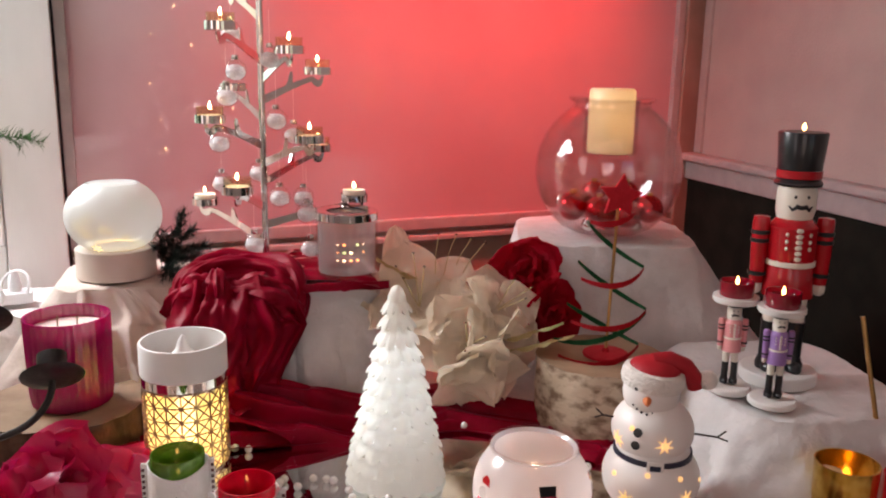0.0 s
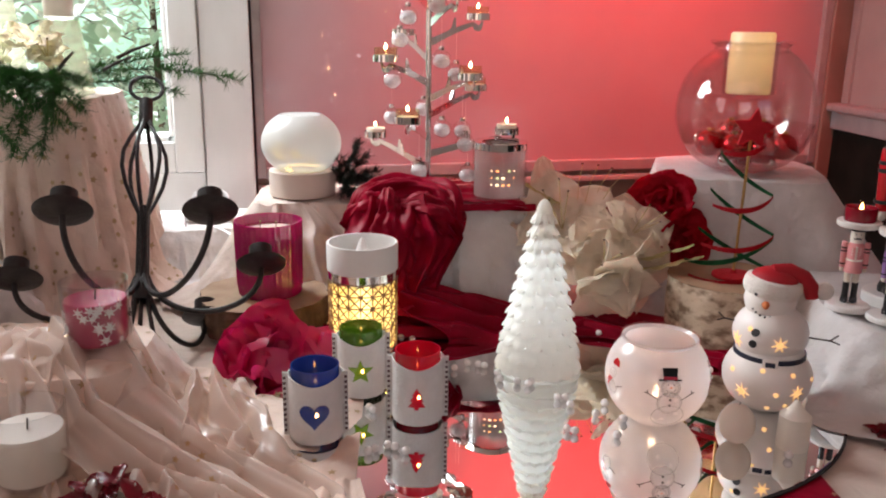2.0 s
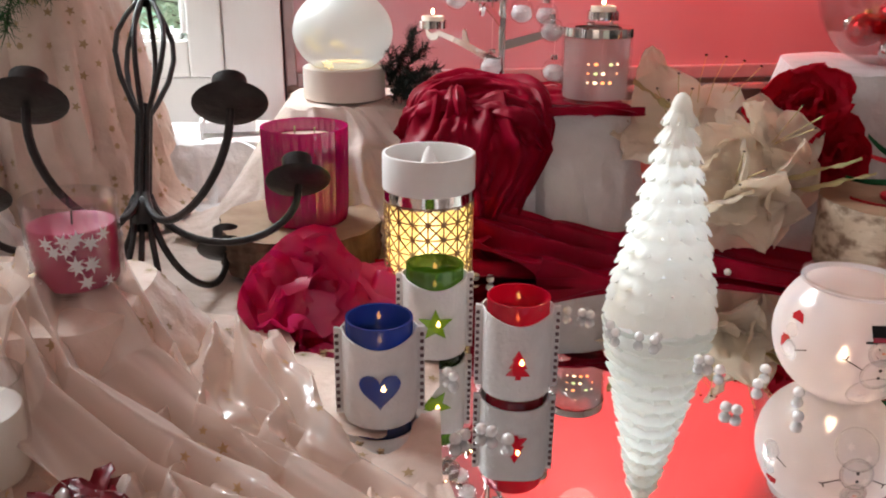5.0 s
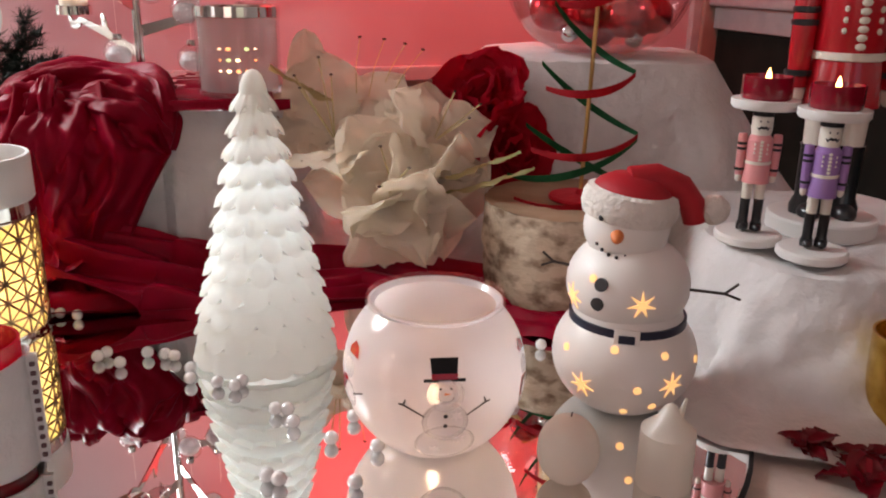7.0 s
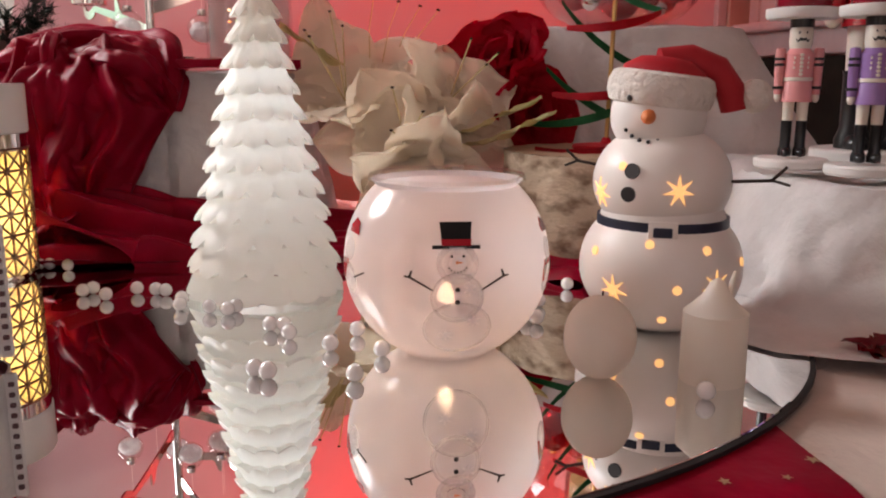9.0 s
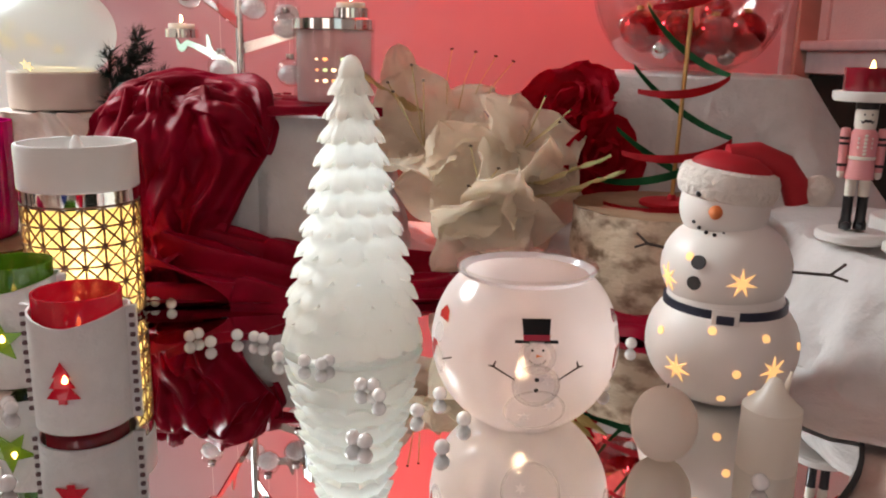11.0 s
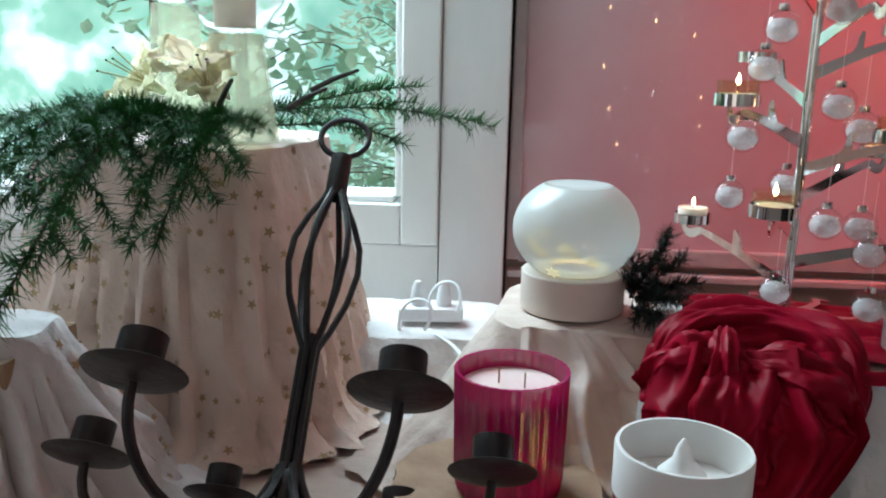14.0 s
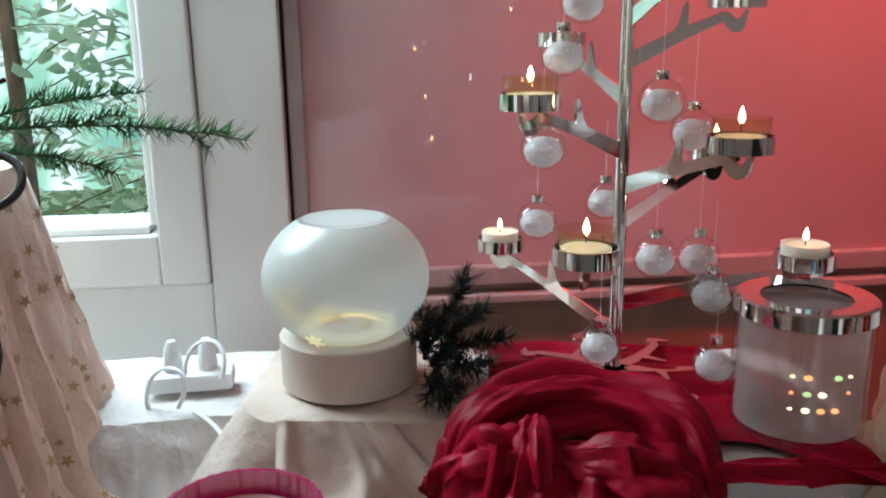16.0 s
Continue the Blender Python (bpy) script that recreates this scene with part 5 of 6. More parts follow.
BAUB = [(-0.352, 1.547, 1.166), (-0.338, 1.55, 1.240), (-0.262, 1.56, 1.203), (-0.237, 1.58, 1.178), (-0.368, 1.62, 1.090), (-0.31, 1.65, 1.105), (-0.261, 1.57, 1.075), (-0.215, 1.56, 1.050), (-0.226, 1.60, 1.070), (-0.303, 1.56, 0.997), (-0.209, 1.555, 0.992), (-0.325, 1.56, 1.280), (-0.27, 1.56, 1.30), (-0.335, 1.58, 1.34)]
b0 = bauble()
b0.matrix_basis = pose(*BAUB[0], 0, 0, 0)
for p in BAUB[1:]:
    copy_thing(b0, pose(*p, 0, 0, 40 * p[0]))

# jar candle with a chrome rim
jar = thing("glass_jar_candle", (-0.147, 1.54, 0.9505), "glass jar candle with chrome rim, glowing inside", "candle")
jar.matrix_basis = jar.matrix_basis @ Matrix.Diagonal((1.08, 1.08, 1.03, 1))
part("glass", shell([(0.043, 0.0), (0.0462, 0.002), (0.047, 0.01), (0.047, 0.098)], 0.003, 48), "glass", jar, "thick clear glass")
part("rim", lathe([(0.031, 0.1045), (0.046, 0.106), (0.0482, 0.1045), (0.0485, 0.093), (0.0472, 0.092), (0.046, 0.098), (0.031, 0.1025)], 48), "chrome", jar, "polished chrome lid ring")
part("candle", lathe([(0, 0.008), (0.0432, 0.008), (0.0432, 0.094), (0.0, 0.0942)], 40), frosted("milky_liner", (0.8, 0.75, 0.75), 0.5, 0.2, 0.06, clear=0.62), jar, "milky white liner")
# small glowing beads imitate candlelight glinting through the textured glass
for i in range(5):
    for j in range(3):
        a = radians(-103 + i * 13)
        if (i + j) % 5 == 4:
            continue
        part("light_spot", ball((0.0433 * math.cos(a), 0.0433 * math.sin(a), 0.033 + 0.0125 * j), 0.0024 if 0 < i < 4 else 0.0014, 8, 6, squash=(1.2, 0.4, 0.85)), ("flame_core", "spot_orange", "flame_core", "spot_green", "spot_orange")[(i * 2 + j) % 5], jar)

# frosted snow globe lamp
gl = thing("snow_globe_lamp", (-0.539, 1.573, 0.937), "frosted glass globe lamp on a cream base, faintly lit", "table lamp")
part("base", lathe([(0, 0), (0.0625, 0), (0.0645, 0.002), (0.0645, 0.0475), (0.063, 0.049), (0.0, 0.049)], 48), "pale_base", gl, "cream cylindrical base")
R, zc = 0.0775, 0.1015
prof = [(r, zc + (z - zc) * 0.84) for r, z in sphere_profile(R, zc, 0.039, zc + 0.0655, 26)]
part("globe", lathe(prof + [(0.040, zc + 0.0545), (0.038, zc + 0.053), (0.0, zc + 0.052)], 56), "frost", gl, "frosted glass globe")
part("led_ring", lathe([(0.03, 0.0508), (0.0455, 0.0508), (0.0455, 0.0545), (0.03, 0.0545)], 40), "globe_glow", gl, "yellowish light ring")
part("top_rim", lathe([(0.038, zc + 0.0535), (0.042, zc + 0.053), (0.042, zc + 0.0565), (0.038, zc + 0.0565)], 40), "glass", gl)
rnd = random.Random(3)
for i in range(10):
    az, el = rnd.uniform(-30, 45), rnd.uniform(-38, 4)
    part("snowflake_glow", disc_on_ball((0, 0, zc), R - 0.0035, az, el, star_poly(rnd.uniform(0.006, 0.010), 6, 0.45), 0.0, 0.0006), "globe_glow", gl)

# ---- conifer sprigs ----


def sprig(bm, path, nl, per, seed, twig_r=0.0012, spread=1.0, wood=None):
    """Needles all round a twig."""
    rnd = random.Random(seed)
    pts = [Vector(p) for p in path]
    tube(pts, [twig_r * (1 - 0.6 * i / (len(pts) - 1)) for i in range(len(pts))], 5, wood)
    for a, b in zip(pts, pts[1:]):
        d = b - a
        n = max(1, int(d.length * per))
        dn = d.normalized()
        for i in range(n):
            p = a + d * rnd.random()
            s = dn.orthogonal().normalized()
            s.rotate(Matrix.Rotation(rnd.uniform(0, 6.283), 3, dn))
            w = (dn * rnd.uniform(0.35, 0.9) + s * spread * rnd.uniform(0.6, 1.0) + Vector((0, 0, 0.12))).normalized()
            q = p + w * nl * rnd.uniform(0.7, 1.15)
            side = w.cross(Vector((0.3, 0.2, 0.9))).normalized() * 0.00105
            oth = w.cross(side).normalized() * 0.0008
            v = [bm.verts.new(p + side), bm.verts.new(p - side), bm.verts.new(p + oth), bm.verts.new(q)]
            bm.faces.new((v[0], v[1], v[3])); bm.faces.new((v[1], v[2], v[3])); bm.faces.new((v[2], v[0], v[3]))


def conifer(name, at, branches, label, needle, nl, per, seed):
    ob = thing(name, at, label, "conifer branch")
    nb, wd = bmesh.new(), bmesh.new()
    o = Vector(at)
    rnd = random.Random(seed)
    for k, (p0, p1, p2, side_n, side_l) in enumerate(branches):
        path = bez(Vector(p0) - o, Vector(p0).lerp(Vector(p1), 0.7) - o, Vector(p1).lerp(Vector(p2), 0.3) - o, Vector(p2) - o, 9)
        sprig(nb, path, nl, per, seed + k, 0.0016, wood=wd)
        for j in range(side_n):
            t = (j + 0.6) / (side_n + 0.5)
            i = min(int(t * 9), 8)
            p = path[i]
            d = (path[i + 1] - path[i]).normalized()
            s = d.cross(Vector((rnd.uniform(-0.4, 0.4), rnd.uniform(-0.4, 0.4), 1))).normalized() * (1 if j % 2 else -1)
            ln = side_l * (1 - 0.55 * t) * rnd.uniform(0.75, 1.2)
            q = p + d * ln * 0.75 + s * ln * 0.7 + Vector((0, 0, rnd.uniform(-0.35, 0.1) * ln))
            sprig(nb, [p, p.lerp(q, 0.5) + Vector((0, 0, 0.1 * ln)), q], nl * 0.85, per, seed * 7 + k * 31 + j, 0.0009, wood=wd)
    part("twig", wd, "twig", ob)
    tagged(part("needles", nb, needle, ob), "", "", "", "stuff")


conifer("fir_sprig", (-0.445, 1.60, 0.952), [((-0.47, 1.59, 0.955), (-0.445, 1.60, 1.01), (-0.425, 1.59, 1.04), 6, 0.05), ((-0.46, 1.59, 0.955), (-0.42, 1.60, 0.98), (-0.39, 1.58, 0.985), 5, 0.04), ((-0.46, 1.56, 0.952), (-0.44, 1.54, 0.955), (-0.42, 1.51, 0.955), 4, 0.035), ((-0.47, 1.60, 0.955), (-0.47, 1.57, 0.99), (-0.455, 1.56, 1.015), 4, 0.03), ((-0.46, 1.58, 0.955), (-0.43, 1.58, 1.0), (-0.405, 1.56, 1.02), 5, 0.04), ((-0.46, 1.58, 0.955), (-0.43, 1.55, 0.97), (-0.40, 1.53, 0.975), 5, 0.04)],
        "dark green artificial fir sprig beside the globe", "dark_needle", 0.021, 1700, 41)
conifer("conifer_branch", (-0.85, 1.45, 1.148), [((-0.98, 1.40, 1.16), (-0.84, 1.60, 1.19), (-0.703, 1.70, 1.146), 11, 0.09), ((-0.95, 1.45, 1.16), (-0.86, 1.60, 1.20), (-0.80, 1.66, 1.20), 5, 0.06), ((-0.93, 1.46, 1.15), (-0.84, 1.55, 1.16), (-0.78, 1.58, 1.125), 5, 0.06)],
        "long green fir branch reaching past the window", "needle", 0.027, 950, 51)
conifer("conifer_branch", (-0.96, 1.36, 1.148), [((-0.93, 1.38, 1.165), (-0.84, 1.26, 1.20), (-0.80, 1.17, 1.10), 7, 0.085), ((-0.97, 1.37, 1.165), (-0.90, 1.20, 1.22), (-0.77, 0.95, 1.05), 10, 0.10), ((-1.02, 1.37, 1.165), (-1.0, 1.22, 1.20), (-0.95, 1.05, 1.12), 8, 0.10),
        ((-1.05, 1.38, 1.165), (-1.10, 1.25, 1.20), (-1.12, 1.12, 1.10), 8, 0.10), ((-0.95, 1.36, 1.165), (-0.88, 1.25, 1.18), (-0.87, 1.17, 1.06), 7, 0.08), ((-1.0, 1.38, 1.165), (-0.95, 1.25, 1.21), (-0.88, 1.10, 1.15), 7, 0.09), ((-0.98, 1.36, 1.165), (-0.93, 1.20, 1.17), (-0.86, 1.06, 1.06), 9, 0.1), ((-1.0, 1.36, 1.165), (-0.97, 1.18, 1.18), (-0.92, 1.02, 1.05), 9, 0.1), ((-1.05, 1.36, 1.165), (-1.04, 1.2, 1.18), (-1.0, 1.08, 1.06), 9, 0.1), ((-0.9, 1.36, 1.165), (-0.84, 1.24, 1.17), (-0.80, 1.14, 1.07), 8, 0.08)],
        "thick drooping green fir branches over the draped box", "needle", 0.024, 1450, 61)

# glass vases and pale flowers on the tall box
def vase(at, h, label):
    ob = thing("glass_candlestick", at, label, "candlestick")
    part("stem", shell([(0.046, 0.0), (0.047, 0.006), (0.041, h * 0.4), (0.034, h * 0.8), (0.031, h)], 0.003, 48, 16, 0.0012), "vase_glass", ob, "ribbed yellowish glass foot")
    part("bowl", shell([(0.02, h), (0.036, h + 0.008), (0.058, h + 0.035), (0.07, h + 0.075), (0.068, h + 0.12)], 0.002, 48), "glass", ob, "clear glass bowl")
    part("candle", disc_can(0.0245, h + 0.006, h + 0.046, 0.002), "wax_warm", ob, "ivory candle")


vase((-0.915, 1.40, 1.136), 0.128, "ribbed glass candlestick with a clear bowl and candle")
vase((-1.12, 1.52, 1.136), 0.17, "tall ribbed glass candlestick behind the flowers")


def petal(L, W, curl=0.5, ruffle=0.1, seed=0, cup=0.35, nu=16, nv=16, point=0.5):
    """A petal that grows from the origin along z and bends outwards along x."""
    bm = bmesh.new()
    def f(a, b):
        s = a - 0.5
        w = W * (math.sin(math.pi * min(b * 0.93 + 0.07, 1)) ** point)
        y = 2 * s * w / 2
        ang = curl * b * 1.6
        x = L * (1 - math.cos(ang)) / max(ang, 0.01) * b ** 0.2 if ang > 0.01 else 0
        z = L * b * (1 - 0.18 * curl * b)
        x += -cup * abs(s) ** 1.6 * w + ruffle * W * (abs(s) * 2) ** 2 * (0.7 * math.sin(9 * b + 5 * s + seed) + 0.5 * math.sin(21 * b + 3 * s + 2 * seed)) + 0.9 * ruffle * W * n3(5 * s + seed, 6 * b, seed) + 0.35 * ruffle * W * n3(13 * s, 15 * b, seed)
        z += 0.08 * L * abs(s) * math.sin(7 * b + seed) * ruffle * 5
        return (x, y, z)
    bm = grid_mesh(f, nu, nv)
    bmesh.ops.solidify(bm, geom=bm.faces[:], thickness=0.0007)
    return bm


def blossom(name, at, toward, L, W, n, material, label, seed, open_=62, curl=0.6, ruffle=0.2, stamens=6, inner=0, category="flower"):
    ob = tagged(new(name), label, category)
    q = Vector(toward).normalized().to_track_quat("Z", "Y").to_matrix().to_4x4()
    ob.matrix_basis = Matrix.Translation(at) @ q
    rnd = random.Random(seed)
    point = 0.45 if inner else 0.85
    for k in range(n):
        l = L * rnd.uniform(0.88, 1.12)
        tilt = open_ * rnd.uniform(0.85, 1.12) * (1 if k % 2 else 0.86)
        part("petal", petal(l, W * rnd.uniform(0.9, 1.15), curl * rnd.uniform(0.7, 1.3), ruffle, seed + k, point=point), material, ob, m=pose(0, 0, 0, 0, 0, k * 360 / n + rnd.uniform(-8, 8)) @ pose(0, 0, 0, 0, tilt, 0))
    for k in range(inner):
        part("inner_petal", petal(L * 0.62, W * 0.9, 0.15, ruffle, seed + 40 + k), material, ob, m=pose(0, 0, 0, 0, 0, k * 137) @ pose(0, 0, 0, 0, 12 + 6 * k, 0))
    for k in range(stamens):
        a, t = k * math.tau / max(stamens, 1), rnd.uniform(0.16, 0.3)
        tip = Vector((math.cos(a) * t * L, math.sin(a) * t * L, L * rnd.uniform(0.8, 0.98)))
        st = part("stamen", tube([(0, 0, 0), tip * 0.5 * 0.9, tip], 0.0009, 5), "stamen", ob)
        part("anther", ball(tip, 0.0017, 8, 6, squash=(1.3, 0.8, 0.8)), "anther", st)
    part("throat", lathe([(0.004, -0.02), (0.007, -0.006), (0.004, 0.004), (0, 0.006)], 12), material, ob)
    return ob


CF = "cream silk amaryllis bloom with ruffled petals"
blossom("silk_amaryllis", (-0.025, 1.50, 0.905), (-0.15, -0.5, 0.8), 0.12, 0.092, 6, "cream_petal", CF, 1, 52, ruffle=0.09, stamens=4)
blossom("silk_amaryllis", (0.05, 1.435, 0.865), (0.05, -0.85, 0.45), 0.095, 0.09, 6, "cream_petal", CF, 2, 62, ruffle=0.08, stamens=3)
blossom("silk_amaryllis", (0.095, 1.47, 0.91), (0.5, -0.55, 0.6), 0.09, 0.08, 5, "cream_petal", CF, 4, 55, ruffle=0.09, stamens=3)
blossom("silk_amaryllis", (0.055, 1.43, 0.845), (0.15, -0.8, -0.5), 0.092, 0.082, 5, "cream_petal", CF, 5, 42, ruffle=0.06, stamens=0)
blossom("silk_amaryllis", (0.10, 1.44, 0.86), (0.75, -0.6, -0.1), 0.08, 0.07, 4, "cream_petal", CF, 6, 45, ruffle=0.06, stamens=0)
up = tagged(new("silk_petal"), "upright curled cream silk petal", "petal")
up.matrix_basis = pose(-0.065, 1.55, 0.93)
part("petal", petal(0.105, 0.05, 0.25, 0.12, 9), "cream_petal", up, m=pose(0, 0, 0, 0, -6, 100))
RF = "deep red velvet rose with layered petals"
blossom("velvet_rose", (0.165, 1.555, 0.95), (-0.35, -0.75, 0.45), 0.072, 0.078, 8, "red_petal", RF, 7, 50, 0.5, 0.1, 0, 6)
blossom("velvet_rose", (0.185, 1.52, 0.895), (0.35, -0.8, 0.1), 0.068, 0.07, 7, "red_petal", RF, 8, 50, 0.5, 0.1, 0, 5)
blossom("velvet_rose", (0.115, 1.55, 0.935), (-0.5, -0.5, 0.6), 0.045, 0.05, 6, "red_petal", RF, 18, 45, 0.5, 0.1, 0, 4)
for i, (p0, p1) in enumerate((((0.11, 1.42, 0.862), (0.215, 1.37, 0.885)), ((0.10, 1.43, 0.875), (0.2, 1.39, 0.90)), ((-0.03, 1.52, 0.95), (-0.1, 1.47, 0.98)))):
    d = Vector(p1) - Vector(p0)
    lf = tagged(new("dried_leaf"), "pale dried leaf in the bouquet", "leaf")
    lf.matrix_basis = Matrix.Translation(p0) @ d.to_track_quat("Z", "X").to_matrix().to_4x4()
    part("leaf_blade", petal(d.length, 0.022, 0.2, 0.15, 30 + i), "stamen", lf)
for i, (x, y, tilt) in enumerate(((0.0, 1.52, -8), (0.012, 1.53, 4), (0.024, 1.53, 14), (0.036, 1.52, 22))):
    wd = tagged(new("seed_stalk"), "thin stalk with a dark tip", "stalk")
    wd.matrix_basis = pose(x, y, 0.945, 0, tilt, 0)
    part("stem", tube([(0, 0, 0), (0.006, 0, 0.045), (0.016, 0, 0.078)], 0.0007, 5), "stamen", wd)
    part("tip", ball((0.016, 0, 0.079), 0.0019, 8, 6, squash=(1.4, 0.8, 0.8)), "anther", wd)
blossom("satin_rosette", (-0.462, 1.125, 0.775), (0.05, -0.85, 0.42), 0.085, 0.115, 5, "rose_satin", "raspberry satin rosette with ruffled petals", 71, 60, 0.5, 0.1, 0, 2, "fabric flower")
LF = "pale yellow silk lily among fir branches"
blossom("silk_lily", (-0.985, 1.33, 1.205), (-0.3, -0.8, 0.5), 0.06, 0.042, 6, "yellow_petal", LF, 11, 50, stamens=4)
blossom("silk_lily", (-0.905, 1.34, 1.20), (0.2, -0.6, 0.8), 0.05, 0.036, 6, "yellow_petal", LF, 12, 35, stamens=3)
blossom("silk_lily", (-0.94, 1.36, 1.215), (0.1, -0.4, 0.9), 0.062, 0.036, 5, "cream_petal", LF, 13, 30, stamens=0)
for p0, p1 in (((-0.875, 1.32, 1.185), (-0.815, 1.27, 1.215)), ((-0.84, 1.40, 1.18), (-0.775, 1.38, 1.205)), ((-0.83, 1.43, 1.20), (-0.77, 1.44, 1.225))):
    sk = tagged(new("dark_stick"), "short dark stick among the fir twigs", "stick")
    part("stick", tube([p0, Vector(p0).lerp(Vector(p1), 0.5) + Vector((0, 0, 0.002)), p1], [0.0035, 0.003, 0.002], 7), "twig", sk)

# ---- bowl with baubles and a hanging candle ----
bw = thing("glass_bowl", (0.31, 1.675, 1.003), "large round glass bowl holding a candle and red baubles", "bowl")
Rb, zb2 = 0.130, 0.113
prof = [(0.05, 0.0), (0.06, 0.002)] + sphere_profile(Rb, zb2, 0.006, 0.2235, 30)[1:]
part("bowl_wall", shell(prof + [(0.0675, 0.230), (0.0735, 0.236)], 0.004, 64), "bowl_glass", bw, "thick clear glass")
part("insert", shell([(0.044, 0.142), (0.0475, 0.144), (0.048, 0.236), (0.069, 0.239)], 0.002, 48), "glass", bw, "clear glass insert")
part("rim", lathe([(0.067, 0.235), (0.0755, 0.2365), (0.0755, 0.241), (0.067, 0.2415)], 56), "bowl_glass", bw)
cd = thing("pillar_candle", (0.31, 1.675, 1.147), "ivory pillar candle hanging in the glass insert", "candle")
part("wax_body", lathe([(0, 0), (0.0385, 0), (0.0405, 0.003), (0.0405, 0.108), (0.037, 0.1125), (0.03, 0.111), (0, 0.108)], 40), "candle_wax", cd)
part("led", lathe([(0, 0.03), (0.01, 0.035), (0.008, 0.095), (0, 0.1)], 12), "warm_led", cd, "warm light inside")
part("wick", tube([(0, 0, 0.107), (0.001, 0, 0.114)], 0.0007, 5), "twig", cd)
rnd = random.Random(12)
RB = [(-0.07, -0.045, 0.053, 0.025), (-0.028, -0.07, 0.051, 0.025), (0.02, -0.075, 0.046, 0.024), (0.065, -0.05, 0.051, 0.025), (-0.055, 0.02, 0.046, 0.024), (0.0, -0.02, 0.032, 0.025), (0.055, 0.01, 0.040, 0.025), (-0.03, -0.03, 0.075, 0.022), (0.0, 0.05, 0.044, 0.025), (0.03, -0.025, 0.074, 0.022)]
for x, y, z, r in RB:
    o = thing("red_bauble", (0.31 + x, 1.675 + y, 1.003 + z), "small shiny red bauble in the glass bowl", "bauble", 0, "bowl baubles")
    part("ball", ball((0, 0, 0), r, 24, 16), "red_bauble", o)
    part("cap", lathe([(0.005, r - 0.001), (0.005, r + 0.004), (0, r + 0.0045)], 12), "brass", o)
for x, y, z in ((-0.085, -0.02, 0.06), (-0.045, -0.072, 0.027), (0.04, -0.06, 0.02), (0.085, -0.02, 0.055)):
    o = thing("silver_bauble", (0.31 + x, 1.675 + y, 1.003 + z), "tiny silver bauble in the glass bowl", "bauble", 0, "bowl baubles")
    part("ball", ball((0, 0, 0), 0.012, 16, 12), "chrome", o)

# ---- birch log with a felt spiral tree ----
lg = thing("birch_log", (0.256, 1.407, 0.752), "short birch log with peeling pale bark", "log")
def rough_log(r, h, n=72, amp=0.004, seed=0):
    def f(a, b):
        th = math.tau * a
        rr = r * (1 + 0.05 * n3(math.cos(th) * 1.3 + seed, math.sin(th) * 1.3)) + amp * n3(math.cos(th) * 5, math.sin(th) * 5, b * 6 + seed)
        return (rr * math.cos(th), rr * math.sin(th), h * b)
    return grid_mesh(f, n, 14, wrap=True)
def log_cap(r, z, n=72, amp=0.004, seed=0, b=1.0, sc=0.985):
    def f(a, q):
        th = math.tau * a
        rr = (r * (1 + 0.05 * n3(math.cos(th) * 1.3 + seed, math.sin(th) * 1.3)) + amp * n3(math.cos(th) * 5, math.sin(th) * 5, b * 6 + seed)) * sc * max(q, 0.001)
        return (rr * math.cos(th), rr * math.sin(th), z + 0.0012 * n3(rr * 60 * math.cos(th), rr * 60 * math.sin(th)))
    return grid_mesh(f, n, 14, wrap=True)
part("bark", rough_log(0.098, 0.109, seed=2), "birch", lg, "pale peeling birch bark")
part("cut_face", log_cap(0.098, 0.1095, seed=2, sc=1.0), "cut_wood", lg, "sawn pale wood")
stx = thing("felt_spiral_tree", (0.262, 1.401, 0.863), "red and green felt spiral tree with a star", "ornament")
part("base", lathe([(0, 0), (0.034, 0), (0.035, 0.002), (0.034, 0.0045), (0.006, 0.006), (0.004, 0.012), (0, 0.012)], 40), "red_felt", stx, "round red base")
part("rod", tube([(0, 0, 0.004), (0.006, 0.004, 0.235)], 0.0024, 10), "brass", stx, "thin brass rod")
part("star", moved(slab(star_poly(0.034, 5, 0.5, 84), 0.009), Matrix.Translation((0.008, 0.0, 0.247))), "red_felt", stx, "thick red felt star")
def felt_strap(p0, p1, bow, w, m2):
    pts = bez(p0, Vector(p0).lerp(Vector(p1), 0.3) + Vector(bow), Vector(p0).lerp(Vector(p1), 0.7) + Vector(bow), p1, 14)
    def f(a, b):
        i = min(int(b * 14), 13)
        p = pts[i].lerp(pts[i + 1], b * 14 - i)
        return p + Vector((0, 0, (a - 0.5) * w * (0.55 + 0.45 * math.sin(math.pi * b))))
    bm = grid_mesh(f, 3, 28)
    bmesh.ops.solidify(bm, geom=bm.faces[:], thickness=0.003)
    part("felt_strap", bm, m2, stx)
lv = [(0.214, 0.027, 0.04), (0.152, 0.05, 0.05), (0.086, 0.058, 0.064), (0.03, 0.05, 0.082)]
for k in range(4):
    z, xr, xl = lv[k]
    if k < 3:
        felt_strap((-xl, 0, z - 0.004), (lv[k + 1][1], 0.0, lv[k + 1][0] - 0.012), (0, 0.05, -0.012), 0.009, "green_felt")
        felt_strap((-lv[k + 1][2] * 0.9, -0.004, lv[k + 1][0] - 0.03), (lv[k + 1][1], 0.0, lv[k + 1][0] - 0.014), (0, -0.055, -0.010), 0.009, "red_felt")
felt_strap((-0.035, 0.0, 0.208), (0.03, 0.0, 0.222), (0, -0.03, -0.006), 0.009, "red_felt")
felt_strap((-0.082, 0, 0.026), (0.058, 0.0, 0.068), (0, -0.04, -0.016), 0.009, "green_felt")

# ---- nutcrackers (plain turned figures, one mesh each) ----


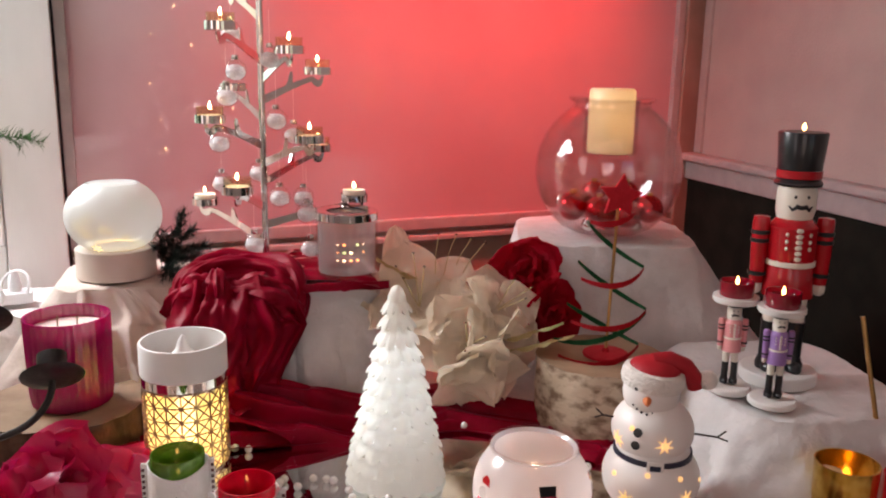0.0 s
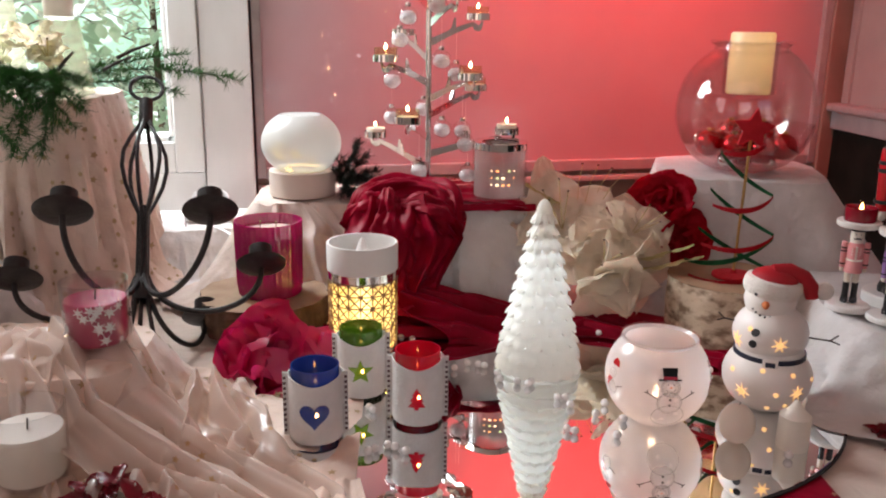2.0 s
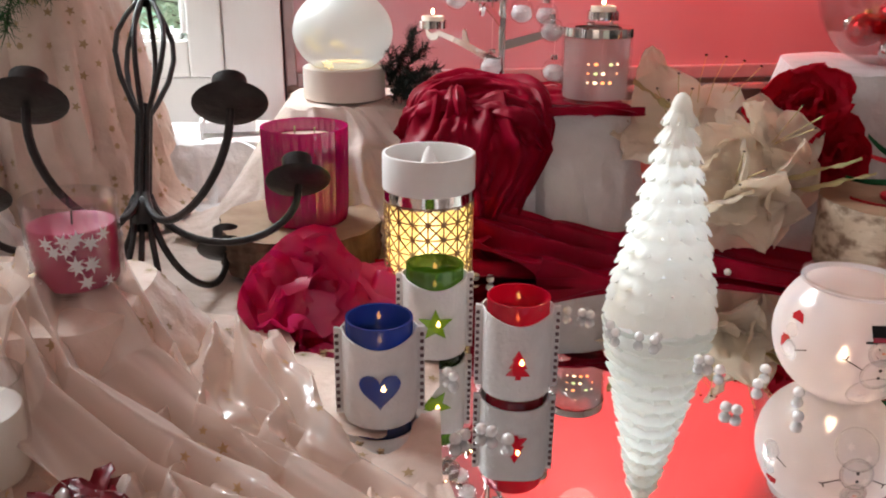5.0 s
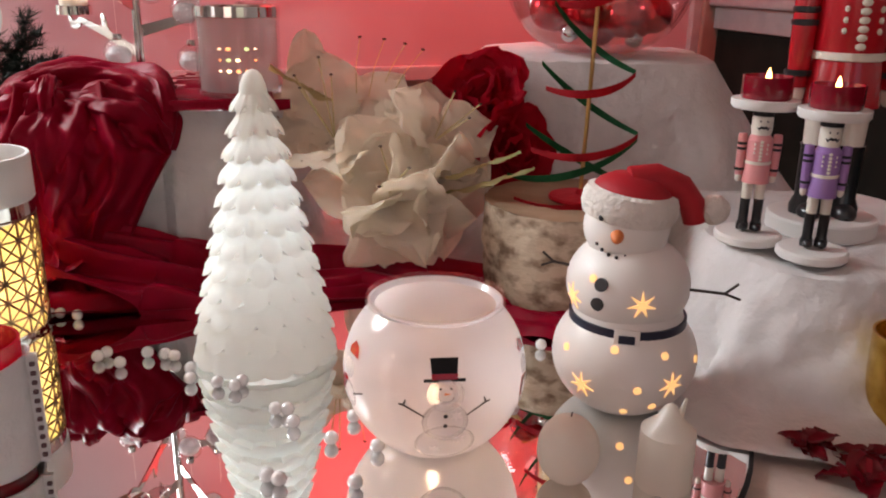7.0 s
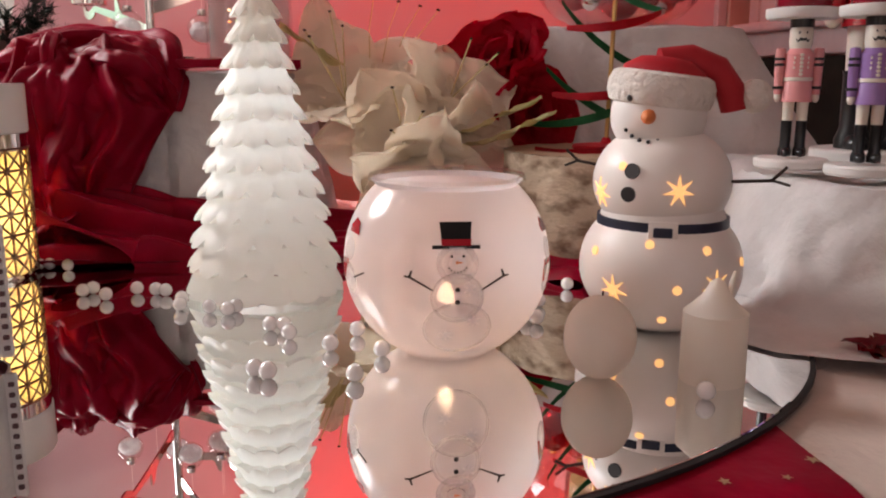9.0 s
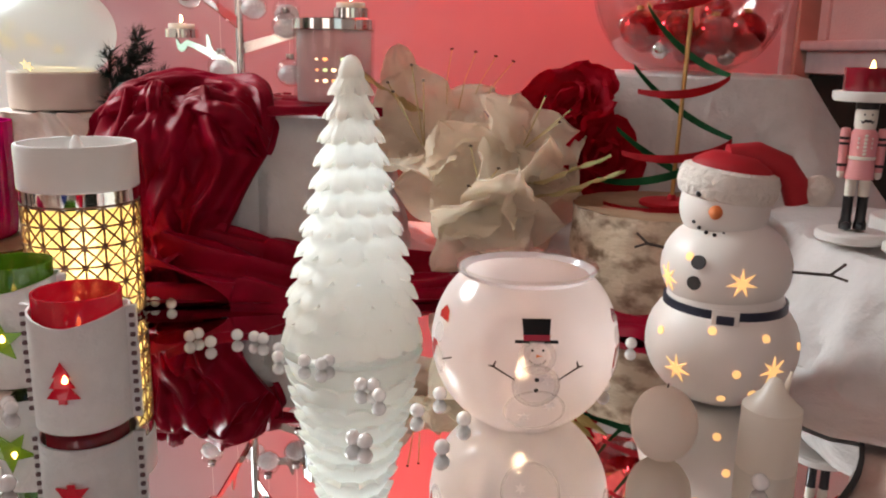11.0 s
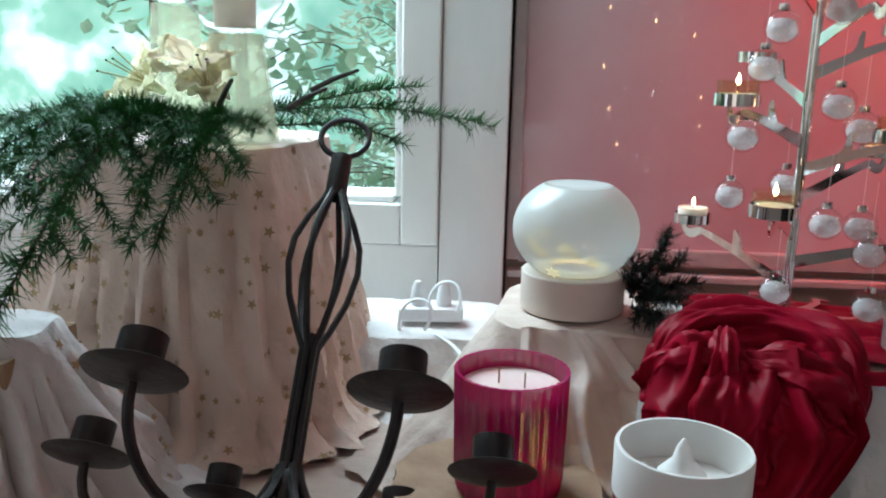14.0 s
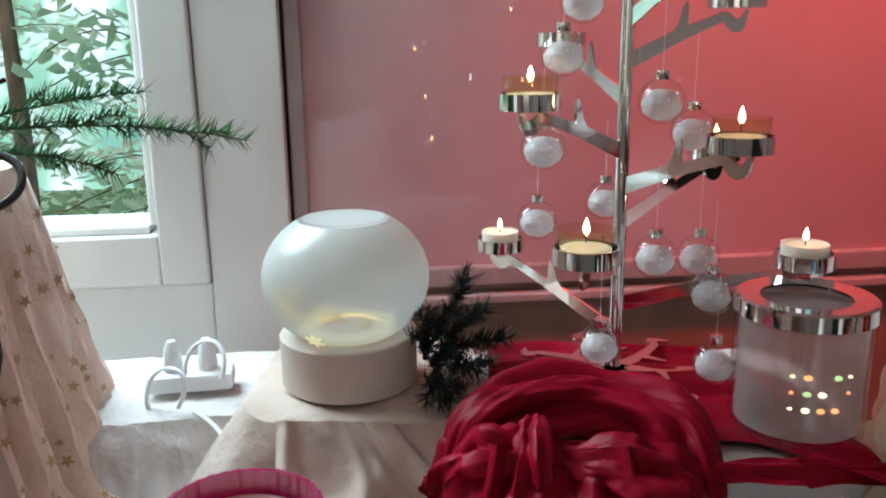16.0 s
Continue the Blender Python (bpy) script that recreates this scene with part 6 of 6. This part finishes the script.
def nutcracker(h, coat, trousers, hatless=False):
    """A stylised wooden soldier of height h, in pieces of its materials."""
    s = h / 0.38
    P = []
    def lt(prof, key, at=(0, 0, 0), n=20):
        P.append((moved(lathe([(r * s, z * s) for r, z in prof], n), Matrix.Translation(Vector(at) * s)), key))
    for x in (-0.022, 0.022):
        lt([(0, 0), (0.02, 0), (0.021, 0.012), (0.016, 0.022), (0.0165, 0.072), (0.018, 0.076), (0, 0.076)], "black_lacquer", (x, 0, 0.012))
        P.append((ball(Vector((x, -0.016, 0.02)) * s, 0.017 * s, 12, 8, squash=(0.9, 1.3, 0.6)), "black_lacquer"))
        lt([(0, 0), (0.016, 0), (0.018, 0.045), (0, 0.045)], trousers, (x * 0.95, 0, 0.086))
        lt([(0, 0), (0.012, 0.002), (0.0145, 0.04), (0.0155, 0.09), (0.014, 0.098), (0, 0.1)], coat, (x * 2.55, 0, 0.142))
        P.append((ball(Vector((x * 2.55, 0, 0.138)) * s, 0.0115 * s, 12, 8), "skin_white"))
        for z in (0.155, 0.203, 0.215):
            lt([(0.0155, 0), (0.0168, 0.001), (0.0168, 0.005), (0.0155, 0.006)], "black_lacquer", (x * 2.55, 0, z))
    lt([(0, 0), (0.046, 0), (0.042, 0.04), (0.04, 0.045), (0.043, 0.06), (0.0435, 0.1), (0.03, 0.112), (0, 0.114)], coat, (0, 0, 0.128), 28)
    lt([(0.041, 0), (0.044, 0.001), (0.044, 0.007), (0.041, 0.008)], "skin_white", (0, 0, 0.172), 28)
    for i in range(6):
        P.append((ball(Vector((0, -0.0435, 0.186 + 0.008 * i)) * s, 0.0035 * s, 8, 6, squash=(1.8, 0.6, 1)), "skin_white"))
    for x in (-0.02, 0.02):
        for z in (0.2, 0.21, 0.22):
            P.append((ball(Vector((x, -0.039, z)) * s, 0.003 * s, 8, 6), "skin_white"))
    lt([(0, 0), (0.03, 0.0), (0.034, 0.012), (0.034, 0.04), (0.03, 0.048), (0, 0.05)], "skin_white", (0, 0, 0.238), 28)
    for sx in (-1, 1):
        P.append((tube([Vector((0, -0.0345, 0.257)) * s, Vector((sx * 0.008, -0.036, 0.259)) * s, Vector((sx * 0.014, -0.032, 0.254)) * s, Vector((sx * 0.02, -0.028, 0.259)) * s], [0.003 * s, 0.0034 * s, 0.0024 * s, 0.001 * s], 7), "black_lacquer"))
        P.append((ball(Vector((sx * 0.011, -0.0325, 0.272)) * s, 0.0026 * s, 8, 6), "black_lacquer"))
    if not hatless:
        lt([(0, 0), (0.04, 0), (0.042, 0.003), (0.04, 0.006), (0.037, 0.008), (0.0385, 0.03), (0.0425, 0.072), (0.0415, 0.074), (0.03, 0.073), (0, 0.07)], "black_lacquer", (0, 0, 0.286), 32)
        lt([(0.037, 0), (0.039, 0.001), (0.0395, 0.011), (0.0375, 0.012)], "red_paint", (0, 0, 0.296), 32)
    else:
        lt([(0, 0), (0.035, 0), (0.036, 0.02), (0, 0.02)], "black_lacquer", (0, 0, 0.283), 24)
    return P, s


P, s = nutcracker(0.385, "red_paint", "skin_white")
P.append((lathe([(0, -0.002), (0.068, -0.002), (0.07, 0.0), (0.07, 0.014), (0.068, 0.016), (0, 0.016)], 40), "matt_white"))
P.append((flame_bm(0.012, 0.0042, 0.366), "flame"))
bm, sl2 = tinted(P)
tagged(finish("nutcracker", bm, sl2, m=pose(0.502, 1.335, 0.855, 0, 0, -8) @ Matrix.Diagonal((0.77, 0.77, 0.985, 1))), "tall red and black wooden nutcracker with lit hat", "nutcracker figure")
for (x, y), coat, lab, zt in (((0.409, 1.281), "pink_paint", "small pink nutcracker carrying a red tealight", 0.857), ((0.453, 1.234), "purple_paint", "small lilac nutcracker carrying a red tealight", 0.856)):
    P, s = nutcracker(0.155, coat, "skin_white", True)
    P = [(moved(b, Matrix.Translation((0, 0, 0.006)) @ Matrix.Diagonal((0.74, 0.74, 1, 1))), k) for b, k in P]
    P.append((disc_can(0.034, 0, 0.009, 0.002), "matt_white"))
    P.append((lathe([(0, 0.1285), (0.031, 0.1285), (0.033, 0.131), (0.033, 0.137), (0.03, 0.1375), (0, 0.136)], 36), "matt_white"))
    P.append((lathe([(0, 0.137), (0.023, 0.137), (0.0245, 0.139), (0.0245, 0.158), (0.0235, 0.158), (0.0225, 0.152), (0, 0.151)], 32), "deep_red_glass"))
    P.append((flame_bm(0.0135, 0.003, 0.152), "flame"))
    bm, sl2 = tinted(P)
    tagged(finish("nutcracker_tealight_holder", bm, sl2, m=pose(x, y, zt, 0, 0, -10) @ Matrix.Diagonal((0.93, 0.93, 1.0, 1))), lab, "nutcracker figure", "small nutcrackers")

# ---- at the right end ----
gh = thing("gold_tealight_glass", (0.504, 1.121, 0.748), "gold mercury glass tealight holder, lit", "candle holder")
part("cup", shell([(0.03, 0), (0.036, 0.004), (0.038, 0.08)], 0.002, 40), "gold_glass", gh)
part("flame", flame_bm(0.016, 0.005, 0.03), "flame", gh)
rh = thing("red_tealight_glass", (0.58, 1.10, 0.748), "dark red glass tealight holder", "candle holder")
part("cup", shell([(0.028, 0), (0.034, 0.004), (0.036, 0.07)], 0.002, 40), "red_body", rh)
gs = thing("reed_bottle", (0.592, 1.19, 0.748), "white bottle with a leaning gold stick", "diffuser")
part("bottle", lathe([(0, 0), (0.022, 0), (0.024, 0.004), (0.023, 0.045), (0.012, 0.06), (0.012, 0.07), (0, 0.07)], 28), "matt_white", gs)
part("reed", tube([(0.003, 0, 0.02), (-0.035, 0.035, 0.235)], 0.0032, 8), "brass", gs, "gold stick")


def petals_heap(at, n, r, seed):
    ob = thing("dried_blossom", at, "glossy dark red dried blossom", "dried flower")
    rnd = random.Random(seed)
    for k in range(n):
        a, q = rnd.uniform(0, 360), rnd.uniform(0, r)
        part("petal", petal(rnd.uniform(0.022, 0.034), rnd.uniform(0.014, 0.02), 0.8, 0.2, seed + k, 0.6, 6, 6), "pot_red", ob, m=pose(q * math.cos(a), q * math.sin(a), 0.004, 0, 0, a) @ pose(0, 0, 0, 0, rnd.uniform(30, 85), 0))


for i, p in enumerate(((0.40, 1.075, 0.75), (0.44, 1.055, 0.75), (0.43, 1.03, 0.75), (-0.485, 0.735, 0.785), (-0.45, 0.71, 0.782), (-0.475, 0.69, 0.775), (-0.505, 0.715, 0.78))):
    petals_heap(p, 8, 0.014, 70 + i)

# ---- left: jar on a wood slice ----
ws = thing("wood_slice", (-0.54, 1.338, 0.752), "round slice of tree trunk with bark edge", "wood slice")
part("bark", rough_log(0.112, 0.054, seed=7, amp=0.006), "bark", ws, "rough brown bark")
part("cut_face", log_cap(0.112, 0.0545, seed=7, amp=0.006, sc=1.0), "cut_wood", ws, "sawn pale wood")
pj = thing("ribbed_jar_candle", (-0.526, 1.335, 0.8085), "ribbed magenta glass jar with two-wick candle", "candle")
part("glass", shell([(0.05, 0.0), (0.0535, 0.003), (0.056, 0.02), (0.058, 0.13)], 0.003, 120, 36, 0.0008), frosted("magenta_ribbed_glass", (0.52, 0.003, 0.14), 0.4, 0.05, 0.13, 0.16), pj, "ribbed magenta glass")
part("base", lathe([(0, 0.001), (0.05, 0.001), (0.0535, 0.015), (0.05, 0.018), (0, 0.018)], 48), "magenta_body", pj, "thick dark glass foot")
part("wax", disc_can(0.0535, 0.018, 0.112, 0.002, 48), "pink_wax", pj)
for x in (-0.014, 0.014):
    part("wick", tube([(x, 0.0, 0.112), (x, 0.001, 0.128)], 0.0011, 6), "cut_wood", pj)


def snowflake_candle(at, wax, label, flakes=True, lit=False):
    ob = thing("glass_candle", at, label, "candle", 0, "glass candles")
    ob.matrix_basis = ob.matrix_basis @ Matrix.Diagonal((1.09, 1.09, 1.06, 1))
    part("glass", shell([(0.03, 0.0), (0.0335, 0.003), (0.036, 0.012), (0.038, 0.083)], 0.0022, 44), "bowl_glass", ob, "clear glass cup")
    part("wax", lathe([(0, 0.007), (0.031, 0.007), (0.0335, 0.012), (0.035, 0.058), (0.034, 0.060), (0, 0.058)], 40), wax, ob)
    part("wick", tube([(0, 0, 0.057), (0.001, 0.001, 0.070)], 0.0009, 6), "twig", ob)
    if flakes:
        rnd = random.Random(int(abs(at[0]) * 1000))
        for k in range(46):
            a, z, r = rnd.uniform(0, 6.283), rnd.uniform(0.014, 0.058), rnd.uniform(0.0045, 0.0085)
            rad = 0.0364 + 0.0018 * z / 0.083
            f = slab(star_poly(r, 6, 0.35, rnd.uniform(0, 60)), 0.0004)
            for v in f.verts:
                v.co.y += v.co.x ** 2 / (2 * rad)
            part("snowflake_print", moved(f, Matrix.Rotation(a, 4, "Z") @ Matrix.Translation((0, -rad - 0.0012, z))), "snowflake", ob)


snowflake_candle((-0.61, 0.932, 0.862), "raspberry_wax", "raspberry candle in a glass with white snowflakes")
snowflake_candle((-0.775, 0.80, 0.862), "teal_wax", "teal candle in a glass with white snowflakes")
snowflake_candle((-0.594, 0.753, 0.773), "wax", "white candle in a clear glass cup", False)

# ---- leaning iron chandelier ----
low, topp = Vector((-0.651, 1.122, 0.866)), Vector((-0.762, 1.400, 1.157))
axis = (topp - low).normalized()
h1v = Vector((-0.512, 1.075, 1.016)) - low
xd = (h1v - axis * h1v.dot(axis)).normalized()
yd = axis.cross(xd)
CH = Matrix(((xd.x, yd.x, axis.x, low.x), (xd.y, yd.y, axis.y, low.y), (xd.z, yd.z, axis.z, low.z), (0, 0, 0, 1)))
ch = tagged(new("iron_chandelier"), "black wrought-iron six-arm chandelier leaning against the box", "chandelier")
ch.matrix_basis = CH
for p in ((-0.512, 1.075, 1.016), (-0.485, 1.188, 0.908), (-0.619, 1.267, 0.785), (-0.79, 1.20, 0.80), (-0.811, 1.059, 0.904), (-0.685, 1.0, 1.024)):
    q = CH.inverted() @ Vector(p)
    a, r, h = math.degrees(math.atan2(q.y, q.x)), math.hypot(q.x, q.y), q.z
    path = bez((0.008, 0, 0.03), (0.03, 0, -0.065), (r * 0.98, 0, -0.07), (r, 0, h - 0.012), 18)
    arm = part("arm", tube(path, 0.0043, 8), "iron", ch, m=pose(0, 0, 0, 0, 0, a))
    # pans and cups stand upright in the room's sense of the lean
    part("drip_pan", lathe([(0, -0.004), (0.018, -0.0035), (0.0365, 0.0005), (0.038, 0.002), (0.036, 0.003), (0.018, -0.001), (0, -0.001)], 40), "iron", arm, m=pose(r, 0, h - 0.006))
    part("candle_cup", shell([(0.0168, 0), (0.0175, 0.001), (0.0176, 0.031)], 0.0014, 24), "iron", arm, m=pose(r, 0, h - 0.006))
for k in range(6):
    a = k * 60 + 15
    c, s_ = math.cos(radians(a)), math.sin(radians(a))
    pts = [(0.007 * c, 0.007 * s_, z) for z in (0.0, 0.07, 0.12, 0.145)] + [(rr * c, rr * s_, z) for rr, z in ((0.016, 0.165), (0.029, 0.20), (0.0355, 0.235), (0.034, 0.265), (0.024, 0.295), (0.012, 0.32), (0.007, 0.335))] + [(0.006 * c, 0.006 * s_, 0.37)]
    part("cage_rod", tube(pts, 0.0034, 7), "iron", ch)
part("shaft", tube([(0, 0, 0), (0, 0, 0.16)], 0.005, 8), "iron", ch)
part("collar", lathe([(0.011, -0.012), (0.014, -0.008), (0.014, 0.02), (0.011, 0.025)], 20), "iron", ch)
part("top_sleeve", lathe([(0.0105, 0.325), (0.0115, 0.327), (0.0115, 0.379), (0.0, 0.383)], 20), "iron", ch)
part("ring", tube([(0.027 * math.cos(t), 0, 0.408 + 0.027 * math.sin(t)) for t in (math.tau * i / 36 for i in range(37))], 0.0034, 8), "iron", ch, m=pose(0, 0, 0, 0, 0, 62))
for a in (40, 160, 280):
    c, s_ = math.cos(radians(a)), math.sin(radians(a))
    part("tail_rod", tube([(0.006 * c, 0.006 * s_, 0.02), (0.012 * c, 0.012 * s_, -0.03), (0.02 * c, 0.02 * s_, -0.075)], 0.0035, 7), "iron", ch)

# ---- plug strip and cable under the window ----
ps = thing("power_strip", (-0.80, 1.70, 0.845), "white power strip with a plugged-in cable", "power strip", 25)
part("body", box(-0.05, 0.05, -0.022, 0.022, 0.0, 0.022, 0.005), "plastic", ps)
for x in (-0.02, 0.02):
    pl = part("plug", lathe([(0, 0.02), (0.011, 0.02), (0.012, 0.03), (0.009, 0.05), (0.005, 0.06), (0, 0.061)], 18), "plastic", ps, m=pose(x, 0, 0))
cb = thing("white_cable", (-0.775, 1.69, 0.845), "thin white cable looped beside the plug strip", "cable")
cb.matrix_basis = pose(-0.765, 1.67, 0.825) @ Matrix.Diagonal((1.2, 1.2, 0.8, 1))
part("cable_loop", tube(bez((-0.02, 0, 0.06), (-0.03, 0.02, 0.12), (0.03, 0.02, 0.13), (0.02, 0.0, 0.06), 20), 0.0024, 7), "plastic", cb)
part("cable_loop", tube(bez((-0.05, -0.02, 0.01), (-0.06, -0.02, 0.10), (0.02, -0.02, 0.11), (-0.01, -0.03, 0.03), 20), 0.0024, 7), "plastic", cb)
part("cable_run", tube(bez((0.0, -0.02, 0.02), (0.08, -0.05, 0.01), (0.09, -0.12, -0.02), (0.10, -0.17, -0.08), 20), 0.0024, 7), "plastic", cb)

# ---- garden plants outside the window ----


def leafy(name, at, count, spread, size, material, label, seed, kind):
    ob = thing(name, at, label, "tree")
    rnd = random.Random(seed)
    part("trunk", tube([(0, 0, -1.2), (0.03, 0, 0.1), (0.0, 0.02, 1.4)], [0.035, 0.028, 0.012], 10), "bark", ob)
    wd, lv2 = bmesh.new(), bmesh.new()
    for k in range(count):
        a, h = rnd.uniform(0, 6.283), rnd.uniform(-0.5, 1.25)
        rr = spread * rnd.uniform(0.5, 1.0)
        tip = Vector((rr * math.cos(a), rr * math.sin(a), h - 0.1))
        root = Vector((0, 0, h - 0.25))
        path = bez(root, root.lerp(tip, 0.4) + Vector((0, 0, 0.12)), root.lerp(tip, 0.8) + Vector((0, 0, 0.1)), tip, 8)
        tube(path, 0.003, 4, wd)
        for i in range(2, 9):
            for q in range(kind):
                p = path[i] + Vector((rnd.uniform(-1, 1), rnd.uniform(-1, 1), rnd.uniform(-1, 1))) * size * 0.9
                d = Vector((rnd.uniform(-1, 1), rnd.uniform(-1, 1), rnd.uniform(-0.9, 0.3))).normalized()
                s = d.cross(Vector((rnd.uniform(-0.3, 0.3), rnd.uniform(-0.3, 0.3), 1))).normalized()
                n = d.cross(s)
                l, w = size * rnd.uniform(0.7, 1.2), size * rnd.uniform(0.22, 0.34)
                vs = [lv2.verts.new(p + d * l * t + s * w * x + n * z * w) for t, x, z in ((0, 0, 0), (0.35, 1, 0.3), (0.7, 0.8, 0.25), (1, 0, -0.1), (0.7, -0.8, 0.25), (0.35, -1, 0.3), (0.5, 0, 0))]
                for i0, i1 in ((0, 1), (1, 2), (2, 3), (3, 4), (4, 5), (5, 0)):
                    lv2.faces.new((vs[6], vs[i0], vs[i1]))
    part("limbs", wd, "bark", ob)
    tagged(part("foliage", lv2, material, ob), "", "", "", "stuff")


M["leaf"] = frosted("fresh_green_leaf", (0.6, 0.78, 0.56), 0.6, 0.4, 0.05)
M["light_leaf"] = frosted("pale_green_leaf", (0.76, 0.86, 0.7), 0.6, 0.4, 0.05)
p = wp(-1.05, -1.7, 0.9)
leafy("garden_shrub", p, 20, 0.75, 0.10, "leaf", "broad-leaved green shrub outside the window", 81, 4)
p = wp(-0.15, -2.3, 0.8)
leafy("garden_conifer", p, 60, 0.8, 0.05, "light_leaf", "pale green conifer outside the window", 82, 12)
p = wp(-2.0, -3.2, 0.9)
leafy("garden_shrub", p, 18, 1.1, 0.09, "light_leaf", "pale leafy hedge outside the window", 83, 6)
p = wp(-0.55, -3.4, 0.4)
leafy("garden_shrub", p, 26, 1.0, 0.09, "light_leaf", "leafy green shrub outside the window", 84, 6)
